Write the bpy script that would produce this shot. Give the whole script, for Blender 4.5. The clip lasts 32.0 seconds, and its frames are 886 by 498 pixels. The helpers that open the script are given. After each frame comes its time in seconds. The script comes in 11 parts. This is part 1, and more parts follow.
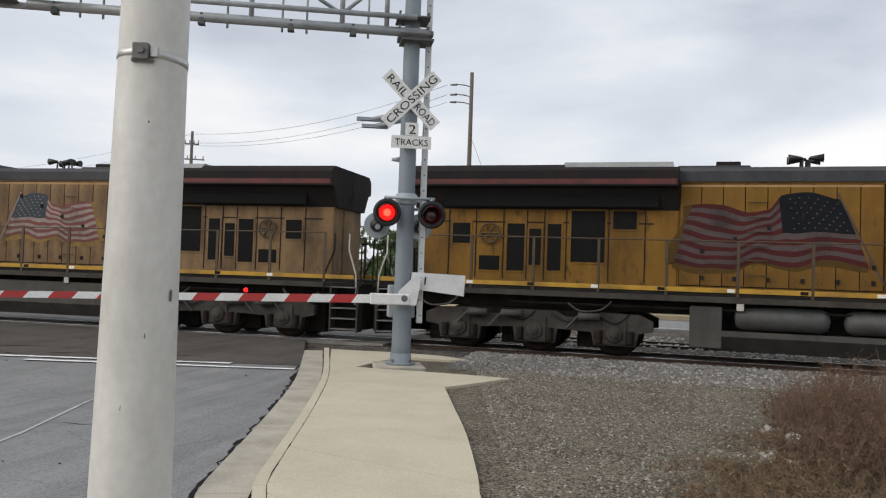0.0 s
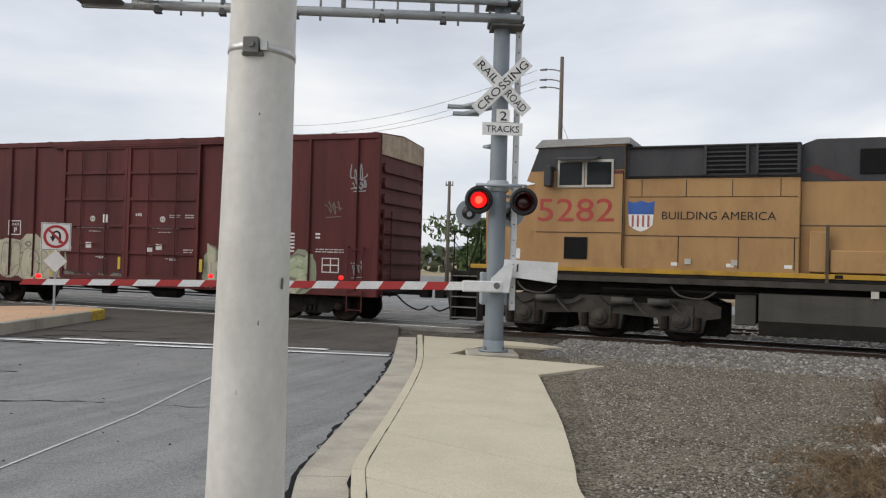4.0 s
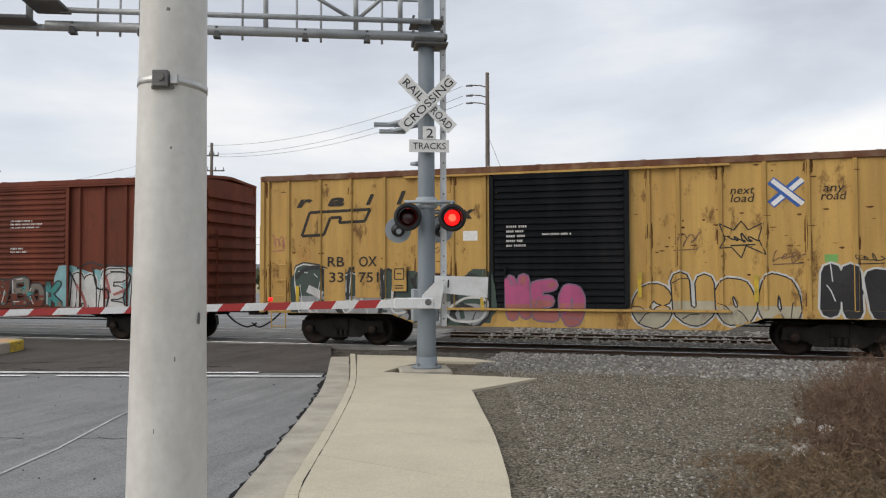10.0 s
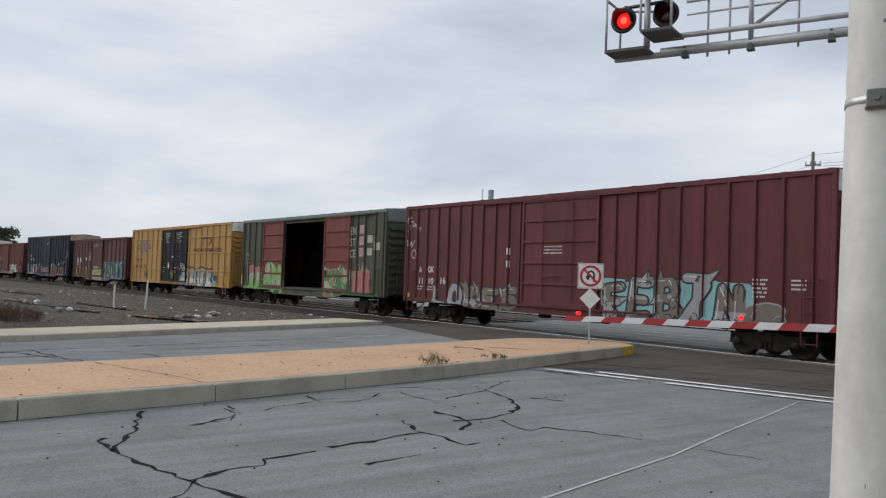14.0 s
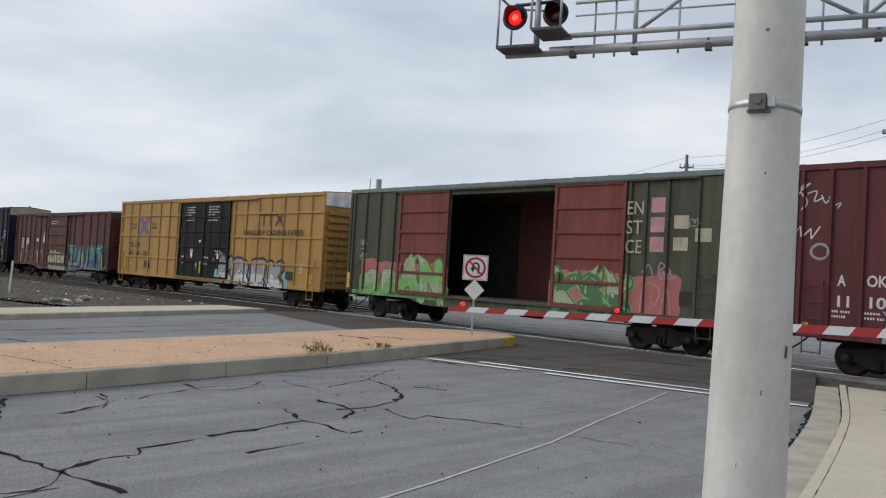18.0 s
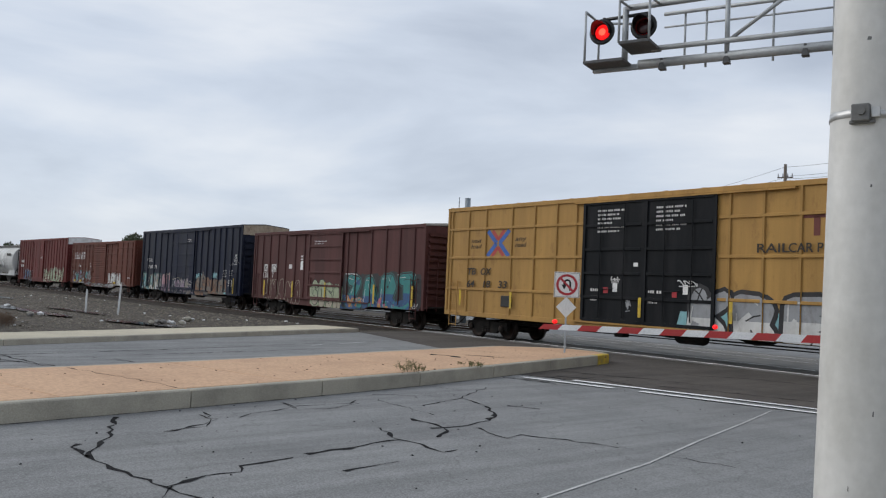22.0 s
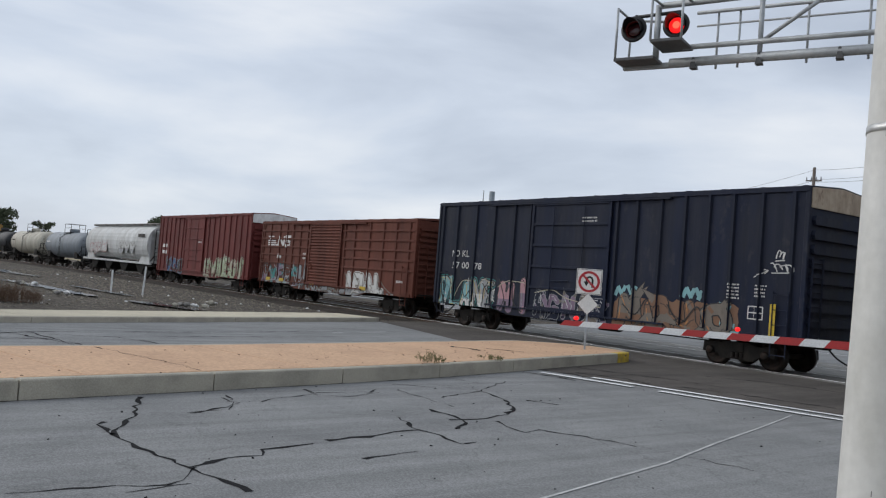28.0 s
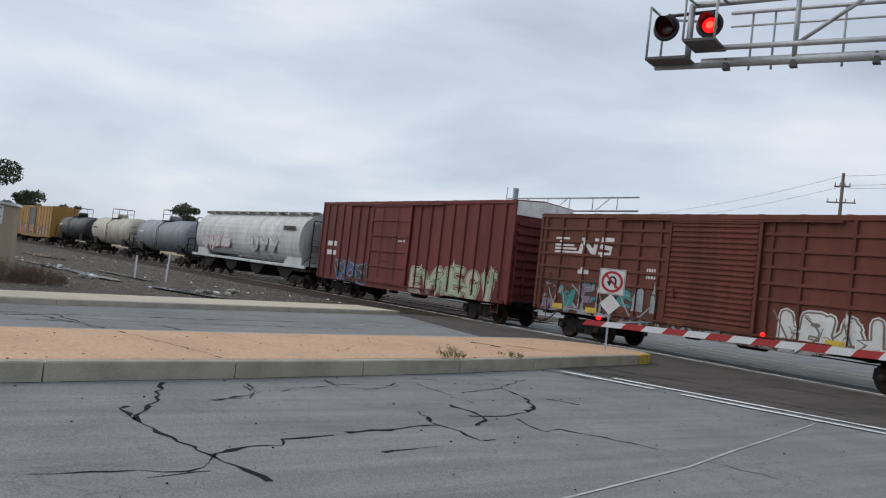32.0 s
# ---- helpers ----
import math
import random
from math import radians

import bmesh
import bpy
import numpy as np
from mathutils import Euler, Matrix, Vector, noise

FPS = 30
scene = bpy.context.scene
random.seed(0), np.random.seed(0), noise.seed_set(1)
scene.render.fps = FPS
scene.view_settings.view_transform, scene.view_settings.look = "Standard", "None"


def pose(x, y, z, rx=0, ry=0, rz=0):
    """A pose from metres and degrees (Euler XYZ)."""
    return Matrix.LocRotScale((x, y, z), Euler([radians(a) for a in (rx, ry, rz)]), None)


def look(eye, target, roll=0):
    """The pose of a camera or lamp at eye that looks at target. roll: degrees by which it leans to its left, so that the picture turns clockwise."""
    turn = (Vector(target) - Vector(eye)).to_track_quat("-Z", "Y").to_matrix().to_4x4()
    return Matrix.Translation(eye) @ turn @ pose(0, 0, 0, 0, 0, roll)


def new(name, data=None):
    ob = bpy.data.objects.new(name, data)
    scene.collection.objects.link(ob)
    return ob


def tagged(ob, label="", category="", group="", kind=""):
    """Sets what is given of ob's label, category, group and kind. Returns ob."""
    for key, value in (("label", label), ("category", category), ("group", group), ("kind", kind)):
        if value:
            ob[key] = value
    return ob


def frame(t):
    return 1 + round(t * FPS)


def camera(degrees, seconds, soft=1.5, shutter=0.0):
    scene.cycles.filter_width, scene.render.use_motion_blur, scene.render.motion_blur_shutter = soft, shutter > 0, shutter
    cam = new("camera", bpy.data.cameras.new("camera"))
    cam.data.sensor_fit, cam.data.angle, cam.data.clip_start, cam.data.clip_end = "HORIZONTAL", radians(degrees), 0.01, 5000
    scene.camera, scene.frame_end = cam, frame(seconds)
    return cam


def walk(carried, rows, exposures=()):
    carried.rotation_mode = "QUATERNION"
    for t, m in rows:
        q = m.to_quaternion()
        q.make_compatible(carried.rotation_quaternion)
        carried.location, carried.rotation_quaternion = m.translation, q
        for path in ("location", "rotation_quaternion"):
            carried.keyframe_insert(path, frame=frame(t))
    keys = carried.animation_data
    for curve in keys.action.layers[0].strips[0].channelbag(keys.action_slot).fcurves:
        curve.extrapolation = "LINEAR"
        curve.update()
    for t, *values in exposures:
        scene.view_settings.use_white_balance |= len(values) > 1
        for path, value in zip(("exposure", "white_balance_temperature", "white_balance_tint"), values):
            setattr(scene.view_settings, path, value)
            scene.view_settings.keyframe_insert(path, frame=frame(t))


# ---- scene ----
cam = camera(55.5, 32.0, 1.2)
PATH = [
    (0.0, pose(0.000, 0.000, 1.746, 91.85, -1.98, 12.00)),
    (0.5, pose(0.002, -0.010, 1.745, 91.99, -1.00, 13.92)),
    (1.0, pose(-0.006, 0.005, 1.745, 91.68, -0.61, 15.63)),
    (1.5, pose(-0.005, -0.000, 1.745, 91.27, -0.14, 17.09)),
    (2.0, pose(-0.010, 0.012, 1.746, 91.01, -0.68, 17.08)),
    (2.5, pose(-0.010, 0.004, 1.745, 90.91, -1.38, 16.63)),
    (3.0, pose(-0.007, -0.015, 1.745, 91.29, -1.24, 16.44)),
    (3.5, pose(-0.017, -0.006, 1.745, 91.25, -1.14, 16.85)),
    (4.0, pose(-0.035, -0.001, 1.745, 90.79, -1.65, 18.14)),
    (4.5, pose(-0.032, -0.007, 1.745, 90.94, -0.46, 18.85)),
    (6.5, pose(0.004, -0.022, 1.763, 93.32, -0.44, 14.54)),
    (7.0, pose(-0.038, -0.020, 1.773, 92.47, -0.83, 15.53)),
    (7.5, pose(-0.053, -0.033, 1.774, 92.87, -0.00, 16.18)),
    (8.0, pose(-0.062, -0.017, 1.774, 92.71, -0.05, 15.81)),
    (8.5, pose(-0.058, -0.004, 1.773, 92.14, -0.59, 14.73)),
    (9.0, pose(-0.048, -0.005, 1.772, 91.91, -0.57, 14.36)),
    (9.5, pose(-0.033, -0.008, 1.771, 91.77, 0.14, 14.25)),
    (10.0, pose(-0.000, -0.010, 1.772, 91.91, 0.14, 13.55)),
    (10.5, pose(-0.025, -0.002, 1.781, 92.54, -0.98, 16.23)),
    (11.0, pose(-0.084, 0.025, 1.791, 92.83, -1.59, 22.50)),
    (11.5, pose(-0.174, 0.054, 1.799, 92.10, -1.70, 32.98)),
    (12.0, pose(-0.243, 0.056, 1.810, 91.62, -1.68, 39.85)),
    (12.5, pose(-0.270, 0.025, 1.811, 91.98, -2.33, 41.24)),
    (13.0, pose(-0.263, -0.007, 1.816, 92.24, -2.90, 45.32)),
    (13.5, pose(-0.223, -0.039, 1.815, 91.71, -1.85, 52.23)),
    (15.5, pose(-0.237, -0.113, 1.804, 92.80, -3.03, 51.47)),
    (16.0, pose(-0.233, -0.131, 1.798, 92.51, -3.22, 50.06)),
    (16.5, pose(-0.246, -0.112, 1.798, 91.97, -3.77, 48.79)),
    (17.0, pose(-0.249, -0.102, 1.798, 91.54, -4.06, 47.71)),
    (17.5, pose(-0.245, -0.101, 1.798, 91.50, -3.80, 46.39)),
    (18.0, pose(-0.236, -0.094, 1.800, 91.80, -3.39, 44.50)),
    (18.5, pose(-0.219, -0.094, 1.804, 92.50, -3.23, 41.67)),
    (19.0, pose(-0.210, -0.081, 1.808, 93.17, -3.33, 39.09)),
    (19.5, pose(-0.203, -0.073, 1.810, 93.61, -3.43, 37.40)),
    (20.0, pose(-0.207, -0.068, 1.807, 93.38, -2.53, 38.32)),
    (20.5, pose(-0.214, -0.083, 1.805, 92.79, -2.01, 42.56)),
    (21.0, pose(-0.215, -0.076, 1.808, 92.53, -2.53, 44.79)),
    (21.5, pose(-0.217, -0.097, 1.806, 92.51, -2.85, 46.64)),
    (22.0, pose(-0.228, -0.114, 1.807, 92.70, -2.57, 50.65)),
    (22.5, pose(-0.270, -0.107, 1.795, 92.75, -2.13, 54.12)),
    (23.0, pose(-0.278, -0.108, 1.792, 92.41, -2.43, 56.11)),
    (23.5, pose(-0.259, -0.130, 1.794, 92.59, -3.16, 56.98)),
    (24.0, pose(-0.278, -0.131, 1.792, 92.32, -2.96, 58.38)),
    (24.5, pose(-0.289, -0.139, 1.796, 91.95, -3.17, 58.75)),
    (25.0, pose(-0.271, -0.140, 1.795, 92.01, -3.74, 54.93)),
    (25.5, pose(-0.223, -0.150, 1.805, 91.53, -4.45, 50.81)),
    (27.5, pose(-0.217, -0.170, 1.800, 91.88, -4.37, 52.46)),
    (28.0, pose(-0.210, -0.175, 1.811, 92.08, -4.52, 52.06)),
    (28.5, pose(-0.220, -0.184, 1.803, 92.33, -4.55, 51.54)),
    (29.0, pose(-0.206, -0.195, 1.807, 92.68, -5.02, 50.76)),
    (29.5, pose(-0.258, -0.173, 1.794, 92.83, -6.13, 50.52)),
    (30.0, pose(-0.243, -0.170, 1.793, 92.94, -5.90, 51.98)),
    (30.5, pose(-0.245, -0.170, 1.787, 93.03, -5.00, 54.05)),
    (31.0, pose(-0.285, -0.166, 1.790, 92.47, -5.15, 56.02)),
    (31.5, pose(-0.271, -0.169, 1.796, 92.20, -5.46, 56.66)),
    (32.0, pose(-0.276, -0.184, 1.809, 91.61, -6.29, 53.45)),
]
walk(cam, PATH, exposures=[(0.0, 0.12, 6850, 11), (10.0, 0.12, 6850, 11), (13.0, -0.04, 6600, 10), (19.0, -0.06, 6500, 10), (23.0, -0.08, 6350, 10), (32.0, -0.08, 6350, 10)])

# ---- light: an even overcast sky with broken grey cloud, and a weak wide sun behind it ----
world = bpy.data.worlds.new("overcast_sky")
scene.world = world
world.use_nodes = True


def link(nt, a, b):
    nt.links.new(a, b)


def build_sky():
    nt = world.node_tree
    nt.nodes.clear()
    out = nt.nodes.new("ShaderNodeOutputWorld")
    back = nt.nodes.new("ShaderNodeBackground")
    back.inputs["Strength"].default_value = 1.0
    tc = nt.nodes.new("ShaderNodeTexCoord")
    mp = nt.nodes.new("ShaderNodeMapping")
    mp.inputs["Scale"].default_value = (1.3, 1.3, 4.6)
    mp.inputs["Rotation"].default_value = (0.0, 0.0, 0.6)
    n1 = nt.nodes.new("ShaderNodeTexNoise")
    n1.inputs["Scale"].default_value = 1.5
    n1.inputs["Detail"].default_value = 6.0
    n1.inputs["Roughness"].default_value = 0.5
    n1.inputs["Distortion"].default_value = 0.25
    ramp = nt.nodes.new("ShaderNodeValToRGB")
    e = ramp.color_ramp.elements
    e[0].position, e[0].color = 0.34, (0.46, 0.51, 0.595, 1)
    e[1].position, e[1].color = 0.68, (0.845, 0.862, 0.885, 1)
    mid = ramp.color_ramp.elements.new(0.5)
    mid.color = (0.62, 0.675, 0.76, 1)
    sky = nt.nodes.new("ShaderNodeTexSky")
    sky.sky_type = "NISHITA"
    sky.sun_disc = False
    sky.sun_elevation = radians(33)
    sky.sun_rotation = radians(235)
    mix = nt.nodes.new("ShaderNodeMix")
    mix.data_type = "RGBA"
    mix.blend_type = "ADD"
    mix.inputs["Factor"].default_value = 0.012
    link(nt, tc.outputs["Generated"], mp.inputs["Vector"])
    link(nt, mp.outputs["Vector"], n1.inputs["Vector"])
    link(nt, n1.outputs["Fac"], ramp.inputs["Fac"])
    link(nt, ramp.outputs["Color"], mix.inputs["A"])
    link(nt, sky.outputs["Color"], mix.inputs["B"])
    link(nt, mix.outputs["Result"], back.inputs["Color"])
    link(nt, back.outputs["Background"], out.inputs["Surface"])


build_sky()
sun = new("sun", bpy.data.lights.new("sun", "SUN"))
sun.data.energy = 1.5
sun.data.angle = radians(50)
sun.data.color = (1.0, 0.96, 0.9)
sun.matrix_world = look((-40, -28, 32), (0, 0, 0))

# ---- materials ----


def material(name, base, rough=0.8, metal=0.0, dirt=None, amount=0.3, scale=3.0, streak=1.0, bump=0.1, fine=40.0, coords="Object", spec=0.4, grit=(0.84, 1.12), worn=None):
    """Two scales of variation: broad stains (stretched upwards by streak) and fine grain with a little relief."""
    if worn and grit == (0.84, 1.12):
        grit = (0.95, 1.04)
    m = bpy.data.materials.new(name)
    m.use_nodes = True
    nt = m.node_tree
    b = nt.nodes["Principled BSDF"]
    b.inputs["Roughness"].default_value = rough
    b.inputs["Metallic"].default_value = metal
    b.inputs["Specular IOR Level"].default_value = spec
    tc = nt.nodes.new("ShaderNodeTexCoord")
    mp = nt.nodes.new("ShaderNodeMapping")
    mp.inputs["Scale"].default_value = (1, 1, 1 / streak)
    link(nt, tc.outputs[coords], mp.inputs["Vector"])
    broad = nt.nodes.new("ShaderNodeTexNoise")
    broad.inputs["Scale"].default_value = scale
    broad.inputs["Detail"].default_value = 7
    broad.inputs["Roughness"].default_value = 0.62
    link(nt, mp.outputs["Vector"], broad.inputs["Vector"])
    grain = nt.nodes.new("ShaderNodeTexNoise")
    grain.inputs["Scale"].default_value = fine
    grain.inputs["Detail"].default_value = 4
    link(nt, tc.outputs[coords], grain.inputs["Vector"])
    r = nt.nodes.new("ShaderNodeMapRange")
    r.inputs["From Min"].default_value = 0.42
    r.inputs["From Max"].default_value = 0.72
    r.inputs["To Max"].default_value = amount
    link(nt, broad.outputs["Fac"], r.inputs["Value"])
    mx = nt.nodes.new("ShaderNodeMix")
    mx.data_type = "RGBA"
    d = dirt or [c * 0.55 for c in base]
    mx.inputs["A"].default_value = (*base, 1)
    mx.inputs["B"].default_value = (*d, 1)
    link(nt, r.outputs["Result"], mx.inputs["Factor"])
    g = nt.nodes.new("ShaderNodeMapRange")
    g.inputs["From Min"].default_value = 0.3
    g.inputs["From Max"].default_value = 0.7
    g.inputs["To Min"].default_value = grit[0]
    g.inputs["To Max"].default_value = grit[1]
    link(nt, grain.outputs["Fac"], g.inputs["Value"])
    mul = nt.nodes.new("ShaderNodeVectorMath")
    mul.operation = "SCALE"
    link(nt, mx.outputs["Result"], mul.inputs[0])
    link(nt, g.outputs["Result"], mul.inputs["Scale"])
    link(nt, mul.outputs["Vector"], b.inputs["Base Color"])
    if worn:
        weathered(nt, b, tc, mul.outputs["Vector"], *worn)
    if bump:
        bp = nt.nodes.new("ShaderNodeBump")
        bp.inputs["Strength"].default_value = bump
        bp.inputs["Distance"].default_value = 0.02
        link(nt, grain.outputs["Fac"], bp.inputs["Height"])
        link(nt, bp.outputs["Normal"], b.inputs["Normal"])
    return m


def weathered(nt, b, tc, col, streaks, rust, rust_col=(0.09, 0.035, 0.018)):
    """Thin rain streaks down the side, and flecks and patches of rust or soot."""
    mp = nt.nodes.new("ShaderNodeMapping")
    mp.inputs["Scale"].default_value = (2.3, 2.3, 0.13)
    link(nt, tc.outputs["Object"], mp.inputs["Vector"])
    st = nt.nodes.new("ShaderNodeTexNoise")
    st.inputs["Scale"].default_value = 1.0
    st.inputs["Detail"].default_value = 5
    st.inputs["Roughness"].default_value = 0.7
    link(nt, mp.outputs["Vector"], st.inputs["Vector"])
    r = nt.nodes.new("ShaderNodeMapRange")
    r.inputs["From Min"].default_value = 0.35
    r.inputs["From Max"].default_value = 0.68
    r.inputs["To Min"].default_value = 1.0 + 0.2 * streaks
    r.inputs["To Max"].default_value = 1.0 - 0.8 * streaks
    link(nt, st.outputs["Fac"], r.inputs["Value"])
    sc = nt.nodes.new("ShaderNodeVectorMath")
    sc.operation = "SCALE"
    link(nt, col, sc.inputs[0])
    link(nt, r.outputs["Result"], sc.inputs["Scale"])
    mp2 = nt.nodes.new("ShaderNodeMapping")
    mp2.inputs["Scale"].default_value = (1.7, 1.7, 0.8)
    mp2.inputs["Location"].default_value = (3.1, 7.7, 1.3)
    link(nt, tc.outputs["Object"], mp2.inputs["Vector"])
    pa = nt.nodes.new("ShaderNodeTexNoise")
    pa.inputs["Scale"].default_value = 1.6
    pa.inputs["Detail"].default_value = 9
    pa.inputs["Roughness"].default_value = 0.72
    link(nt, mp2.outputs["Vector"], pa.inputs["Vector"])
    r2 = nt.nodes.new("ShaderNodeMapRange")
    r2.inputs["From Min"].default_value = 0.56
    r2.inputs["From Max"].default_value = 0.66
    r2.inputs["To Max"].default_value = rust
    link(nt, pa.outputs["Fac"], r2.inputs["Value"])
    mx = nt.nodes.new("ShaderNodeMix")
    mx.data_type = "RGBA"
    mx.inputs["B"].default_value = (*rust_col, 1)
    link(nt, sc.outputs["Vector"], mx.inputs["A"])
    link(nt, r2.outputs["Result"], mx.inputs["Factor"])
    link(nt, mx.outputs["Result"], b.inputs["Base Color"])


def glow(name, col, power):
    m = bpy.data.materials.new(name)
    m.use_nodes = True
    b = m.node_tree.nodes["Principled BSDF"]
    b.inputs["Base Color"].default_value = (*col, 1)
    b.inputs["Emission Color"].default_value = (*col, 1)
    b.inputs["Emission Strength"].default_value = power
    return m


def asphalt_material(name, base, worn, turn, line=0.55):
    """Asphalt: stone grain, long wheel streaks along the road (turn, degrees), broad patches and hair cracks."""
    m = material(name, base, 0.93, dirt=worn, amount=0.9, scale=0.5, bump=0.45, fine=70, spec=0.25)
    nt = m.node_tree
    b = nt.nodes["Principled BSDF"]
    col = b.inputs["Base Color"].links[0].from_socket
    tc = nt.nodes.new("ShaderNodeTexCoord")
    mp = nt.nodes.new("ShaderNodeMapping")
    mp.inputs["Rotation"].default_value = (0, 0, radians(turn))
    mp.inputs["Scale"].default_value = (2.6, 0.16, 1)
    link(nt, tc.outputs["Object"], mp.inputs["Vector"])
    st = nt.nodes.new("ShaderNodeTexNoise")
    st.inputs["Scale"].default_value = 1.0
    st.inputs["Detail"].default_value = 6
    st.inputs["Roughness"].default_value = 0.65
    link(nt, mp.outputs["Vector"], st.inputs["Vector"])
    r = nt.nodes.new("ShaderNodeMapRange")
    r.inputs["From Min"].default_value = 0.3
    r.inputs["From Max"].default_value = 0.7
    r.inputs["To Min"].default_value = 0.78
    r.inputs["To Max"].default_value = 1.16
    link(nt, st.outputs["Fac"], r.inputs["Value"])
    gr = nt.nodes.new("ShaderNodeTexVoronoi")
    gr.inputs["Scale"].default_value = 48
    link(nt, tc.outputs["Object"], gr.inputs["Vector"])
    r2 = nt.nodes.new("ShaderNodeMapRange")
    r2.inputs["From Max"].default_value = 0.75
    r2.inputs["To Min"].default_value = 1.22
    r2.inputs["To Max"].default_value = 0.8
    link(nt, gr.outputs["Distance"], r2.inputs["Value"])
    wob = nt.nodes.new("ShaderNodeTexNoise")
    wob.inputs["Scale"].default_value = 1.6
    wob.inputs["Detail"].default_value = 5
    link(nt, tc.outputs["Object"], wob.inputs["Vector"])
    ad = nt.nodes.new("ShaderNodeVectorMath")
    ad.operation = "ADD"
    link(nt, tc.outputs["Object"], ad.inputs[0])
    link(nt, wob.outputs["Color"], ad.inputs[1])
    vo = nt.nodes.new("ShaderNodeTexVoronoi")
    vo.feature = "DISTANCE_TO_EDGE"
    vo.inputs["Scale"].default_value = 0.42
    link(nt, ad.outputs["Vector"], vo.inputs["Vector"])
    r3 = nt.nodes.new("ShaderNodeMapRange")
    r3.inputs["From Min"].default_value = 0.0
    r3.inputs["From Max"].default_value = 0.008
    r3.inputs["To Min"].default_value = line
    r3.inputs["To Max"].default_value = 1.0
    link(nt, vo.outputs["Distance"], r3.inputs["Value"])
    mu = nt.nodes.new("ShaderNodeMath")
    mu.operation = "MULTIPLY"
    link(nt, r.outputs["Result"], mu.inputs[0])
    link(nt, r2.outputs["Result"], mu.inputs[1])
    mu2 = nt.nodes.new("ShaderNodeMath")
    mu2.operation = "MULTIPLY"
    link(nt, mu.outputs["Value"], mu2.inputs[0])
    link(nt, r3.outputs["Result"], mu2.inputs[1])
    sc = nt.nodes.new("ShaderNodeVectorMath")
    sc.operation = "SCALE"
    link(nt, col, sc.inputs[0])
    link(nt, mu2.outputs["Value"], sc.inputs["Scale"])
    link(nt, sc.outputs["Vector"], b.inputs["Base Color"])
    return m


def gravel_material(name, base, dark, scale):
    """Packed gravel: small stones of differing tone, with the shade of the gaps between put into the colour."""
    m = material(name, base, 0.95, dirt=dark, amount=0.85, scale=1.1, bump=0.0, fine=50, spec=0.2)
    nt = m.node_tree
    b = nt.nodes["Principled BSDF"]
    col = b.inputs["Base Color"].links[0].from_socket
    tc = nt.nodes.new("ShaderNodeTexCoord")
    vo = nt.nodes.new("ShaderNodeTexVoronoi")
    vo.inputs["Scale"].default_value = scale
    link(nt, tc.outputs["Object"], vo.inputs["Vector"])
    sep = nt.nodes.new("ShaderNodeSeparateColor")
    link(nt, vo.outputs["Color"], sep.inputs["Color"])
    r = nt.nodes.new("ShaderNodeMapRange")
    r.inputs["To Min"].default_value = 0.45
    r.inputs["To Max"].default_value = 1.75
    link(nt, sep.outputs["Red"], r.inputs["Value"])
    # gap shade as colour: darker away from each stone's middle
    r2 = nt.nodes.new("ShaderNodeMapRange")
    r2.inputs["From Max"].default_value = 0.7
    r2.inputs["To Min"].default_value = 1.15
    r2.inputs["To Max"].default_value = 0.5
    link(nt, vo.outputs["Distance"], r2.inputs["Value"])
    mu = nt.nodes.new("ShaderNodeMath")
    mu.operation = "MULTIPLY"
    link(nt, r.outputs["Result"], mu.inputs[0])
    link(nt, r2.outputs["Result"], mu.inputs[1])
    sc = nt.nodes.new("ShaderNodeVectorMath")
    sc.operation = "SCALE"
    link(nt, col, sc.inputs[0])
    link(nt, mu.outputs["Value"], sc.inputs["Scale"])
    link(nt, sc.outputs["Vector"], b.inputs["Base Color"])
    bp = nt.nodes.new("ShaderNodeBump")
    bp.inputs["Strength"].default_value = 0.9
    bp.inputs["Distance"].default_value = 0.03
    bp.invert = True
    link(nt, vo.outputs["Distance"], bp.inputs["Height"])
    link(nt, bp.outputs["Normal"], b.inputs["Normal"])
    return m


RUST = (0.10, 0.045, 0.025)
GRIME = (0.045, 0.038, 0.032)
M_ASPHALT = asphalt_material("asphalt", (0.255, 0.258, 0.256), (0.186, 0.189, 0.19), 16, 0.8)
M_ASPHALT_DARK = asphalt_material("asphalt_patch", (0.105, 0.093, 0.083), (0.062, 0.056, 0.05), 75, 0.7)
M_CRACK = material("tar_crack", (0.014, 0.014, 0.015), 0.9, amount=0.4, fine=20, spec=0.1)
M_CONCRETE = material("pavement_concrete", (0.53, 0.48, 0.365), 0.9, dirt=(0.41, 0.365, 0.275), amount=0.7, scale=0.9, bump=0.12, fine=70)
M_CURB = material("kerb_concrete", (0.43, 0.395, 0.325), 0.9, dirt=(0.27, 0.25, 0.21), amount=0.9, scale=1.6, bump=0.2, fine=60)
M_ISLAND_CURB = material("grey_kerb_concrete", (0.40, 0.372, 0.305), 0.9, dirt=(0.25, 0.235, 0.195), amount=0.9, scale=1.3, bump=0.2, fine=60)
M_TAN = material("tan_stamped_concrete", (0.56, 0.36, 0.225), 0.9, dirt=(0.45, 0.285, 0.18), amount=0.8, scale=0.8, bump=0.3, fine=18)
M_YELLOW = material("kerb_yellow", (0.62, 0.43, 0.04), 0.8, dirt=(0.25, 0.2, 0.1), amount=0.8, scale=5)
M_WHITE_LINE = material("road_white", (0.85, 0.85, 0.83), 0.8, dirt=(0.4, 0.4, 0.4), amount=0.7, scale=4, fine=30)
M_GHOST_LINE = material("worn_line", (0.52, 0.52, 0.51), 0.9, dirt=(0.27, 0.27, 0.27), amount=1.0, scale=1.6, fine=30, grit=(0.75, 1.15))
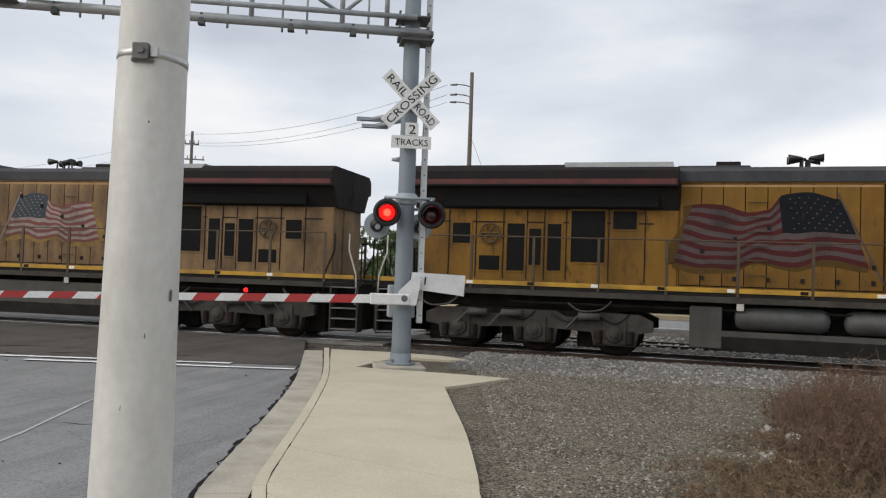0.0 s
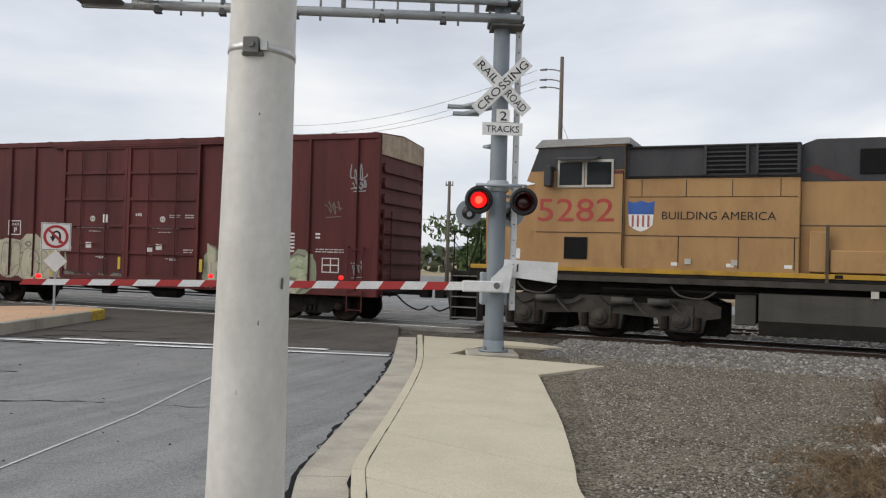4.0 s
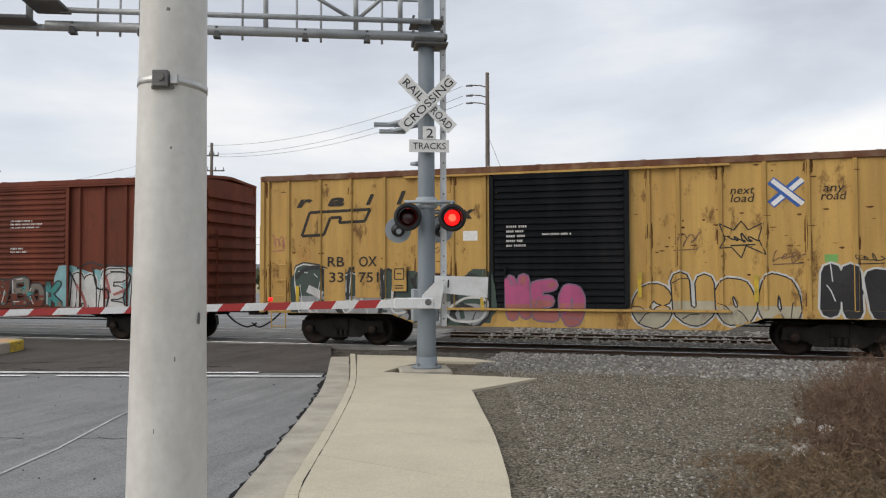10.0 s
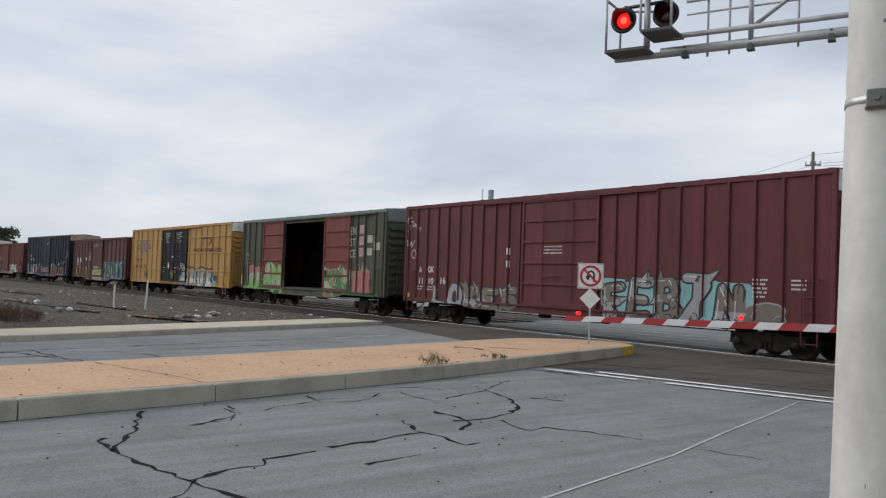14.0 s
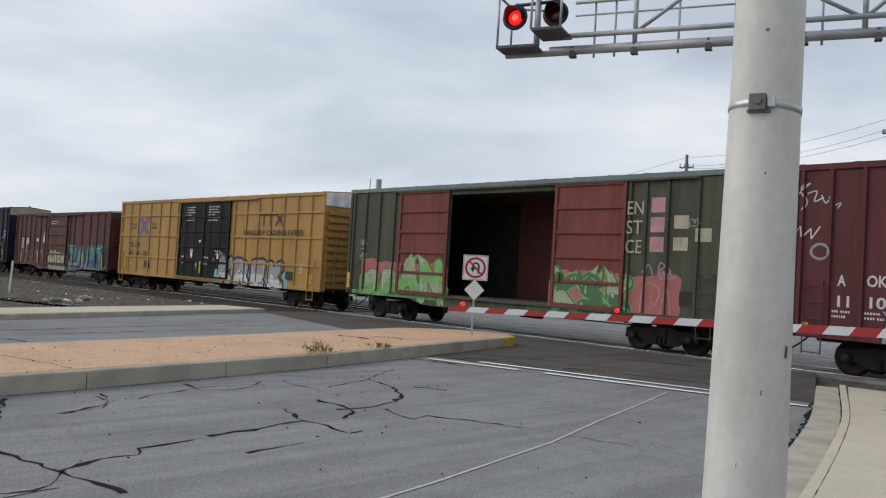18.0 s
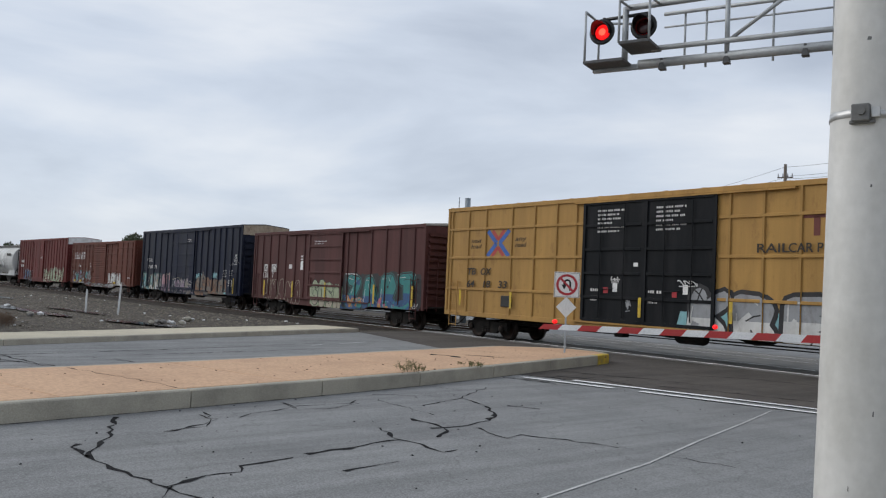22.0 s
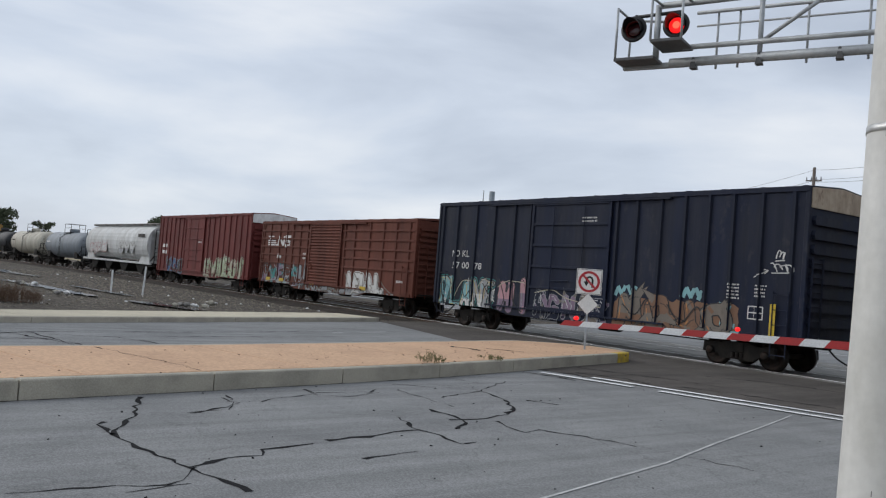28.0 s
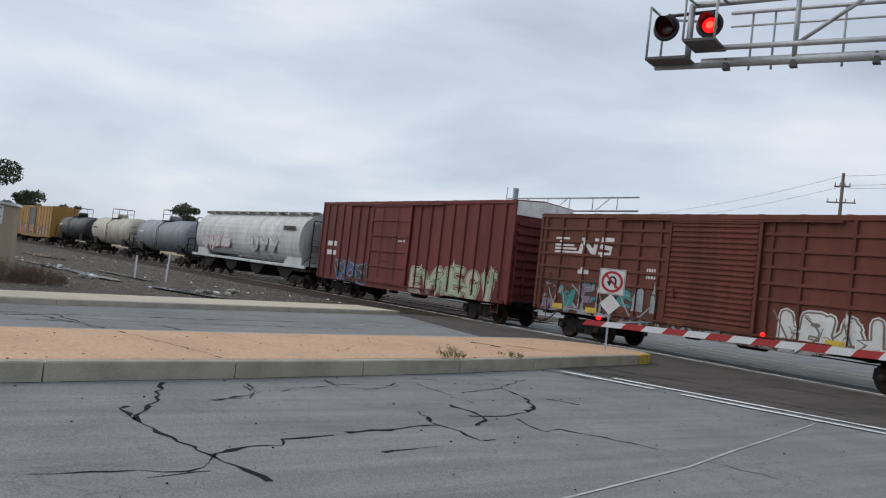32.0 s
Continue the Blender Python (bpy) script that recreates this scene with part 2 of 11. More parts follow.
M_DIRT = gravel_material("dirt", (0.132, 0.114, 0.093), (0.07, 0.061, 0.05), 14)
M_GRAVEL_BED = gravel_material("gravel_bed", (0.225, 0.198, 0.152), (0.12, 0.102, 0.076), 36)
M_BALLAST = gravel_material("ballast_bed", (0.125, 0.115, 0.1), (0.06, 0.054, 0.046), 16)
# dark ballast: oil and the train's shade together in one colour
M_OILY_SHADED = gravel_material("oily_ballast", (0.062, 0.05, 0.041), (0.034, 0.027, 0.022), 16)
M_STEEL_RAIL = material("rail_steel", (0.09, 0.06, 0.045), 0.6, metal=0.5, dirt=(0.12, 0.06, 0.035), amount=0.7, scale=2)
M_RAIL_TOP = material("polished_rail", (0.55, 0.55, 0.55), 0.28, metal=1.0, amount=0.3)
M_TIE = material("tie_wood", (0.10, 0.08, 0.065), 0.95, amount=0.6, scale=4)
M_PANEL = material("crossing_panel", (0.23, 0.22, 0.2), 0.9, dirt=(0.1, 0.1, 0.095), amount=0.9, scale=1.2)
M_GALV = material("galvanised", (0.36, 0.40, 0.43), 0.55, metal=0.25, dirt=(0.27, 0.30, 0.325), amount=0.7, scale=2.2, streak=4, bump=0.04, grit=(0.95, 1.05))
M_MAST = material("mast_grey", (0.19, 0.222, 0.248), 0.6, metal=0.2, dirt=(0.29, 0.325, 0.35), amount=0.7, scale=1.6, streak=3, bump=0.04, grit=(0.95, 1.05))
M_GANTRY = material("gantry_metal", (0.40, 0.42, 0.43), 0.5, metal=0.35, dirt=(0.2, 0.2, 0.2), amount=0.6, scale=3, grit=(0.95, 1.05))
M_GANTRY_DARK = material("gantry_grating", (0.12, 0.12, 0.12), 0.7, metal=0.2, amount=0.6)
M_POLE = material("spun_pole", (0.64, 0.63, 0.605), 0.5, metal=0.05, dirt=(0.43, 0.42, 0.385), amount=0.8, scale=4.5, streak=2.2, bump=0.02, fine=45, grit=(0.95, 1.04), worn=(0.1, 0.25, (0.42, 0.41, 0.38)), spec=0.3)
M_BAND = material("steel_band", (0.5, 0.5, 0.49), 0.4, metal=0.6, amount=0.4)
M_CLAMP = material("clamp_iron", (0.17, 0.17, 0.165), 0.6, metal=0.5, amount=0.7)
M_SIGN_WHITE = material("sign_white", (0.78, 0.78, 0.76), 0.5, dirt=(0.6, 0.6, 0.58), amount=0.35, scale=6, bump=0)
M_SIGN_BLACK = material("sign_black", (0.015, 0.015, 0.015), 0.6, amount=0.2, bump=0)
M_SIGN_RED = material("sign_red", (0.45, 0.035, 0.045), 0.5, amount=0.3, bump=0)
M_BLACK = material("lamp_black", (0.012, 0.012, 0.013), 0.45, dirt=(0.03, 0.03, 0.03), amount=0.6, bump=0.02)
M_LENS_DARK = material("dark_red_lens", (0.05, 0.008, 0.01), 0.2, amount=0.3, bump=0, spec=0.6)
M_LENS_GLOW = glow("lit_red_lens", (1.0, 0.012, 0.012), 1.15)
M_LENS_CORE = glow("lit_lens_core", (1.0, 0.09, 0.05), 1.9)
M_GATE_RED = material("gate_red", (0.43, 0.035, 0.035), 0.55, dirt=(0.3, 0.05, 0.045), amount=0.5, bump=0)
M_GATE_WHITE = material("gate_white", (0.74, 0.74, 0.73), 0.55, dirt=(0.5, 0.5, 0.5), amount=0.5, bump=0)
M_WHITE_PAINT = material("white_metal", (0.70, 0.71, 0.71), 0.6, dirt=(0.42, 0.42, 0.42), amount=0.5, scale=4, bump=0.03, grit=(0.95, 1.05))
M_WOODPOLE = material("weathered_pole", (0.15, 0.125, 0.105), 0.9, amount=0.6, scale=3, streak=6)
M_WIRE = material("wire", (0.16, 0.16, 0.17), 0.7, amount=0.1, bump=0)
M_BEIGE = material("beige_stucco", (0.43, 0.35, 0.26), 0.95, dirt=(0.33, 0.265, 0.195), amount=0.6, scale=1.0, bump=0.3, fine=30)
M_TWIG = material("dry_twig", (0.14, 0.09, 0.062), 0.95, dirt=(0.2, 0.14, 0.1), amount=0.9, scale=5, bump=0)
M_WEED = material("weed_green", (0.13, 0.13, 0.05), 0.9, dirt=(0.28, 0.22, 0.12), amount=0.8, scale=9, bump=0)
M_STONE = material("crushed_stone", (0.225, 0.215, 0.2), 0.9, dirt=(0.1, 0.094, 0.085), amount=0.9, scale=9, bump=0.3)
M_STONE_BROWN = material("brown_gravel", (0.24, 0.215, 0.175), 0.9, dirt=(0.115, 0.094, 0.068), amount=0.9, scale=9, bump=0.3)
M_STONE_PALE = material("pale_stone", (0.385, 0.37, 0.335), 0.9, amount=0.6, scale=9, bump=0.3)
# leaf colour lightened to carry the haze over the far trees
M_LEAF = material("leaf_dark", (0.075, 0.092, 0.058), 0.85, dirt=(0.12, 0.135, 0.085), amount=0.9, scale=0.8, bump=0)
M_LEAF_LIGHT = material("leaf_light", (0.085, 0.13, 0.045), 0.8, dirt=(0.05, 0.08, 0.03), amount=0.9, scale=2, bump=0)
M_BARK = material("bark", (0.09, 0.07, 0.055), 0.95, amount=0.6, scale=5)
M_FENCE = material("far_fence", (0.36, 0.29, 0.2), 0.9, amount=0.6, scale=1)
M_FIELD = material("dry_grass_field", (0.34, 0.28, 0.17), 0.95, dirt=(0.2, 0.17, 0.1), amount=0.8, scale=0.2)
M_WATER = material("puddle", (0.035, 0.035, 0.035), 0.12, amount=0.3, bump=0, spec=0.6)

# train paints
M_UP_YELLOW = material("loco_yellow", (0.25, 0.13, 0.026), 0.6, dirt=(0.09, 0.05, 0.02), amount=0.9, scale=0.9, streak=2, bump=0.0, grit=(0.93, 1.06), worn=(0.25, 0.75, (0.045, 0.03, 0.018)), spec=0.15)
M_SILL_YELLOW = material("sill_yellow", (0.5, 0.285, 0.03), 0.6, dirt=(0.2, 0.11, 0.03), amount=0.9, scale=1.2, bump=0)
M_FRAME_GREY = material("truck_frame_grey", (0.072, 0.066, 0.058), 0.75, dirt=(0.035, 0.03, 0.026), amount=0.8, scale=2.5, spec=0.2)
M_UP_YELLOW_OLD = material("loco_yellow_sooty", (0.27, 0.17, 0.085), 0.65, dirt=(0.07, 0.046, 0.03), amount=1.0, scale=1.1, streak=2, bump=0.0, grit=(0.93, 1.06), worn=(0.22, 0.6, (0.055, 0.032, 0.02)), spec=0.2)
M_UP_TAN = material("faded_loco_yellow", (0.43, 0.26, 0.12), 0.6, dirt=(0.3, 0.17, 0.08), amount=0.8, scale=1.0, streak=2, bump=0.0, grit=(0.95, 1.05), worn=(0.1, 0.2, (0.16, 0.085, 0.04)), spec=0.2)
M_UP_GREY = material("loco_grey", (0.055, 0.057, 0.062), 0.6, dirt=(0.10, 0.10, 0.10), amount=0.6, scale=1.5, streak=3, bump=0.04)
M_UP_ROOF = material("pale_roof", (0.36, 0.36, 0.36), 0.7, dirt=(0.2, 0.2, 0.2), amount=0.6, scale=1.5)
M_UP_RED = material("loco_red", (0.13, 0.03, 0.028), 0.6, dirt=(0.05, 0.02, 0.02), amount=0.8, scale=1.5)
M_SOOT = material("soot_brown", (0.022, 0.02, 0.021), 0.85, dirt=(0.045, 0.03, 0.028), amount=0.6, scale=1, streak=2)
M_UNDER = material("underframe_black", (0.016, 0.015, 0.014), 0.8, dirt=(0.04, 0.034, 0.028), amount=0.7, scale=2.5)
M_TANK = material("fuel_tank", (0.078, 0.074, 0.068), 0.5, dirt=(0.105, 0.098, 0.085), amount=0.8, scale=0.9, streak=0.3, worn=(0.25, 0.3, (0.03, 0.028, 0.026)))
M_WHEEL = material("wheel_steel", (0.025, 0.022, 0.02), 0.55, metal=0.4, dirt=(0.06, 0.032, 0.02), amount=0.6, scale=4)
M_GLASS = material("dark_glass", (0.012, 0.015, 0.015), 0.1, amount=0.2, bump=0, spec=0.25)
M_GRILLE = material("black_grille", (0.012, 0.012, 0.012), 0.8, amount=0.4, fine=25)
M_HANDRAIL = material("grab_white", (0.55, 0.53, 0.48), 0.6, dirt=(0.25, 0.22, 0.18), amount=0.6)
M_RAILING = material("railing_dull", (0.085, 0.058, 0.032), 0.6, dirt=(0.04, 0.032, 0.025), amount=0.7)
M_RB_YELLOW = material("boxcar_yellow", (0.58, 0.365, 0.115), 0.65, dirt=(0.45, 0.26, 0.085), amount=0.8, scale=0.9, streak=4, bump=0.06, worn=(0.3, 0.75), spec=0.2)
M_TTX_YELLOW = material("boxcar_deep_yellow", (0.43, 0.25, 0.075), 0.6, dirt=(0.31, 0.175, 0.06), amount=0.6, scale=0.7, streak=4, bump=0.05, worn=(0.22, 0.25), spec=0.2)
M_BOX_BLACK = material("door_black", (0.0080, 0.0096, 0.0115), 0.6, dirt=(0.026, 0.026, 0.028), amount=0.7, scale=1.5, streak=4, worn=(0.25, 0.15, (0.035, 0.032, 0.03)))
M_MAROON = material("boxcar_maroon", (0.1107, 0.02624, 0.02624), 0.6, dirt=(0.0615, 0.01968, 0.01804), amount=0.8, scale=0.9, streak=4, bump=0.05, worn=(0.3, 0.35, (0.045, 0.016, 0.014)), spec=0.2)
M_MAROON2 = material("boxcar_wine", (0.136, 0.03825, 0.0425), 0.65, dirt=(0.085, 0.02975, 0.02975), amount=0.8, scale=0.9, streak=4, bump=0.05, worn=(0.28, 0.35, (0.06, 0.02, 0.02)), spec=0.2)
M_RUSTRED = material("boxcar_rust_red", (0.1722, 0.0451, 0.0246), 0.7, dirt=(0.1066, 0.0328, 0.0205), amount=0.8, scale=1.0, streak=4, bump=0.06, worn=(0.3, 0.45, (0.07, 0.026, 0.016)), spec=0.2)
M_RUST_TRIM = material("rusty_trim", (0.15, 0.065, 0.038), 0.85, dirt=(0.3, 0.2, 0.13), amount=0.8, scale=2.5, bump=0.15, worn=(0.3, 0.5, (0.06, 0.03, 0.02)), spec=0.15)
M_RUST_STAIN = material("rust_stain", (0.16, 0.075, 0.03), 0.9, dirt=(0.07, 0.032, 0.018), amount=0.9, scale=5, bump=0.1, spec=0.1)
M_CRIMSON = material("boxcar_crimson", (0.16, 0.036, 0.032), 0.65, dirt=(0.09, 0.026, 0.024), amount=0.8, scale=0.9, streak=4, bump=0.05, worn=(0.28, 0.35, (0.06, 0.02, 0.018)), spec=0.2)
M_INNER_GREY = material("grey_inner_wall", (0.19, 0.185, 0.175), 0.9, dirt=(0.1, 0.09, 0.08), amount=0.9, scale=1.4, streak=3, worn=(0.4, 0.6, (0.06, 0.045, 0.035)))
M_BROWN = material("boxcar_brown", (0.105, 0.042, 0.039), 0.7, dirt=(0.068, 0.031, 0.028), amount=0.8, scale=0.9, streak=4, bump=0.06, worn=(0.28, 0.35, (0.075, 0.035, 0.03)), spec=0.2)
M_NSBROWN = material("boxcar_red_brown", (0.1443, 0.0468, 0.0312), 0.7, dirt=(0.0936, 0.03276, 0.0234), amount=0.8, scale=0.9, streak=4, bump=0.06, worn=(0.3, 0.4, (0.08, 0.03, 0.02)), spec=0.2)
M_OLIVE = material("boxcar_olive", (0.0945, 0.099, 0.0675), 0.7, dirt=(0.054, 0.0585, 0.045), amount=0.8, scale=0.9, streak=4, bump=0.06, worn=(0.35, 0.45, (0.045, 0.04, 0.03)), spec=0.2)
M_GREENROOF = material("grey_green_roof", (0.16, 0.20, 0.19), 0.7, amount=0.5, scale=1.2)
M_DOOR_RED = material("door_red", (0.204, 0.0595, 0.051), 0.7, dirt=(0.1275, 0.0425, 0.034), amount=0.8, scale=1.2, streak=3, worn=(0.35, 0.4, (0.1, 0.04, 0.03)), spec=0.2)
M_NAVY = material("boxcar_navy", (0.0156, 0.0206, 0.0413), 0.6, dirt=(0.035, 0.0364, 0.042), amount=0.8, scale=0.8, streak=4, bump=0.05, worn=(0.3, 0.3, (0.06, 0.06, 0.065)), spec=0.2)
M_INNER = material("boxcar_lining", (0.10, 0.09, 0.08), 0.9, dirt=(0.05, 0.045, 0.04), amount=0.9, scale=1.2)
M_INNER_RED = material("inside_red_wall", (0.11, 0.04, 0.034), 0.9, amount=0.6, scale=1.2)
M_END_WHITE = material("end_cap_white", (0.78, 0.78, 0.77), 0.7, dirt=(0.4, 0.39, 0.37), amount=0.6, scale=2, worn=(0.3, 0.5, (0.3, 0.26, 0.22)))
M_END_TAN = material("end_cap_tan", (0.42, 0.34, 0.25), 0.8, dirt=RUST, amount=0.6, scale=2, worn=(0.35, 0.6))
M_ROOF_GALV = material("galvanised_roof", (0.40, 0.40, 0.39), 0.6, dirt=(0.28, 0.2, 0.14), amount=0.6, scale=1.2)
M_HOPPER = material("hopper_white", (0.56, 0.57, 0.56), 0.65, dirt=(0.36, 0.35, 0.33), amount=0.7, scale=0.8, streak=4, worn=(0.3, 0.4, (0.25, 0.22, 0.18)))
M_TANK_GREY = material("tank_grey", (0.20, 0.225, 0.25), 0.6, dirt=(0.12, 0.13, 0.14), amount=0.7, scale=0.9, streak=4)
M_TANK_CREAM = material("tank_cream", (0.50, 0.47, 0.39), 0.65, dirt=(0.28, 0.25, 0.2), amount=0.7, scale=0.9, streak=4, worn=(0.4, 0.6, (0.18, 0.13, 0.08)))
M_TANK_BLACK = material("tank_black", (0.03, 0.03, 0.034), 0.6, amount=0.6, scale=0.9)
M_STENCIL = material("stencil_white", (0.66, 0.65, 0.63), 0.7, dirt=(0.4, 0.35, 0.33), amount=0.6, scale=8, bump=0)
M_STENCIL_BLACK = material("stencil_black", (0.03, 0.025, 0.02), 0.7, amount=0.4, scale=6, bump=0)
M_BLUE = material("paint_blue", (0.04, 0.12, 0.40), 0.6, amount=0.4, bump=0)
M_DARK_RED = material("mark_dark_red", (0.14, 0.035, 0.025), 0.6, amount=0.4, bump=0)
M_TREAD = material("step_tread", (0.2, 0.2, 0.19), 0.6, metal=0.3, dirt=(0.08, 0.075, 0.07), amount=0.8, scale=4)
M_RED = material("paint_red", (0.42, 0.06, 0.05), 0.6, amount=0.4, bump=0)
M_FLAG_RED = material("flag_red", (0.2, 0.058, 0.05), 0.7, dirt=(0.08, 0.04, 0.032), amount=0.8, scale=2, bump=0, worn=(0.4, 0.6, (0.08, 0.05, 0.03)))
M_FLAG_WHITE = material("flag_white", (0.31, 0.25, 0.225), 0.7, dirt=(0.17, 0.135, 0.12), amount=0.8, scale=2, bump=0, worn=(0.4, 0.6, (0.08, 0.05, 0.03)))
M_FLAG_GOLD = material("flag_gold", (0.26, 0.16, 0.04), 0.7, dirt=(0.12, 0.08, 0.03), amount=0.8, scale=2, bump=0)
M_FLAG_BLUE = material("flag_blue", (0.03, 0.045, 0.06), 0.7, dirt=(0.025, 0.03, 0.035), amount=0.7, scale=2, bump=0)
SPRAY = {}


def spray(name, col):
    if name not in SPRAY:
        SPRAY[name] = material("spray_" + name, col, 0.6, dirt=[c * 0.6 + 0.03 for c in col], amount=0.75, scale=2.5, bump=0, worn=(0.2, 0.3, (0.07, 0.04, 0.03)))
    return SPRAY[name]


S_WHITE = spray("white", (0.62, 0.62, 0.6))
S_BLACK = spray("black", (0.02, 0.02, 0.022))
S_SILVER = spray("silver", (0.31, 0.32, 0.33))
S_GREEN = spray("green", (0.19, 0.42, 0.115))
S_DKGREEN = spray("dark_green", (0.06, 0.17, 0.06))
S_TEAL = spray("teal", (0.03, 0.22, 0.21))
S_BLUE = spray("blue", (0.025, 0.09, 0.22))
S_CYAN = spray("cyan", (0.22, 0.44, 0.47))
S_PINK = spray("pink", (0.48, 0.09, 0.22))
S_DULLPINK = spray("dull_pink", (0.47, 0.25, 0.28))
S_SALMON = spray("salmon", (0.42, 0.13, 0.12))
S_ORANGE = spray("orange", (0.5, 0.22, 0.06))
S_CREAM = spray("cream", (0.46, 0.42, 0.31))
S_PALEGREEN = spray("pale_green", (0.36, 0.42, 0.27))
S_PURPLE = spray("purple", (0.22, 0.15, 0.22))
S_GREYBROWN = spray("grey_brown", (0.17, 0.145, 0.12))
S_YELLOW = spray("yellow", (0.6, 0.42, 0.06))
S_BROWN = spray("brown", (0.2, 0.105, 0.06))
S_DEEPTEAL = spray("deep_teal", (0.02, 0.13, 0.12))
S_DEEPGREEN = spray("deep_green", (0.045, 0.075, 0.062))
S_FADEGREEN = spray("faded_green", (0.27, 0.3, 0.2))
M_STRAW = material("straw_weed", (0.2, 0.14, 0.085), 0.95, dirt=(0.12, 0.085, 0.055), amount=0.9, scale=6, bump=0)

M_FLAG_SOOT = [material("sooty_flag_red", (0.085, 0.022, 0.022), 0.7, dirt=(0.035, 0.02, 0.018), amount=0.8, scale=1.5, bump=0, spec=0.1),
               material("sooty_flag_white", (0.105, 0.08, 0.078), 0.7, dirt=(0.035, 0.03, 0.028), amount=0.8, scale=1.5, bump=0, spec=0.1),
               material("sooty_flag_blue", (0.012, 0.014, 0.018), 0.7, amount=0.5, bump=0, spec=0.1),
               material("sooty_flag_gold", (0.1, 0.06, 0.02), 0.7, amount=0.5, bump=0, spec=0.1)]
M_RESERVOIR = material("dull_reservoir", (0.10, 0.10, 0.098), 0.6, dirt=(0.05, 0.048, 0.045), amount=0.8, scale=1.5, metal=0.2)
for m_ in (M_UNDER, M_SOOT, M_GRILLE, M_BOX_BLACK, M_TANK, M_WHEEL, M_UP_GREY, M_NAVY, M_FRAME_GREY, M_INNER, M_INNER_RED, M_TWIG, M_LEAF):
    m_.node_tree.nodes["Principled BSDF"].inputs["Specular IOR Level"].default_value = 0.12

# ---- mesh helpers ----


def thing(name, label, category, group="", kind="", at=(0, 0, 0)):
    ob = new(name)
    ob.empty_display_size = 0.2
    ob.location = at
    return tagged(ob, label, category, group, kind)


def part(name, bm, mat, parent=None, label="", smooth=False):
    """Links a bmesh as one mesh object, under a thing or a part."""
    me = bpy.data.meshes.new(name)
    bm.normal_update()
    bm.to_mesh(me)
    bm.free()
    for m in mat if isinstance(mat, (list, tuple)) else [mat]:
        me.materials.append(m)
    if smooth:
        for p in me.polygons:
            p.use_smooth = True
    ob = new(name, me)
    if parent is not None:
        ob.parent = parent
    return tagged(ob, label) if label else ob


def again(ob, parent, m=None):
    """Another part on the same mesh."""
    o = new(ob.name.split(".")[0], ob.data)
    o.parent = parent
    if m is not None:
        o.matrix_basis = m
    return o


def quad(bm, pts, idx=0):
    f = bm.faces.new([bm.verts.new(p) for p in pts])
    f.material_index = idx
    return f


def box(bm, x0, x1, y0, y1, z0, z1, idx=0):
    v = [bm.verts.new((x, y, z)) for z in (z0, z1) for x, y in ((x0, y0), (x1, y0), (x1, y1), (x0, y1))]
    for f in ((3, 2, 1, 0), (4, 5, 6, 7), (0, 1, 5, 4), (1, 2, 6, 5), (2, 3, 7, 6), (3, 0, 4, 7)):
        bm.faces.new([v[i] for i in f]).material_index = idx
    return bm


def B(*a):
    """A box in a new bmesh, with its edges slightly broken."""
    bm = box(bmesh.new(), *a)
    s = min(abs(a[1] - a[0]), abs(a[3] - a[2]), abs(a[5] - a[4]))
    bmesh.ops.bevel(bm, geom=bm.edges[:], offset=min(0.02, s * 0.15), segments=1, affect="EDGES")
    return bm


def tube(bm, p0, p1, r0, r1=None, n=10, idx=0):
    p0, p1 = Vector(p0), Vector(p1)
    r1 = r0 if r1 is None else r1
    q = (p1 - p0).to_track_quat("Z", "Y")
    rings = []
    for p, r in ((p0, r0), (p1, r1)):
        rings.append([bm.verts.new(p + q @ Vector((r * math.cos(a), r * math.sin(a), 0))) for a in (2 * math.pi * k / n for k in range(n))])
    for k in range(n):
        f = bm.faces.new((rings[0][k], rings[0][(k + 1) % n], rings[1][(k + 1) % n], rings[1][k]))
        f.smooth = n > 6
        f.material_index = idx
    bm.faces.new(rings[0][::-1]).material_index = idx
    bm.faces.new(rings[1]).material_index = idx
    return bm


def pipe(bm, pts, r, n=6, idx=0):
    """A bent round bar through points, in one piece."""
    pts = [Vector(p) for p in pts]
    rings = []
    for i, p in enumerate(pts):
        d = pts[min(i + 1, len(pts) - 1)] - pts[max(i - 1, 0)]
        q = d.to_track_quat("Z", "Y")
        rings.append([bm.verts.new(p + q @ Vector((r * math.cos(a), r * math.sin(a), 0))) for a in (2 * math.pi * k / n for k in range(n))])
    for a, b in zip(rings, rings[1:]):
        for k in range(n):
            bm.faces.new((a[k], a[(k + 1) % n], b[(k + 1) % n], b[k])).smooth = True
    bm.faces.new(rings[0][::-1])
    bm.faces.new(rings[-1])
    bmesh.ops.recalc_face_normals(bm, faces=bm.faces[:])
    return bm


def T(*a, **k):
    return tube(bmesh.new(), *a, **k)


def lathe(bm, prof, axis="z", at=(0, 0, 0), n=20, idx=0):
    """A turned shape: prof is a list of (radius, height along the axis)."""
    rings = []
    for r, h in prof:
        ring = []
        for k in range(n):
            a = 2 * math.pi * k / n
            c, s = r * math.cos(a), r * math.sin(a)
            p = {"z": (c, s, h), "y": (c, h, s), "x": (h, c, s)}[axis]
            ring.append(bm.verts.new((p[0] + at[0], p[1] + at[1], p[2] + at[2])))
        rings.append(ring)
    for a, b in zip(rings, rings[1:]):
        for k in range(n):
            f = bm.faces.new((a[k], a[(k + 1) % n], b[(k + 1) % n], b[k]))
            f.smooth = True
            f.material_index = idx
    for ring in (rings[0], rings[-1]):
        if (ring[0].co - ring[n // 2].co).length > 1e-4:
            bm.faces.new(ring).material_index = idx
    bmesh.ops.recalc_face_normals(bm, faces=bm.faces[:])
    return bm


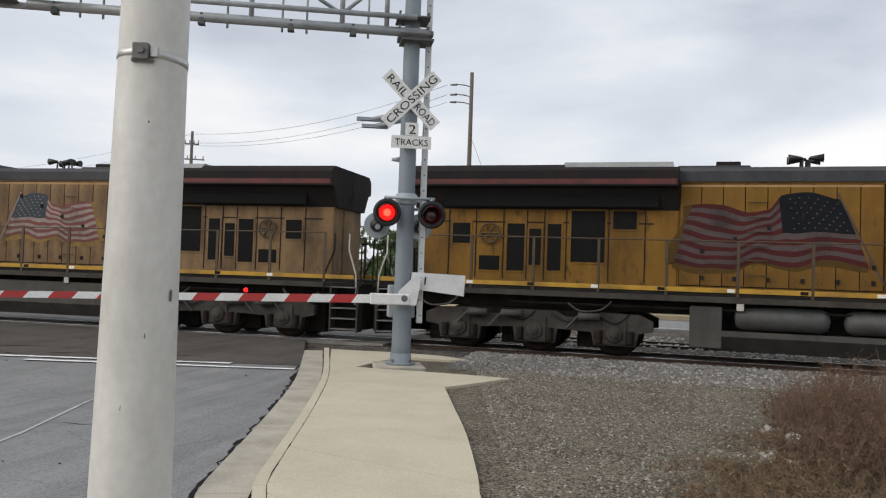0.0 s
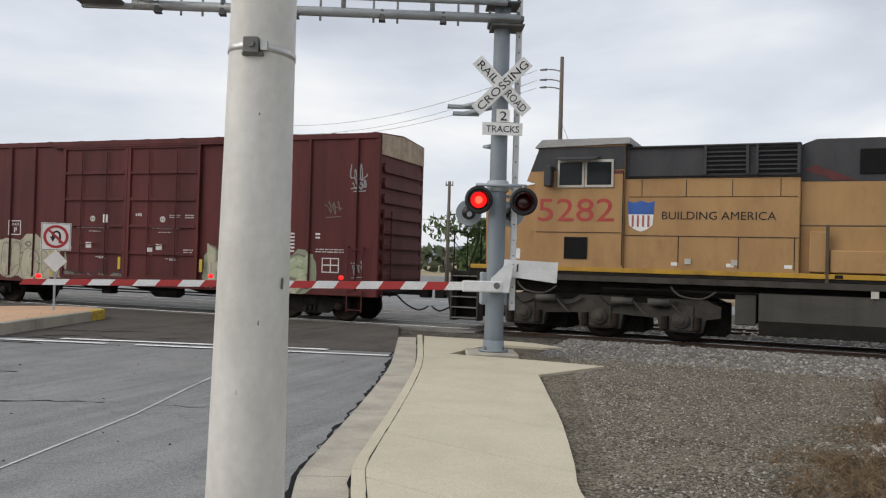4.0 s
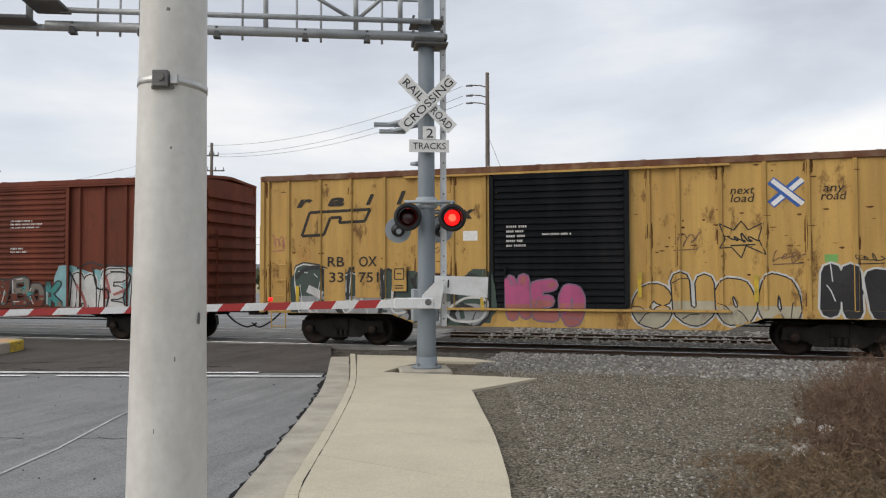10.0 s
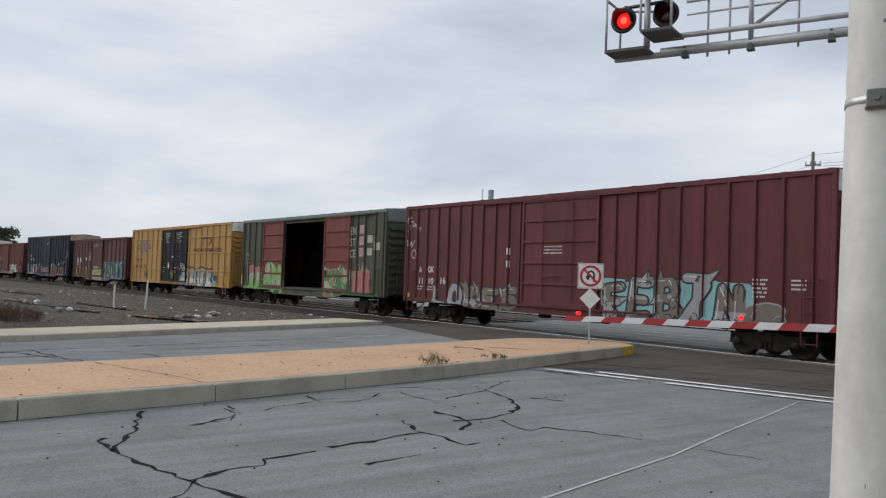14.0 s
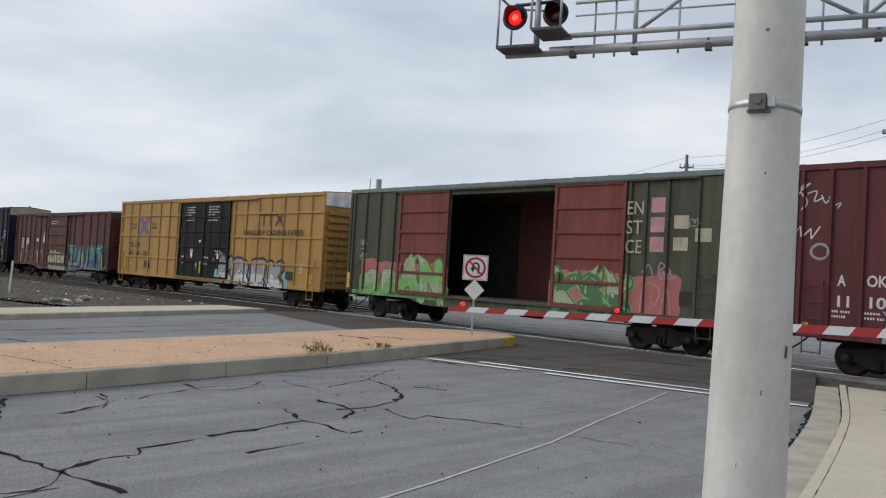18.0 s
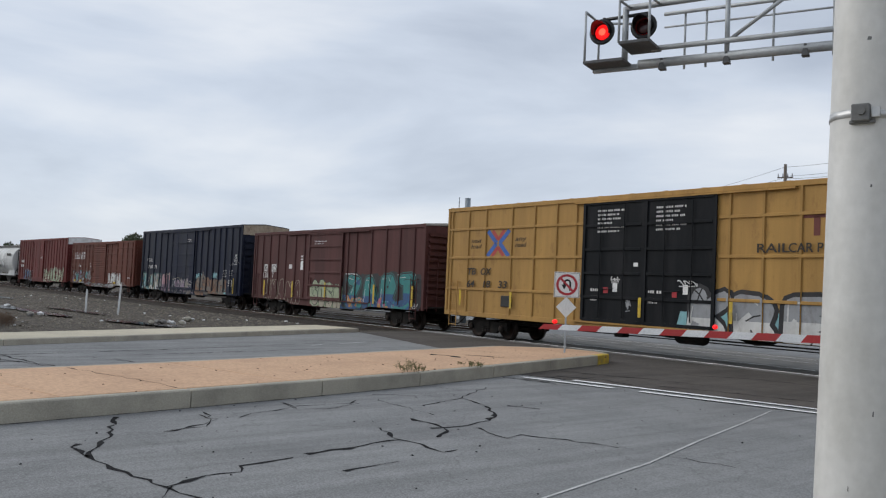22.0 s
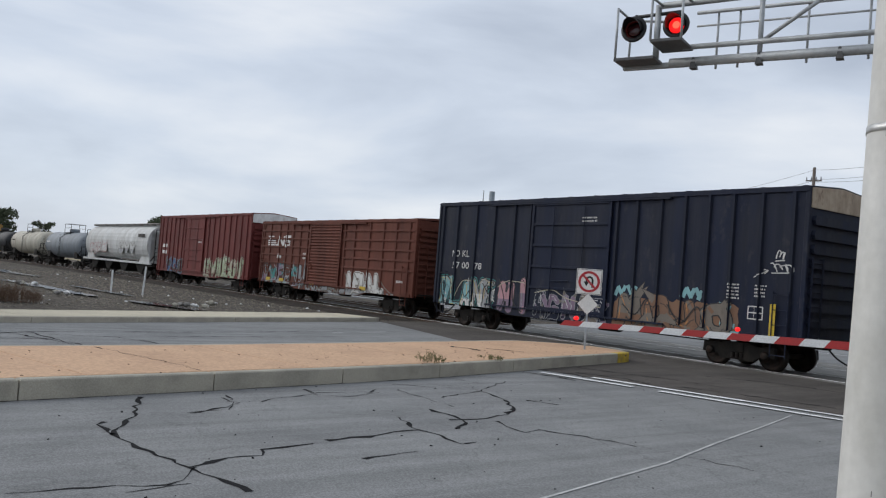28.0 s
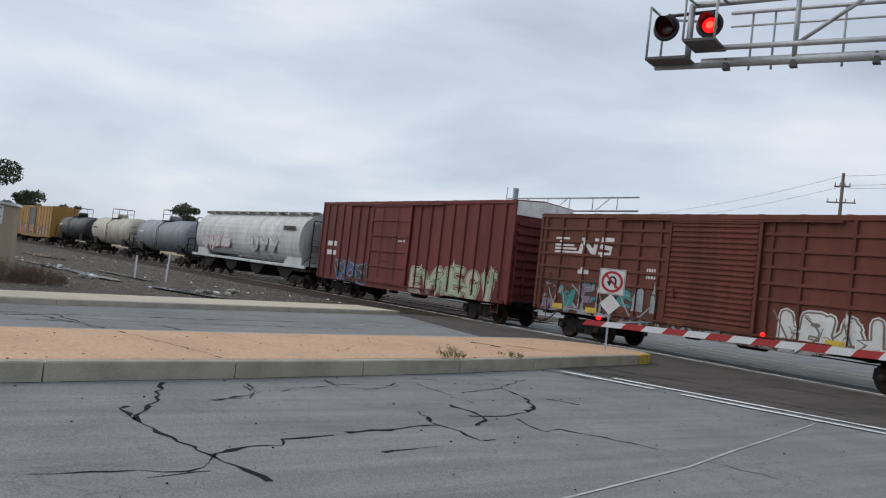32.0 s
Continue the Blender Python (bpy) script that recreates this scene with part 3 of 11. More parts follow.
def prism(bm, pts, axis, a, b, idx=0):
    """A polygon pts in the plane across axis, drawn out from a to b."""
    def place(p, h):
        return {"x": (h, p[0], p[1]), "y": (p[0], h, p[1]), "z": (p[0], p[1], h)}[axis]
    lo = [bm.verts.new(place(p, a)) for p in pts]
    hi = [bm.verts.new(place(p, b)) for p in pts]
    fs = [bm.faces.new(lo), bm.faces.new(hi)]
    for k in range(len(pts)):
        j = (k + 1) % len(pts)
        fs.append(bm.faces.new((lo[k], lo[j], hi[j], hi[k])))
    for f in fs:
        f.material_index = idx
    bmesh.ops.recalc_face_normals(bm, faces=fs)
    return bm


def PR(*a, **k):
    return prism(bmesh.new(), *a, **k)


def lettering(name, words, size, mat, parent, m, label="", depth=0.002, width=None, align="LEFT", shear=0.0, bold=0.0):
    """Words in the built-in font, as a mesh. m: where its lower left corner (or middle) stands; it reads along x, upright along y."""
    cu = bpy.data.curves.new(name, "FONT")
    cu.body, cu.size, cu.extrude, cu.align_x, cu.shear = words, size, depth, align, shear
    cu.resolution_u = 3
    cu.offset = bold * size
    tmp = bpy.data.objects.new(name, cu)
    me = bpy.data.meshes.new_from_object(tmp)
    bpy.data.objects.remove(tmp)
    bpy.data.curves.remove(cu)
    if width:
        w = max(v.co.x for v in me.vertices) - min(v.co.x for v in me.vertices)
        for v in me.vertices:
            v.co.x *= width / w
    me.transform(m)
    me.materials.append(mat)
    ob = new(name, me)
    ob.parent = parent
    return tagged(ob, label) if label else ob


def on_side(x, z, y=-1.47):
    """Upright writing on a side that faces -y."""
    return Matrix.Translation((x, y, z)) @ pose(0, 0, 0, 90, 0, 0)


def lerp(a, b, t):
    return a + (b - a) * t


def spline(pts, step):
    """Points along a smooth curve through pts, about step apart."""
    out = []
    p = [Vector(q) for q in pts]
    for i in range(len(p) - 1):
        a, b, c, d = p[max(i - 1, 0)], p[i], p[i + 1], p[min(i + 2, len(p) - 1)]
        n = max(1, round((c - b).length / step))
        for k in range(n):
            t = k / n
            out.append(0.5 * ((2 * b) + (c - a) * t + (2 * a - 5 * b + 4 * c - d) * t * t + (3 * b - a - 3 * c + d) * t ** 3))
    out.append(p[-1])
    return out


# ---- things used more than once on the train ----
YC, ZR = 21.9, 0.0     # middle of the near track, top of its rails
SIDE = -1.46           # a car's near side sheet


def run(t):
    """How far the train has come at t."""
    return 5.4673 * t + 0.00369 * t * t


# the line's heading in degrees at places along it: it curves slowly towards the road as it goes east
HEADING = ((-150, 4.88), (-110, 2.6), (-80, 0.33), (-50, -0.82), (-30, -1.8), (-10, -3.11), (10, -6.27))
LINE_FROM, LINE_STEP = -400.0, 0.5


def heading(s):
    if s <= HEADING[0][0]:
        return radians(HEADING[0][1])
    for (a, p), (b, q) in zip(HEADING, HEADING[1:]):
        if s <= b:
            return radians(p + (q - p) * (s - a) / (b - a))
    return radians(HEADING[-1][1])


def lay_line():
    pts, x, y = [], 0.0, 0.0
    for k in range(1401):
        pts.append((x, y))
        a = heading(LINE_FROM + (k + 0.5) * LINE_STEP)
        x, y = x + math.cos(a) * LINE_STEP, y + math.sin(a) * LINE_STEP
    k = round((-8 - LINE_FROM) / LINE_STEP)
    dx, dy = -8 - pts[k][0], YC - pts[k][1]
    return [(p + dx, q + dy) for p, q in pts]


LINE = lay_line()


def bend(s, off=0.0):
    """The place at s along the near track, off to its far side, and the line's turn there in radians."""
    q = (s - LINE_FROM) / LINE_STEP
    k = max(0, min(int(q), len(LINE) - 2))
    f, a = q - k, heading(s)
    x = LINE[k][0] + (LINE[k + 1][0] - LINE[k][0]) * f
    y = LINE[k][1] + (LINE[k + 1][1] - LINE[k][1]) * f
    return x - off * math.sin(a), y + off * math.cos(a), a


TRAIN, WHEELS, BEACONS = [], [], []


def wheelset(parent, x, r=0.42, z=None):
    """Two wheels on an axle, under a truck; rolls."""
    bm = bmesh.new()
    for s in (-1, 1):
        y = s * 0.72
        prof = [(0.05, -0.075), (0.1, -0.075), (0.12, -0.03), (r * 0.72, -0.035), (r * 0.78, -0.06), (r, -0.06), (r + 0.004, 0.04), (r + 0.028, 0.05), (r + 0.026, 0.07), (r * 0.78, 0.07), (r * 0.72, 0.03), (0.12, 0.04), (0.05, 0.05)]
        lathe(bm, [(a, b * -s) for a, b in prof], "y", (0, y, 0), 24)
        for k in range(6):
            a = k * math.pi / 3
            tube(bm, (0.07 * math.cos(a), s * 0.80, 0.07 * math.sin(a)), (0.07 * math.cos(a), s * 0.81, 0.07 * math.sin(a)), 0.014, n=6)
    tube(bm, (0, -0.95, 0), (0, 0.95, 0), 0.075, n=12)
    w = part("wheelset", bm, M_WHEEL, parent)
    w.location = (x, 0, r)
    WHEELS.append((w, x, r))
    return w


def side_frame_shape(half, zlow, ztop, zaxle):
    return [(-half - 0.28, zaxle - 0.08), (-half + 0.22, zaxle - 0.1), (-0.5, zlow), (0.5, zlow), (half - 0.22, zaxle - 0.1), (half + 0.28, zaxle - 0.08),
            (half + 0.25, zaxle + 0.2), (half - 0.3, ztop - 0.02), (0.35, ztop + 0.05), (-0.35, ztop + 0.05), (-half + 0.3, ztop - 0.02), (-half - 0.25, zaxle + 0.2)]


def truck(parent, x, half=0.89):
    """A two-axle freight truck."""
    body = part("truck", PR(side_frame_shape(half, 0.22, 0.66, 0.44), "y", -1.08, -0.94), M_UNDER, parent)
    body.location = (x, 0, 0)
    bm = PR(side_frame_shape(half, 0.22, 0.66, 0.44), "y", 0.94, 1.08)
    part("side_frame", bm, M_UNDER, body)
    part("bolster", B(-0.2, 0.2, -1.12, 1.12, 0.42, 0.72), M_UNDER, body)
    first = None
    for s in (-1, 1):
        for k in (-0.14, 0.0, 0.14):
            if first is None:
                first = part("spring", lathe(bmesh.new(), [(0.06 if i % 2 else 0.045, 0.26 + i * 0.022) for i in range(8)], "z", (0, 0, 0), 8), M_WHEEL, body)
                first.location = (k, s * 1.09, 0)
            else:
                again(first, body, Matrix.Translation((k, s * 1.09, 0)))
    for s in (-1, 1):
        for e in (-half, half):
            bm = lathe(bmesh.new(), [(0.12, 1.08 * s), (0.12, 1.15 * s), (0.07, 1.17 * s), (0.0001, 1.175 * s)], "y", (e, 0, 0.42), 12)
            part("bearing_cap", bm, M_WHEEL, body)
    for e in (-half, half):
        wheelset(body, e)
    return body


def coupler(parent, x, sgn):
    bm = bmesh.new()
    box(bm, *sorted((x, x + sgn * 0.75)), -0.09, 0.09, 0.78, 0.98)
    prism(bm, [(x + sgn * 0.7, -0.16), (x + sgn * 0.95, -0.18), (x + sgn * 1.02, -0.02), (x + sgn * 0.9, 0.16), (x + sgn * 0.7, 0.13)], "z", 0.72, 1.02)
    part("coupler", bm, M_UNDER, parent)
    bm = bmesh.new()
    pts = spline([(x, -0.3, 0.85), (x + sgn * 0.35, -0.34, 0.55), (x + sgn * 0.75, -0.3, 0.38), (x + sgn * 1.0, -0.25, 0.5)], 0.12)
    pipe(bm, pts, 0.025)
    part("brake_hose", bm, M_BLACK, parent)


def clip_x(poly, a, b):
    """The piece of a polygon (x, z) between x = a and x = b."""
    for lim, sgn in ((a, 1), (b, -1)):
        if len(poly) < 3:
            return []
        out = []
        for p, q in zip(poly, poly[1:] + poly[:1]):
            pi, qi = (p[0] - lim) * sgn >= 0, (q[0] - lim) * sgn >= 0
            if pi:
                out.append(p)
            if pi != qi:
                t = (lim - p[0]) / (q[0] - p[0])
                out.append((lim, p[1] + t * (q[1] - p[1])))
        poly = out
        if len(poly) < 3:
            return []
    return poly


def clip_z(poly, a, b):
    return [(x, z) for z, x in clip_x([(z, x) for x, z in poly], a, b)]


class Relief(list):
    """Steps (x0, x1, y) of a car's side, with its length and the lower edge and dip of its sill."""
    L = zb = dip = 0.0


def painted(bm, poly, relief, lift, idx):
    """Lays a polygon of paint on a ribbed side. relief: list of (x0, x1, y) that covers the side."""
    if isinstance(relief, Relief):
        slope = [(3.6 + 0.2 * k, 3.8 + 0.2 * k, relief.zb - relief.dip * (k + 0.2) / 4) for k in range(4)]
        for xa, xb, za in [(0.0, 3.6, relief.zb), (4.4, relief.L - 4.4, relief.zb - relief.dip), (relief.L - 3.6, relief.L, relief.zb)] + slope + [(relief.L - b, relief.L - a, z) for a, b, z in slope]:
            q = clip_x(clip_z(poly, za + 0.01, relief.zb + 0.18), xa, xb)
            if len(q) >= 3:
                f = bm.faces.new([bm.verts.new((x, SIDE - 0.03 - lift, z)) for x, z in q])
                f.material_index = idx
        poly = clip_z(poly, relief.zb + 0.182, relief.top)
    for a, b, y in relief:
        q = clip_x(poly, a, b)
        if len(q) >= 3:
            try:
                f = bm.faces.new([bm.verts.new((x, y - lift, z)) for x, z in q])
                f.material_index = idx
            except ValueError:
                pass


def stroke(pts, w):
    """A line of width w through 2D points, as a polygon."""
    left, right = [], []
    for i, p in enumerate(pts):
        a, b = pts[max(i - 1, 0)], pts[min(i + 1, len(pts) - 1)]
        dx, dz = b[0] - a[0], b[1] - a[1]
        n = math.hypot(dx, dz) or 1
        left.append((p[0] - dz / n * w / 2, p[1] + dx / n * w / 2))
        right.append((p[0] + dz / n * w / 2, p[1] - dx / n * w / 2))
    return left + right[::-1]


def blob(cx, cz, w, h, rnd, n=14, wild=0.22):
    """A rounded bulging shape."""
    out = []
    for k in range(n):
        a = 2 * math.pi * k / n
        r = 1 + rnd.uniform(-wild, wild)
        c, s = math.cos(a), math.sin(a)
        out.append((cx + w / 2 * r * math.copysign(abs(c) ** 0.6, c), cz + h / 2 * r * math.copysign(abs(s) ** 0.6, s)))
    return out


# skeletons of letter-like shapes in a unit square
SHAPES = [
    [[(0, 0), (.3, 1), (.7, 1), (1, 0)], [(.15, .38), (.85, .42)]],
    [[(0, 0), (0, 1), (.7, 1), (.95, .78), (.7, .52), (.05, .5)], [(.4, .5), (1, 0)]],
    [[(1, 1), (0, 1), (0, 0), (1, 0)], [(0, .5), (.85, .52)]],
    [[(.25, 0), (0, .3), (0, .7), (.25, 1), (.75, 1), (1, .7), (1, .3), (.75, 0), (.25, 0)]],
    [[(0, 0), (0, 1)], [(1, 1), (.1, .5), (1, 0)]],
    [[(0, 0), (0, 1), (1, .05), (1, 1)]],
    [[(1, .9), (.5, 1), (0, .8), (.15, .55), (.9, .45), (1, .2), (.5, 0), (0, .1)]],
    [[(0, 1), (0, .2), (.3, 0), (.7, 0), (1, .2), (1, 1)]],
    [[(1, .8), (.7, 1), (.2, 1), (0, .7), (0, .3), (.2, 0), (.8, 0), (1, .4), (.55, .42)]],
    [[(0, 1), (.5, .05), (1, 1)], [(.25, .5), (.75, .5)]],
]


GLYPH = {
    "A": [[(0, 0), (.42, 1), (.6, 1), (1, 0)], [(.2, .36), (.8, .36)]],
    "B": [[(0, 0), (0, 1), (.7, 1), (.95, .78), (.7, .54), (.1, .52)], [(.7, .54), (1, .28), (.75, 0), (0, 0)]],
    "C": [[(1, .85), (.7, 1), (.25, 1), (0, .7), (0, .3), (.25, 0), (.75, 0), (1, .18)]],
    "E": [[(1, 1), (0, 1), (0, 0), (1, 0)], [(0, .5), (.8, .5)]],
    "F": [[(1, 1), (0, 1), (0, 0)], [(0, .52), (.8, .52)]],
    "H": [[(0, 0), (0, 1)], [(1, 0), (1, 1)], [(0, .5), (1, .5)]],
    "I": [[(.5, 0), (.5, 1)]],
    "J": [[(.8, 1), (.8, .25), (.5, 0), (.1, .15)]],
    "K": [[(0, 0), (0, 1)], [(1, 1), (.1, .5), (1, 0)]],
    "L": [[(0, 1), (0, 0), (.9, 0)]],
    "M": [[(0, 0), (.1, 1), (.5, .4), (.9, 1), (1, 0)]],
    "N": [[(0, 0), (0, 1), (1, .05), (1, 1)]],
    "O": [[(.25, 0), (0, .3), (0, .7), (.25, 1), (.75, 1), (1, .7), (1, .3), (.75, 0), (.25, 0)]],
    "P": [[(0, 0), (0, 1), (.75, 1), (1, .75), (.75, .48), (.05, .46)]],
    "R": [[(0, 0), (0, 1), (.7, 1), (.95, .78), (.7, .52), (.05, .5)], [(.4, .5), (1, 0)]],
    "S": [[(1, .9), (.5, 1), (0, .8), (.15, .55), (.9, .45), (1, .2), (.5, 0), (0, .1)]],
    "T": [[(0, 1), (1, 1)], [(.5, 1), (.5, 0)]],
    "U": [[(0, 1), (0, .2), (.3, 0), (.7, 0), (1, .2), (1, 1)]],
    "W": [[(0, 1), (.2, 0), (.5, .7), (.8, 0), (1, 1)]],
    "Z": [[(0, 1), (1, 1), (.15, .05), (1, 0)]],
}


def capsules(line, t):
    """A thick round-ended line as simple polygons."""
    out = []
    for p, q in zip(line, line[1:]):
        out.append(stroke([p, q], t))
    for p in line:
        out.append([(p[0] + t / 2 * math.cos(a * math.pi / 4), p[1] + t / 2 * math.sin(a * math.pi / 4)) for a in range(8)])
    return out


def graffiti(parent, relief, x0, x1, z0, z1, letters, fills, edge, shine=None, seed=1, style="block", label="", back=None, edge_w=0.07, shapes=""):
    """A dense band of spray-can letters that touch: cloud, outline, two-tone fill, folds and highlights. shapes: which letter shapes, else any."""
    rnd = random.Random(seed)
    bm = bmesh.new()
    mats = list(fills) + [edge] + ([shine] if shine else []) + ([back] if back else [])
    ne = len(fills)
    w, h = (x1 - x0) / letters, z1 - z0
    fat = {"block": 0.36, "blob": 0.42, "spike": 0.32, "mixed": 0.27}[style]
    step = [0]

    def lay(poly, lift, idx):
        step[0] += 1
        poly = clip_x(poly, x0, x1)
        if len(poly) > 2:
            painted(bm, poly, relief, lift + 0.00002 * (step[0] % 60), idx)

    order = [GLYPH[c] for c in shapes] or [SHAPES[rnd.randrange(len(SHAPES))] for _ in range(letters)]
    for k, g in enumerate(order):
        lw, lh = w * rnd.uniform(0.72, 0.84), h * rnd.uniform(0.78, 0.95)
        t = min(fat * w, 0.34 * h)
        lw, lh = max(lw - t * 0.7, 0.2), max(lh - t - edge_w, 0.2)
        ox, oz = x0 + (k + 0.5) * w - lw / 2, z0 + t / 2 + edge_w + rnd.uniform(0, 0.1) * h
        lean = rnd.uniform(-0.16, 0.16) * lw
        lines = []
        for sk in g:
            lines.append([(ox + (u + rnd.uniform(-0.07, 0.07)) * lw + lean * (v - 0.5), oz + (v + rnd.uniform(-0.06, 0.06)) * lh) for u, v in sk])
        if style == "mixed":
            p = rnd.choice(rnd.choice(lines))
            lines.append([p, (p[0] + rnd.uniform(-0.3, 0.3) * w, p[1] + rnd.uniform(-0.2, 0.25) * h), (p[0] + rnd.uniform(-0.5, 0.5) * w, oz + rnd.choice((0.0, 1.0)) * lh)])
        base = 0.007 + 0.0055 * (k % 2)
        if back:
            for ln in lines:
                for poly in capsules(ln, t + edge_w * 2 + 0.08):
                    lay(poly, 0.0035, len(mats) - 1)
        thorns = []
        if style in ("spike", "mixed"):
            for j in range(7 if style == "spike" else 3):
                p = rnd.choice(rnd.choice(lines))
                a = math.atan2(p[1] - oz - lh / 2, p[0] - ox - lw / 2) + rnd.uniform(-0.7, 0.7)
                thorns.append((p, a, t * rnd.uniform(1.0, 2.0)))
        for p, a, r in thorns:
            for grow, lift, idx in ((edge_w, base, ne), (0.0, base + 0.0015, rnd.randrange(ne))):
                q = t * 0.45 + grow
                lay([(p[0] - q * math.sin(a), p[1] + q * math.cos(a)), (p[0] + q * math.sin(a), p[1] - q * math.cos(a)), (p[0] + (r + 1.6 * grow) * math.cos(a), p[1] + (r + 1.6 * grow) * math.sin(a))], lift, idx)
        for ln in lines:
            for poly in capsules(ln, t + 2 * edge_w):
                lay(poly, base, ne)
        zm = oz + lh * rnd.uniform(0.3, 0.55)
        ca, cb = (0, min(1, ne - 1)) if style in ("block", "blob") else (rnd.randrange(ne), rnd.randrange(ne))
        for ln in lines:
            for poly in capsules(ln, t):
                for za, zb_, idx in ((-9, zm, cb), (zm, 9, ca)):
                    q = clip_z(poly, za, zb_)
                    if len(q) > 2:
                        lay(q, base + 0.0018, idx)
        # chips of other colours, folds, highlights
        for j in range({"block": 2, "blob": 1, "spike": 4, "mixed": 6}[style]):
            p = rnd.choice(rnd.choice(lines))
            a = rnd.uniform(0, 3.1)
            d = t * rnd.uniform(0.2, 0.5)
            lay(stroke([(p[0] - d * math.cos(a), p[1] - d * math.sin(a)), (p[0] + d * math.cos(a), p[1] + d * math.sin(a))], t * rnd.uniform(0.2, 0.5)), base + 0.0034, rnd.randrange(ne))
        for j in range(2 if style != "mixed" else 4):
            p = rnd.choice(rnd.choice(lines))
            a = rnd.uniform(0, 3.1)
            d = t * 0.5
            lay(stroke([(p[0] - d * math.cos(a), p[1] - d * math.sin(a)), (p[0], p[1] + 0.05), (p[0] + d * math.cos(a), p[1] + d * math.sin(a))], max(0.022, edge_w * 0.5)), base + 0.0042, ne)
        if shine:
            ln = lines[0]
            for (p, q) in list(zip(ln, ln[1:]))[:3]:
                o = t * 0.28
                lay(stroke([(p[0] - o, p[1] + o * 0.6), (lerp(p[0], q[0], 0.6) - o, lerp(p[1], q[1], 0.6) + o * 0.6)], max(0.025, edge_w * 0.45)), base + 0.0048, ne + 1)
    return tagged(part("graffiti", bm, mats, parent, label), kind="stuff")


def spray_cloud(parent, relief, x0, x1, z0, z1, mat, seed, label="", n=5):
    """A soft-edged band of rolled or sprayed colour: overlapping rounded patches with a ragged rim."""
    rnd = random.Random(seed)
    bm = bmesh.new()
    for k in range(n):
        cx = lerp(x0, x1, (k + 0.5) / n)
        painted(bm, blob(cx, (z0 + z1) / 2 + rnd.uniform(-0.06, 0.06) * (z1 - z0), (x1 - x0) / n * 1.5, (z1 - z0) * rnd.uniform(0.85, 1.05), rnd, 22, 0.09), relief, 0.0022 + 0.0001 * k, 0)
    return tagged(part("paint_patch", bm, mat, parent, label), kind="stuff")


def rust_marks(parent, relief, posts, z0, z1, mat, seed, flecks=60, label="rust streaks and flecks on the side"):
    """Ragged rust running down beside the posts, and small flecks over the sheets between them."""
    rnd = random.Random(seed)
    bm = bmesh.new()
    for r in posts:
        for k in range(rnd.randrange(3, 7)):
            x, z, h = r + rnd.choice((-0.055, 0.055)) + rnd.uniform(-0.02, 0.02), rnd.uniform(z0, z1), rnd.uniform(0.15, 0.7)
            w = rnd.uniform(0.012, 0.04)
            painted(bm, [(x - w, z), (x + w * 0.7, z + 0.03), (x + w, z + h * 0.4), (x + w * 0.5, z + h), (x - w * 0.6, z + h * 0.8)], relief, 0.0012 + 0.00005 * k, 0)
    lo, hi = min(posts) - 0.3, max(posts) + 0.3
    for k in range(flecks):
        x, z = rnd.uniform(lo, hi), rnd.uniform(z0, z1 + 0.6)
        w, h = rnd.uniform(0.01, 0.09), rnd.uniform(0.006, 0.03)
        painted(bm, [(x - w, z), (x, z - h), (x + w, z - h * 0.3), (x + w * 0.6, z + h), (x - w * 0.7, z + h * 0.7)], relief, 0.0016, 0)
    return tagged(part("rust_staining", bm, mat, parent, label), kind="stuff")


def scrawl(parent, relief, cx, cz, w, h, mat, seed, lw=0.022, label=""):
    """A thin looping one-line tag."""
    rnd = random.Random(seed)
    bm = bmesh.new()
    n = 30
    turns = rnd.uniform(2.6, 3.8)
    p1, p2 = rnd.uniform(0, 6), rnd.uniform(0, 6)
    pts = []
    for i in range(n + 1):
        u = i / n
        a = u * turns * 2 * math.pi
        pts.append((cx + (u - 0.5) * w * 0.85 + 0.13 * w * math.sin(a + p1), cz + h * (0.3 * math.cos(a) + 0.14 * math.sin(a * 1.9 + p2)) * (0.7 + 0.3 * math.sin(u * 9 + p2))))
    for i, (p, q) in enumerate(zip(pts, pts[1:])):
        painted(bm, stroke([p, q], lw), relief, 0.006 + 0.0001 * i, 0)
    painted(bm, stroke([(cx - w * 0.45, cz - h * 0.48), (cx + w * 0.4, cz - h * 0.42)], lw), relief, 0.0095, 0)
    return tagged(part("tag_scrawl", bm, mat, parent, label), kind="stuff")


def bars(parent, relief, x, z, rows, mat, name="stencil_block"):
    """Small writing that cannot be read: plain bars, broken into words and letter-sized dashes where it is fine. rows: list of (width, height)."""
    bm = bmesh.new()
    rnd = random.Random(int(x * 37 + z * 91))
    for w, hh in rows:
        if hh < 0.13 and w > 0.25:
            p, left_in_word = x, rnd.randrange(3, 7)
            while p < x + w:
                q = hh * rnd.uniform(0.4, 0.7)
                painted(bm, [(p, z), (p + q, z), (p + q, z + hh * 0.85), (p, z + hh * 0.85)], relief, 0.005, 0)
                left_in_word -= 1
                p += q + hh * (0.28 if left_in_word else 0.9)
                left_in_word = left_in_word or rnd.randrange(3, 7)
        else:
            painted(bm, [(x, z), (x + w, z), (x + w, z + hh), (x, z + hh)], relief, 0.005, 0)
        z -= hh * 1.9
    return tagged(part(name, bm, mat, parent), kind="stuff")


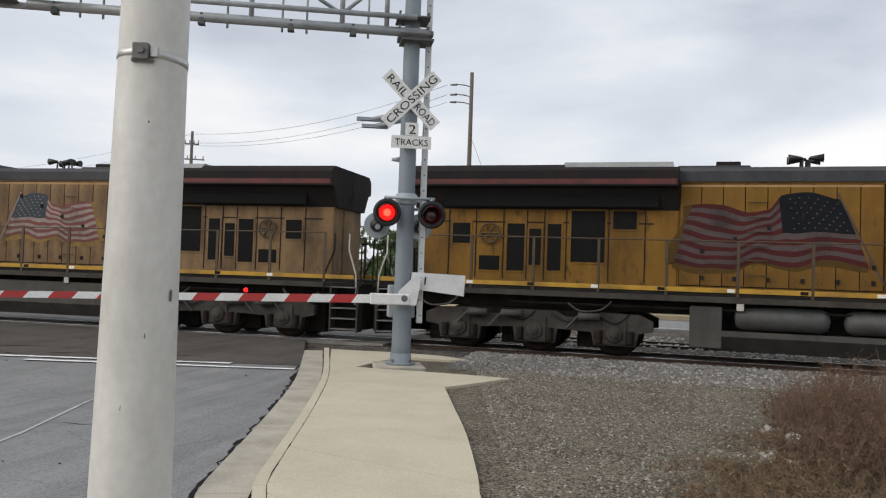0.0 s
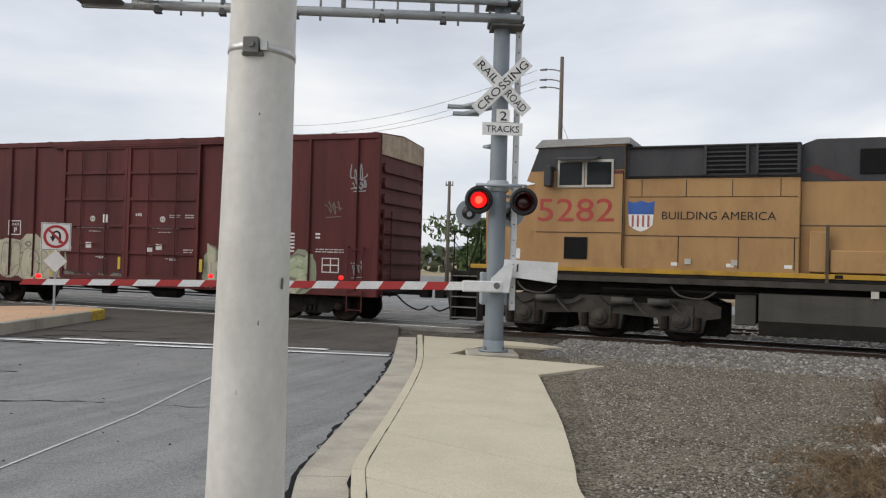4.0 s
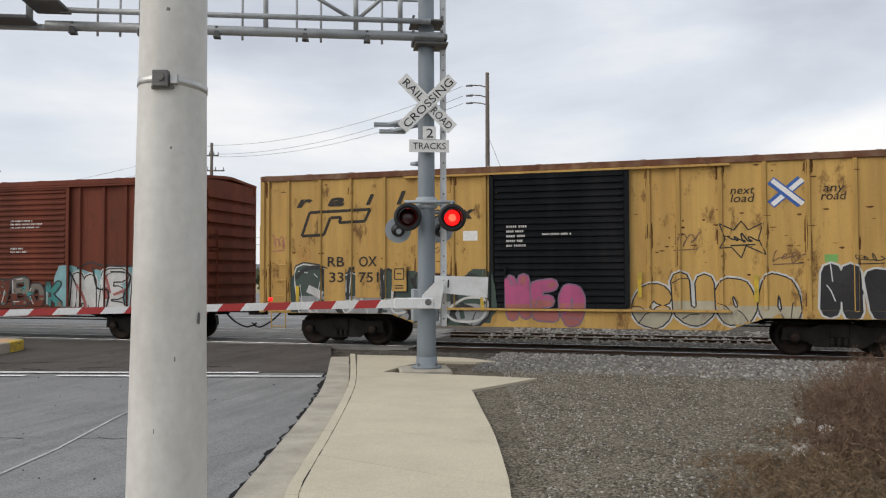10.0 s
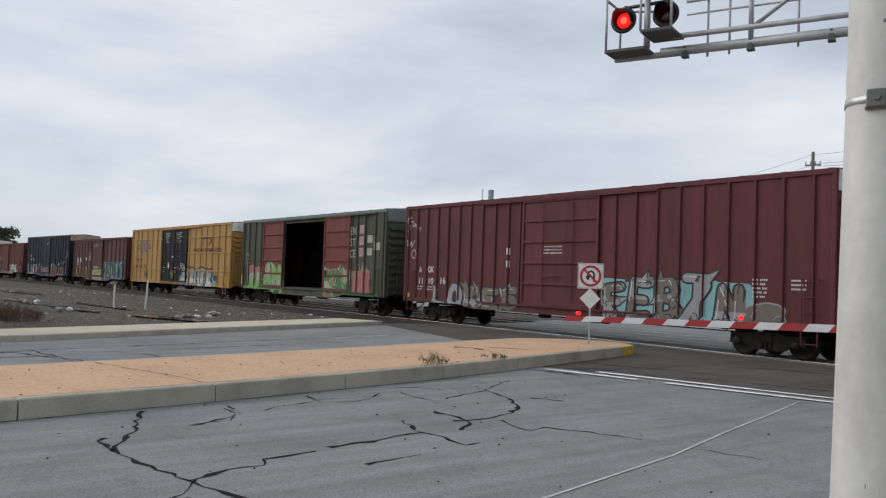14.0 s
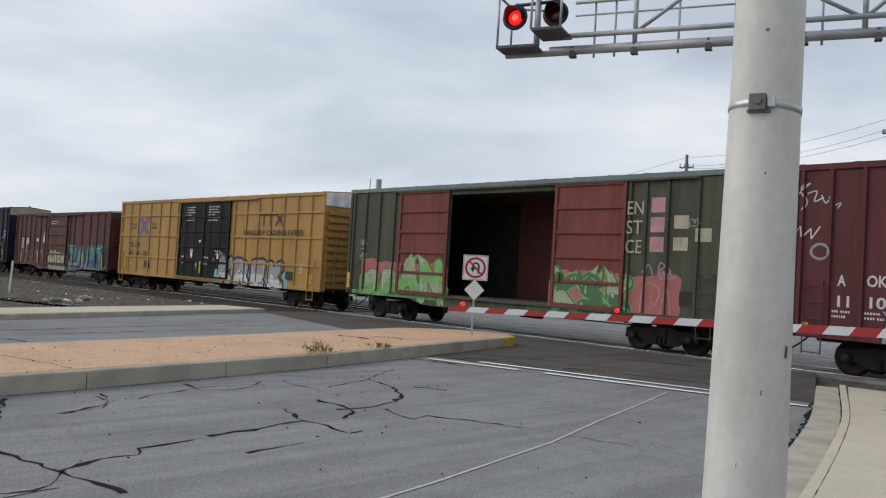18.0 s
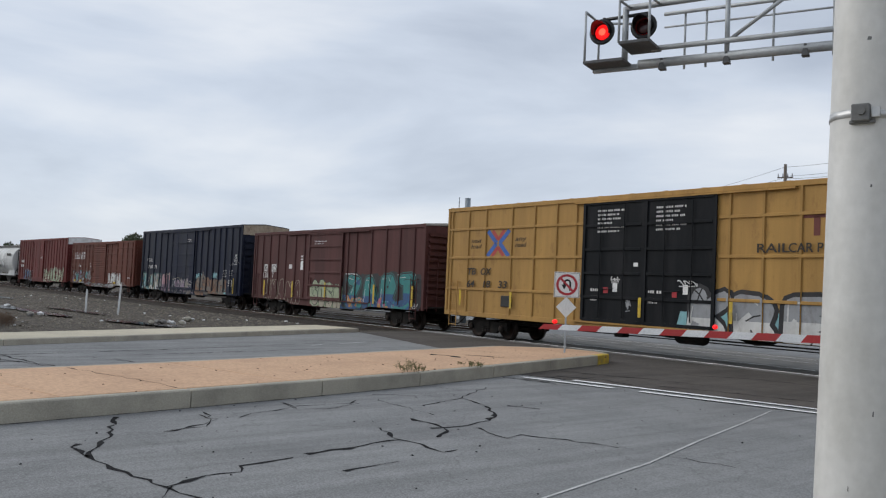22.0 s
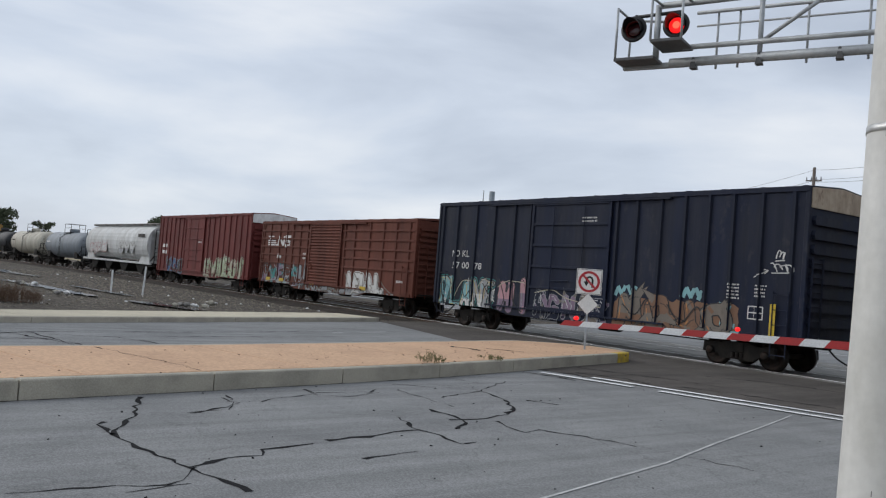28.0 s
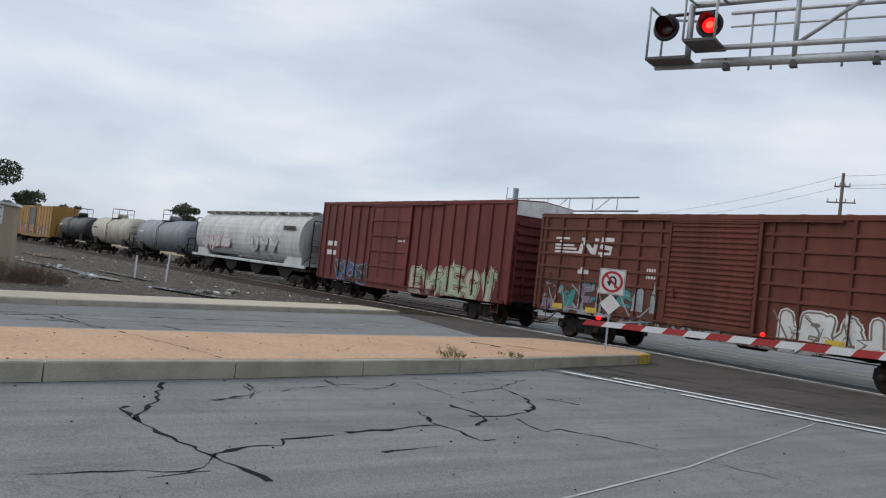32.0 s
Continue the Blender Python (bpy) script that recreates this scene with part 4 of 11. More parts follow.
def drawn(parent, relief, lines, w, mat, label="", name="tag_scrawl", lift=0.0062):
    """Thin painted lines through given points."""
    bm = bmesh.new()
    for k, ln in enumerate(lines):
        pts = [(p.x, p.z) for p in spline([(x, 0, z) for x, z in ln], 0.08)] if len(ln) > 2 else ln
        for i, (p, q) in enumerate(zip(pts, pts[1:])):
            painted(bm, stroke([p, q], w), relief, lift + 0.00003 * i + 0.0002 * k, 0)
    return tagged(part(name, bm, mat, parent, label), kind="stuff")

# ---- ground, roads, pavements ----


def sheet(name, pts, z, mat, label, category, thick=0.0, kind="structure"):
    bm = bmesh.new()
    if thick:
        prism(bm, pts, "z", z - thick, z)
    else:
        f = bm.faces.new([bm.verts.new((x, y, z)) for x, y in pts])
        if f.normal.z < 0:
            f.normal_flip()
        bmesh.ops.recalc_face_normals(bm, faces=[f])
        if f.normal.z < 0:
            f.normal_flip()
    return tagged(part(name, bm, mat), label, category, "", kind)


def rough_ground():
    """One sheet to the horizon: finer and uneven near the road, coarse and flat far off."""
    bm = bmesh.new()
    xs = [-3000, -900, -300, -160, -100, -70] + [-52 + 1.0 * k for k in range(70)] + [24, 40, 80, 160, 400, 1200, 3000]
    ys = [-3000, -800, -200, -60, -30] + [-14 + 1.0 * k for k in range(33)] + [30, 36, 45, 60, 90, 150, 300, 800, 3000]
    g = []
    for y in ys:
        row = []
        for x in xs:
            z = -0.075
            if -50 < x < 18 and -13 < y < 17:
                z += 0.035 * noise.noise((x * 0.5, y * 0.5, 0)) + 0.02 * noise.noise((x * 1.7, y * 1.7, 3))
            row.append(bm.verts.new((x, y, z)))
        g.append(row)
    for j in range(len(ys) - 1):
        for i in range(len(xs) - 1):
            bm.faces.new((g[j][i], g[j][i + 1], g[j + 1][i + 1], g[j + 1][i]))
    return tagged(part("ground", bm, M_DIRT, smooth=True), "bare grey-brown dirt ground", "ground", "", "structure")


rough_ground()

# edges of the road, from near the camera towards the tracks
KERB = [(-1.9, -30), (-1.95, -8), (-2.1, -2), (-2.35, 2), (-2.62, 4.6), (-3.16, 6.0), (-3.42, 6.9), (-3.9, 8.7), (-4.4, 10.5), (-4.93, 12.3), (-5.5, 14.0), (-6.15, 15.8), (-6.8, 17.6)]
ISLE = [(-7.6, -30), (-9.2, -8), (-10.2, -2), (-10.75, 0.6), (-11.05, 2.1), (-11.5, 4.7), (-11.98, 7.1), (-12.5, 9.5), (-13.2, 12.0), (-13.95, 14.5), (-14.75, 17.3)]
ISLE_FAR = [(-11.5, -30), (-13.2, -8), (-14.2, -2), (-14.6, 0.93), (-15.0, 4.0), (-15.75, 7.5), (-16.95, 12.2), (-17.9, 16.3)]
FAR_KERB = [(-16.0, -30), (-18.6, -8), (-20.4, -2), (-21.35, 1.25), (-22.2, 4.57), (-24.65, 10.9), (-27.3, 18.0)]

sheet("road_near", KERB[::-1] + ISLE, 0.0, M_ASPHALT, "cracked grey asphalt lane before the crossing", "road", 0.12)
sheet("road_far", ISLE_FAR[::-1] + FAR_KERB, 0.0, M_ASPHALT, "cracked grey asphalt lane beyond the median", "road", 0.12)
sheet("road_under_median", ISLE[::-1] + ISLE_FAR, -0.02, M_ASPHALT, "asphalt below the median", "road", 0.1)
# dark newer asphalt between the stop line and the tracks, out over both tracks
sheet("road_crossing", [(-5.75, 14.75), (-13.6, 13.05), (-14.3, 15.6), (-16.2, 16.4), (-17.6, 15.5), (-27.3, 18.05), (-28.2, 21.4), (-18.0, 20.98), (-7.9, 20.5), (-6.85, 17.7)], 0.008, M_ASPHALT_DARK, "dark patched asphalt at the level crossing", "road", 0.1)
sheet("road_beyond", [(-8.9, 28.2), (-29.8, 28.2), (-36.0, 52), (-44, 90), (-28, 90), (-16.0, 52)], 0.0, M_ASPHALT, "asphalt road beyond the tracks", "road", 0.1)
sheet("cross_road", [(-70, 33.5), (90, 33.5), (90, 41.5), (-70, 41.5)], 0.004, M_ASPHALT, "pale asphalt road running beside the tracks", "road", 0.1)
sheet("field", [(-200, 44), (300, 44), (300, 300), (-200, 300)], -0.02, M_FIELD, "dry straw-coloured field", "field", 0.05)


def offset(line, d):
    """A line moved sideways by d (to the right of its way)."""
    out = []
    for i, p in enumerate(line):
        a, b = line[max(i - 1, 0)], line[min(i + 1, len(line) - 1)]
        dx, dy = b[0] - a[0], b[1] - a[1]
        n = math.hypot(dx, dy)
        out.append((p[0] + dy / n * d, p[1] - dx / n * d))
    return out


def smooth_line(line, step):
    return [(p.x, p.y) for p in spline([(x, y, 0) for x, y in line], step)]


def strip_pieces(owner, name, left, right, z, thick, mat, gap=0.012, lip=0.0):
    """Slabs or kerb stones between two lines of equal count, one piece for each step, with open joints."""
    for k in range(len(left) - 1):
        a, b, c, d = left[k], left[k + 1], right[k + 1], right[k]
        L = math.hypot(b[0] - a[0], b[1] - a[1])
        g = min(gap / L, 0.2)
        q = [(lerp(a[0], b[0], g), lerp(a[1], b[1], g)), (lerp(a[0], b[0], 1 - g), lerp(a[1], b[1], 1 - g)),
             (lerp(d[0], c[0], 1 - g), lerp(d[1], c[1], 1 - g)), (lerp(d[0], c[0], g), lerp(d[1], c[1], g))]
        bm = PR(q, "z", z - thick, z + lip * math.sin(k * 2.3))
        bmesh.ops.bevel(bm, geom=[e for e in bm.edges if all(v.co.z > z - thick / 2 for v in e.verts)], offset=min(0.018, thick * 0.1), segments=1, affect="EDGES")
        part(name, bm, mat, owner)


def long_pieces(owner, name, left, right, z0, z1, mat, group, gap=0.005):
    """Curved slabs between two fine lines of equal count; each takes group steps, with open joints."""
    for k in range(0, len(left) - 1, group):
        a, b = left[k:k + group + 1], right[k:k + group + 1]
        if len(a) < 2:
            continue
        d = Vector((a[1][0] - a[0][0], a[1][1] - a[0][1])).normalized() * gap
        e = Vector((a[-1][0] - a[-2][0], a[-1][1] - a[-2][1])).normalized() * gap
        a = [(a[0][0] + d.x, a[0][1] + d.y)] + a[1:-1] + [(a[-1][0] - e.x, a[-1][1] - e.y)]
        b = [(b[0][0] + d.x, b[0][1] + d.y)] + b[1:-1] + [(b[-1][0] - e.x, b[-1][1] - e.y)]
        part(name, PR(a + b[::-1], "z", z0, z1), mat, owner)


# pavement beside the camera: gutter, kerb, slabs
near_line = smooth_line(KERB, 0.5)
gut = thing("gutter", "worn concrete gutter along the asphalt edge", "gutter", "", "structure")
long_pieces(gut, "gutter_slab", near_line, offset(near_line, 0.422), -0.1, 0.014, M_CURB, 6)
kerb = thing("kerb", "low concrete kerb along the pavement", "kerb", "", "structure")
long_pieces(kerb, "kerb_stone", offset(near_line, 0.425), offset(near_line, 0.532), -0.12, 0.076, M_CONCRETE, 6, 0.004)
WALK_R = [(1.9, -30), (1.7, -8), (1.35, -2), (0.75, 2), (-0.25, 4.6), (-0.92, 6.1), (-1.15, 7.1), (-1.58, 8.9), (-2.05, 10.6), (-2.55, 12.4), (-2.85, 13.3)]
pave = thing("pavement", "pale concrete pavement slabs with scored joints", "pavement", "", "structure")
left = offset(smooth_line(KERB[:11], 0.25), 0.536)
right = smooth_line(WALK_R, 0.25)


def resample(line, n):
    ds = [0.0]
    for a, b in zip(line, line[1:]):
        ds.append(ds[-1] + math.hypot(b[0] - a[0], b[1] - a[1]))
    out, j = [], 0
    for k in range(n + 1):
        s = ds[-1] * k / n
        while j < len(ds) - 2 and ds[j + 1] < s:
            j += 1
        t = (s - ds[j]) / ((ds[j + 1] - ds[j]) or 1)
        out.append((lerp(line[j][0], line[j + 1][0], t), lerp(line[j][1], line[j + 1][1], t)))
    return out


la_, ra_ = resample(left, 156), resample(right, 156)
long_pieces(pave, "slab", la_, ra_, -0.06, 0.08, M_CONCRETE, 6, 0.006)
part("flare_slab", PR([(-2.56, 12.42), (-1.78, 14.05), (-2.6, 14.2), (-3.35, 14.3), (-4.0, 14.35), (-4.55, 14.4), (-4.95, 14.0), (-2.86, 13.32)], "z", -0.06, 0.082), M_CONCRETE, pave)
part("end_slab", PR([(-4.95, 14.02), (-4.6, 14.42), (-4.5, 15.6), (-4.3, 16.6), (-3.3, 16.5), (-2.95, 16.75), (-3.6, 17.3), (-4.6, 17.55), (-6.15, 17.5)], "z", -0.06, 0.078), M_CONCRETE, pave)

# median island: kerb stones round a tan stamped top
isl = thing("median_kerb", "grey concrete kerb stones round the median", "kerb", "", "structure")
ring_a = smooth_line(ISLE, 2.1)
tip = [(-14.75, 17.3), (-15.0, 17.9), (-15.6, 18.3), (-16.5, 18.25), (-17.4, 17.5), (-17.9, 16.3)]
ring_b = smooth_line(ISLE_FAR, 2.4)[::-1]
strip_pieces(isl, "kerb_stone", ring_a, offset(ring_a, -0.17), 0.25, 0.35, M_ISLAND_CURB, 0.01)
strip_pieces(isl, "kerb_stone", ring_b, offset(ring_b, -0.17), 0.25, 0.35, M_ISLAND_CURB, 0.01)
tl = smooth_line(tip, 0.7)
strip_pieces(isl, "kerb_stone", tl, offset(tl, -0.17), 0.248, 0.35, M_ISLAND_CURB, 0.004)
ytip = smooth_line([(-14.68, 17.05), (-14.8, 17.45), (-14.98, 17.85)], 0.25)
strip_pieces(isl, "yellow_kerb_paint", offset(ytip, 0.012), offset(ytip, -0.19), 0.256, 0.25, M_YELLOW, 0.001)
mt = thing("median_top", "tan stamped concrete median top", "median", "", "structure")
la, lb = resample(offset(ring_a, -0.175), 13), resample(offset(ring_b, -0.175)[::-1], 13)
strip_pieces(mt, "stamped_slab", la, lb, 0.252, 0.28, M_TAN, 0.004)
part("stamped_slab", PR([la[-1]] + offset(tl, -0.175)[1:-1] + [lb[-1]], "z", -0.03, 0.251), M_TAN, mt)

# far pavement
fk = thing("far_kerb", "concrete kerb of the far pavement", "kerb", "", "structure")
fl = smooth_line(FAR_KERB, 3.0)
strip_pieces(fk, "kerb_stone", fl, offset(fl, -0.16), 0.15, 0.25, M_CURB, 0.01)
fp = thing("far_pavement", "pale concrete far pavement", "pavement", "", "structure")
strip_pieces(fp, "slab", offset(fl, -0.165), offset(fl, -2.1), 0.152, 0.2, M_CONCRETE, 0.008)


# painted lines
def line_mark(name, a, b, w, mat, label, z=0.006, broken=0.0, seed=1):
    rnd = random.Random(seed)
    bm = bmesh.new()
    L = math.hypot(b[0] - a[0], b[1] - a[1])
    dx, dy = (b[0] - a[0]) / L, (b[1] - a[1]) / L
    s = 0.0
    while s < L:
        e = min(L, s + rnd.uniform(0.35, 1.1))
        if rnd.random() >= broken:
            wa = w * rnd.uniform(0.7, 1.08)
            q = [(a[0] + dx * s - dy * wa / 2, a[1] + dy * s + dx * wa / 2), (a[0] + dx * s + dy * wa / 2, a[1] + dy * s - dx * wa / 2),
                 (a[0] + dx * e + dy * wa / 2, a[1] + dy * e - dx * wa / 2), (a[0] + dx * e - dy * wa / 2, a[1] + dy * e + dx * wa / 2)]
            f = bm.faces.new([bm.verts.new((x, y, z)) for x, y in q])
            f.normal_update()
            if f.normal.z < 0:
                f.normal_flip()
        s = e
    return tagged(part(name, bm, mat), label, "road marking", "", "structure")


line_mark("stop_line", (-5.62, 14.08), (-13.0, 12.62), 0.19, M_WHITE_LINE, "worn white stop line", 0.02, 0.12, 3)
line_mark("stop_line", (-5.82, 14.62), (-13.15, 13.12), 0.19, M_WHITE_LINE, "worn white second stop line", 0.02, 0.2, 4)
for k, (p, q) in enumerate((((-2.9, -26.0), (-3.3, -8.0)), ((-3.3, -8.0), (-4.0, -2.0)), ((-4.0, -2.0), (-5.38, 5.2)), ((-5.38, 5.2), (-5.95, 7.6)), ((-5.95, 7.6), (-6.53, 9.4)), ((-6.53, 9.4), (-7.12, 11.4)), ((-7.12, 11.4), (-7.72, 13.3)))):
    line_mark("lane_line", p, q, 0.052 - 0.003 * k, M_GHOST_LINE, "worn thin white lane line", 0.007, 0.0, 5 + k)
line_mark("far_lane_line", (-21.5, 12.5), (-23.5, 17.5), 0.1, M_GHOST_LINE, "worn white line in the far lane", 0.007, 0.2, 8)
line_mark("far_edge_line", (-70, 34.2), (90, 34.2), 0.14, M_WHITE_LINE, "white edge line of the road beyond", 0.011, 0.0, 9)


# cracks sealed with tar: branching ragged bands
def crack(pts, w0, w1, seed, z=0.004, wander=1.0):
    rnd = random.Random(seed)
    bm = bmesh.new()
    line = []
    for a, b in zip(pts, pts[1:]):
        n = max(2, int(math.hypot(b[0] - a[0], b[1] - a[1]) / 0.16))
        for k in range(n):
            t = k / n
            line.append((lerp(a[0], b[0], t) + wander * rnd.uniform(-0.035, 0.035), lerp(a[1], b[1], t) + wander * rnd.uniform(-0.05, 0.05)))
    line.append(pts[-1])
    prev = None
    for k, p in enumerate(line):
        a, b = line[max(k - 1, 0)], line[min(k + 1, len(line) - 1)]
        dx, dy = b[0] - a[0], b[1] - a[1]
        n = math.hypot(dx, dy) or 1
        w = lerp(w0, w1, k / len(line)) * rnd.choice((0.3, 0.5, 0.7, 1.1, 1.8))
        cur = [bm.verts.new((p[0] - dy / n * w, p[1] + dx / n * w, z)), bm.verts.new((p[0] + dy / n * w, p[1] - dx / n * w, z))]
        if prev:
            bm.faces.new((prev[0], prev[1], cur[1], cur[0]))
        prev = cur
    return tagged(part("crack", bm, M_CRACK), "dark sealed crack in the asphalt", "crack", "cracks in the lane", "structure")


crack([(-11.08, 3.53), (-10.08, 3.18), (-9.19, 2.72), (-8.86, 2.56), (-8.42, 2.6), (-7.32, 2.73), (-6.94, 2.81), (-6.43, 2.89)], 0.022, 0.02, 1)
crack([(-9.58, 2.62), (-9.17, 2.55), (-8.86, 2.56)], 0.02, 0.02, 2)
crack([(-7.32, 2.73), (-7.55, 3.18), (-7.61, 3.56), (-7.83, 3.7), (-7.93, 4.31)], 0.03, 0.012, 3)
crack([(-8.01, 4.56), (-8.14, 5.23), (-8.3, 5.9), (-9.06, 6.19)], 0.03, 0.02, 4)
crack([(-8.3, 5.9), (-7.94, 5.95), (-7.48, 5.9), (-7.49, 6.16)], 0.02, 0.01, 5)
crack([(-9.53, 7.0), (-8.99, 7.01), (-8.53, 6.87), (-8.22, 6.47)], 0.03, 0.03, 6)
crack([(-8.75, 6.81), (-8.69, 7.38), (-8.91, 7.93), (-9.35, 8.48), (-10.2, 9.0), (-10.89, 9.14)], 0.035, 0.015, 7)
crack([(-8.5, 7.35), (-7.78, 7.2), (-7.87, 7.53), (-7.36, 7.81), (-6.71, 8.02)], 0.03, 0.006, 8)
crack([(-9.92, 9.27), (-9.44, 9.5)], 0.03, 0.015, 9)
crack([(-7.16, 4.44), (-7.24, 4.77), (-7.28, 5.18)], 0.02, 0.01, 10)
crack([(-9.87, 3.73), (-9.98, 3.96), (-10.3, 4.48), (-11.11, 4.71)], 0.02, 0.012, 11)
crack([(-10.48, 4.93), (-10.78, 5.38), (-10.97, 6.03), (-11.51, 6.14)], 0.015, 0.012, 12)
crack([(-10.97, 6.03), (-10.68, 6.44), (-11.0, 7.14), (-11.22, 7.19)], 0.012, 0.01, 13)
crack([(-11.15, 7.62), (-10.46, 7.6), (-9.65, 7.54)], 0.01, 0.01, 14)
crack([(-11.59, 8.81), (-11.51, 9.35), (-10.89, 9.14)], 0.01, 0.008, 15)
crack([(-6.71, 2.0), (-6.78, 2.3), (-6.82, 2.56)], 0.012, 0.012, 16)
crack([(-7.0, 1.19), (-7.0, 1.66), (-6.84, 2.39), (-7.34, 2.8)], 0.01, 0.012, 17)
crack([(-17.13, 1.04), (-18.85, 2.32), (-19.72, 4.05), (-17.34, 4.32)], 0.03, 0.02, 18)
crack([(-19.74, 2.77), (-19.04, 5.63), (-17.82, 6.13)], 0.02, 0.02, 19)
crack([(-6.44, 7.95), (-5.9, 8.19), (-5.33, 8.3)], 0.006, 0.006, 20)

for k, pts in enumerate(([(-19.63, 1.28), (-19.79, 3.44), (-20.13, 5.67)], [(-18.36, 3.18), (-18.43, 4.03), (-17.37, 4.46)], [(-19.64, 3.55), (-18.22, 4.05)], [(-20.33, 6.2), (-20.95, 9.02), (-22.35, 13.46)], [(-18.57, 5.95), (-17.79, 6.09)], [(-18.12, 1.18), (-18.17, 2.31)], [(-19.35, 6.67), (-20.35, 12.24)])):
    crack(pts, 0.03, 0.022, 60 + k)
for k, pts in enumerate(([(-9.9, 3.72), (-10.01, 3.95), (-10.02, 4.28), (-10.45, 4.61), (-10.93, 4.57)], [(-9.59, 0.61), (-9.49, 1.26)], [(-11.45, 6.11), (-10.83, 6.01)], [(-11.11, 6.14), (-11.06, 7.08), (-11.32, 7.32)], [(-11.82, 7.95), (-11.42, 8.55)], [(-12.45, 9.69), (-11.64, 9.79)], [(-10.4, 7.9), (-10.9, 9.1), (-11.9, 10.6)])):
    crack(pts, 0.012, 0.008, 70 + k)
tagged(crack([(x + 0.012, y) for x, y in ISLE[2:]], 0.012, 0.012, 80, 0.004, 0.2), "thin dark line at the foot of the median kerb")
tagged(crack([(-14.7, 3.95), (-13.6, 4.2), (-12.52, 4.46), (-11.75, 4.59)], 0.012, 0.012, 81, 0.256), "thin crack across the median with weeds")
tagged(crack([(-15.7, 12.3), (-15.3, 12.6), (-14.9, 12.5)], 0.09, 0.05, 82, 0.256), "dark stain on the median")
tagged(crack([(-15.45, 13.1), (-15.1, 13.4), (-14.7, 13.7)], 0.05, 0.03, 83, 0.256), "dark stain on the median")

gj = offset(smooth_line(KERB[1:], 0.5), 0.415)
tagged(crack(gj, 0.011, 0.011, 43, 0.018, 0.15), "thin dark line where gutter meets kerb")
gj = offset(smooth_line(KERB[1:12], 0.5), 0.534)
tagged(crack(gj, 0.0035, 0.0035, 44, 0.0815, 0.0), "thin dark joint behind the kerb")
tagged(crack([(x - 0.02, y) for x, y in KERB[2:]], 0.022, 0.03, 40), "ragged dark joint between asphalt and gutter")
tagged(crack([(-6.0, 15.2), (-8.5, 16.1), (-11.0, 16.6), (-12.2, 17.6)], 0.02, 0.02, 41), "dark crack in the crossing asphalt")
for k, pts in enumerate(([(-13.3, 13.0), (-12.6, 13.35), (-12.0, 13.2), (-11.3, 13.5)], [(-12.9, 13.7), (-12.0, 14.1), (-11.2, 14.0)], [(-13.8, 14.6), (-12.7, 14.9), (-11.9, 15.4), (-10.6, 15.6)], [(-13.2, 12.2), (-12.4, 12.5), (-11.8, 12.4)], [(-10.8, 14.4), (-9.4, 15.0), (-8.0, 15.3)], [(-12.2, 17.3), (-10.9, 18.2), (-9.0, 18.6)])):
    tagged(crack(pts, 0.04, 0.02, 90 + k, 0.0125, 1.6), "dark ragged crack in the crossing asphalt")
tagged(crack([(-13.0, 15.0), (-12.4, 16.2), (-13.2, 17.6), (-12.6, 19.6)], 0.04, 0.03, 42), "dark crack in the crossing asphalt")

# ---- tracks ----


def swept(prof, off, stations):
    """A profile (across, up) drawn along the line at off from the near track."""
    bm = bmesh.new()
    rows = []
    for st in stations:
        rows.append([bm.verts.new((*bend(st, off + p)[:2], z)) for p, z in prof])
    n = len(prof)
    for a, b in zip(rows, rows[1:]):
        for k in range(n):
            bm.faces.new((a[k], a[(k + 1) % n], b[(k + 1) % n], b[k]))
    bm.faces.new(rows[0][::-1])
    bm.faces.new(rows[-1])
    bmesh.ops.recalc_face_normals(bm, faces=bm.faces[:])
    return bm


def track(off, label):
    tr = thing("railway_track", label, "railway track", "tracks of the crossing", "structure")
    stations = [-330 + 6 * k for k in range(45)] + [-60 + 3 * k for k in range(45)] + [90, 150, 280]
    for s in (-1, 1):
        web = [(-0.07, -0.17), (-0.07, -0.155), (-0.012, -0.13), (-0.01, -0.05), (-0.035, -0.035), (-0.035, -0.004), (0.035, -0.004), (0.035, -0.035), (0.01, -0.05), (0.012, -0.13), (0.07, -0.155), (0.07, -0.17)]
        part("rail", swept(web, off + s * 0.755, stations), M_STEEL_RAIL, tr)
        part("rail_head", swept([(-0.03, -0.01), (-0.026, 0.0), (0.026, 0.0), (0.03, -0.01)], off + s * 0.755, stations), M_RAIL_TOP, tr, "polished rail head")
    first = None
    for k in range(150):
        st = -95 + k * 0.729
        if -29 < st < -5.6:
            continue
        x, y, a = bend(st, off)
        m = Matrix.Translation((x, y, 0)) @ Matrix.Rotation(a, 4, "Z")
        if first is None:
            first = part("tie", B(-0.115, 0.115, -1.3, 1.3, -0.34, -0.172), M_TIE, tr)
            first.matrix_basis = m
        else:
            again(first, tr, m)
    return tr


track(0.0, "near railway track with rusty rails on wooden ties")
track(4.3, "far railway track with rusty rails on wooden ties")
# paved crossing: panels between and beside the rails
cp = thing("crossing_panels", "worn concrete panels between the rails", "crossing panel", "", "structure")
for k in range(9):
    st = -28.4 + k * 2.5
    for o0, o1 in ((-0.66, 0.66), (3.64, 4.96), (-1.4, -0.84), (0.84, 3.46), (5.14, 6.4)):
        sh = -o0 * 0.16
        q = [bend(st + sh, o0)[:2], bend(st + sh + 2.47, o0)[:2], bend(st + sh + 2.47, o1)[:2], bend(st + sh, o1)[:2]]
        part("panel", PR(q, "z", -0.15, -0.003), M_PANEL, cp)


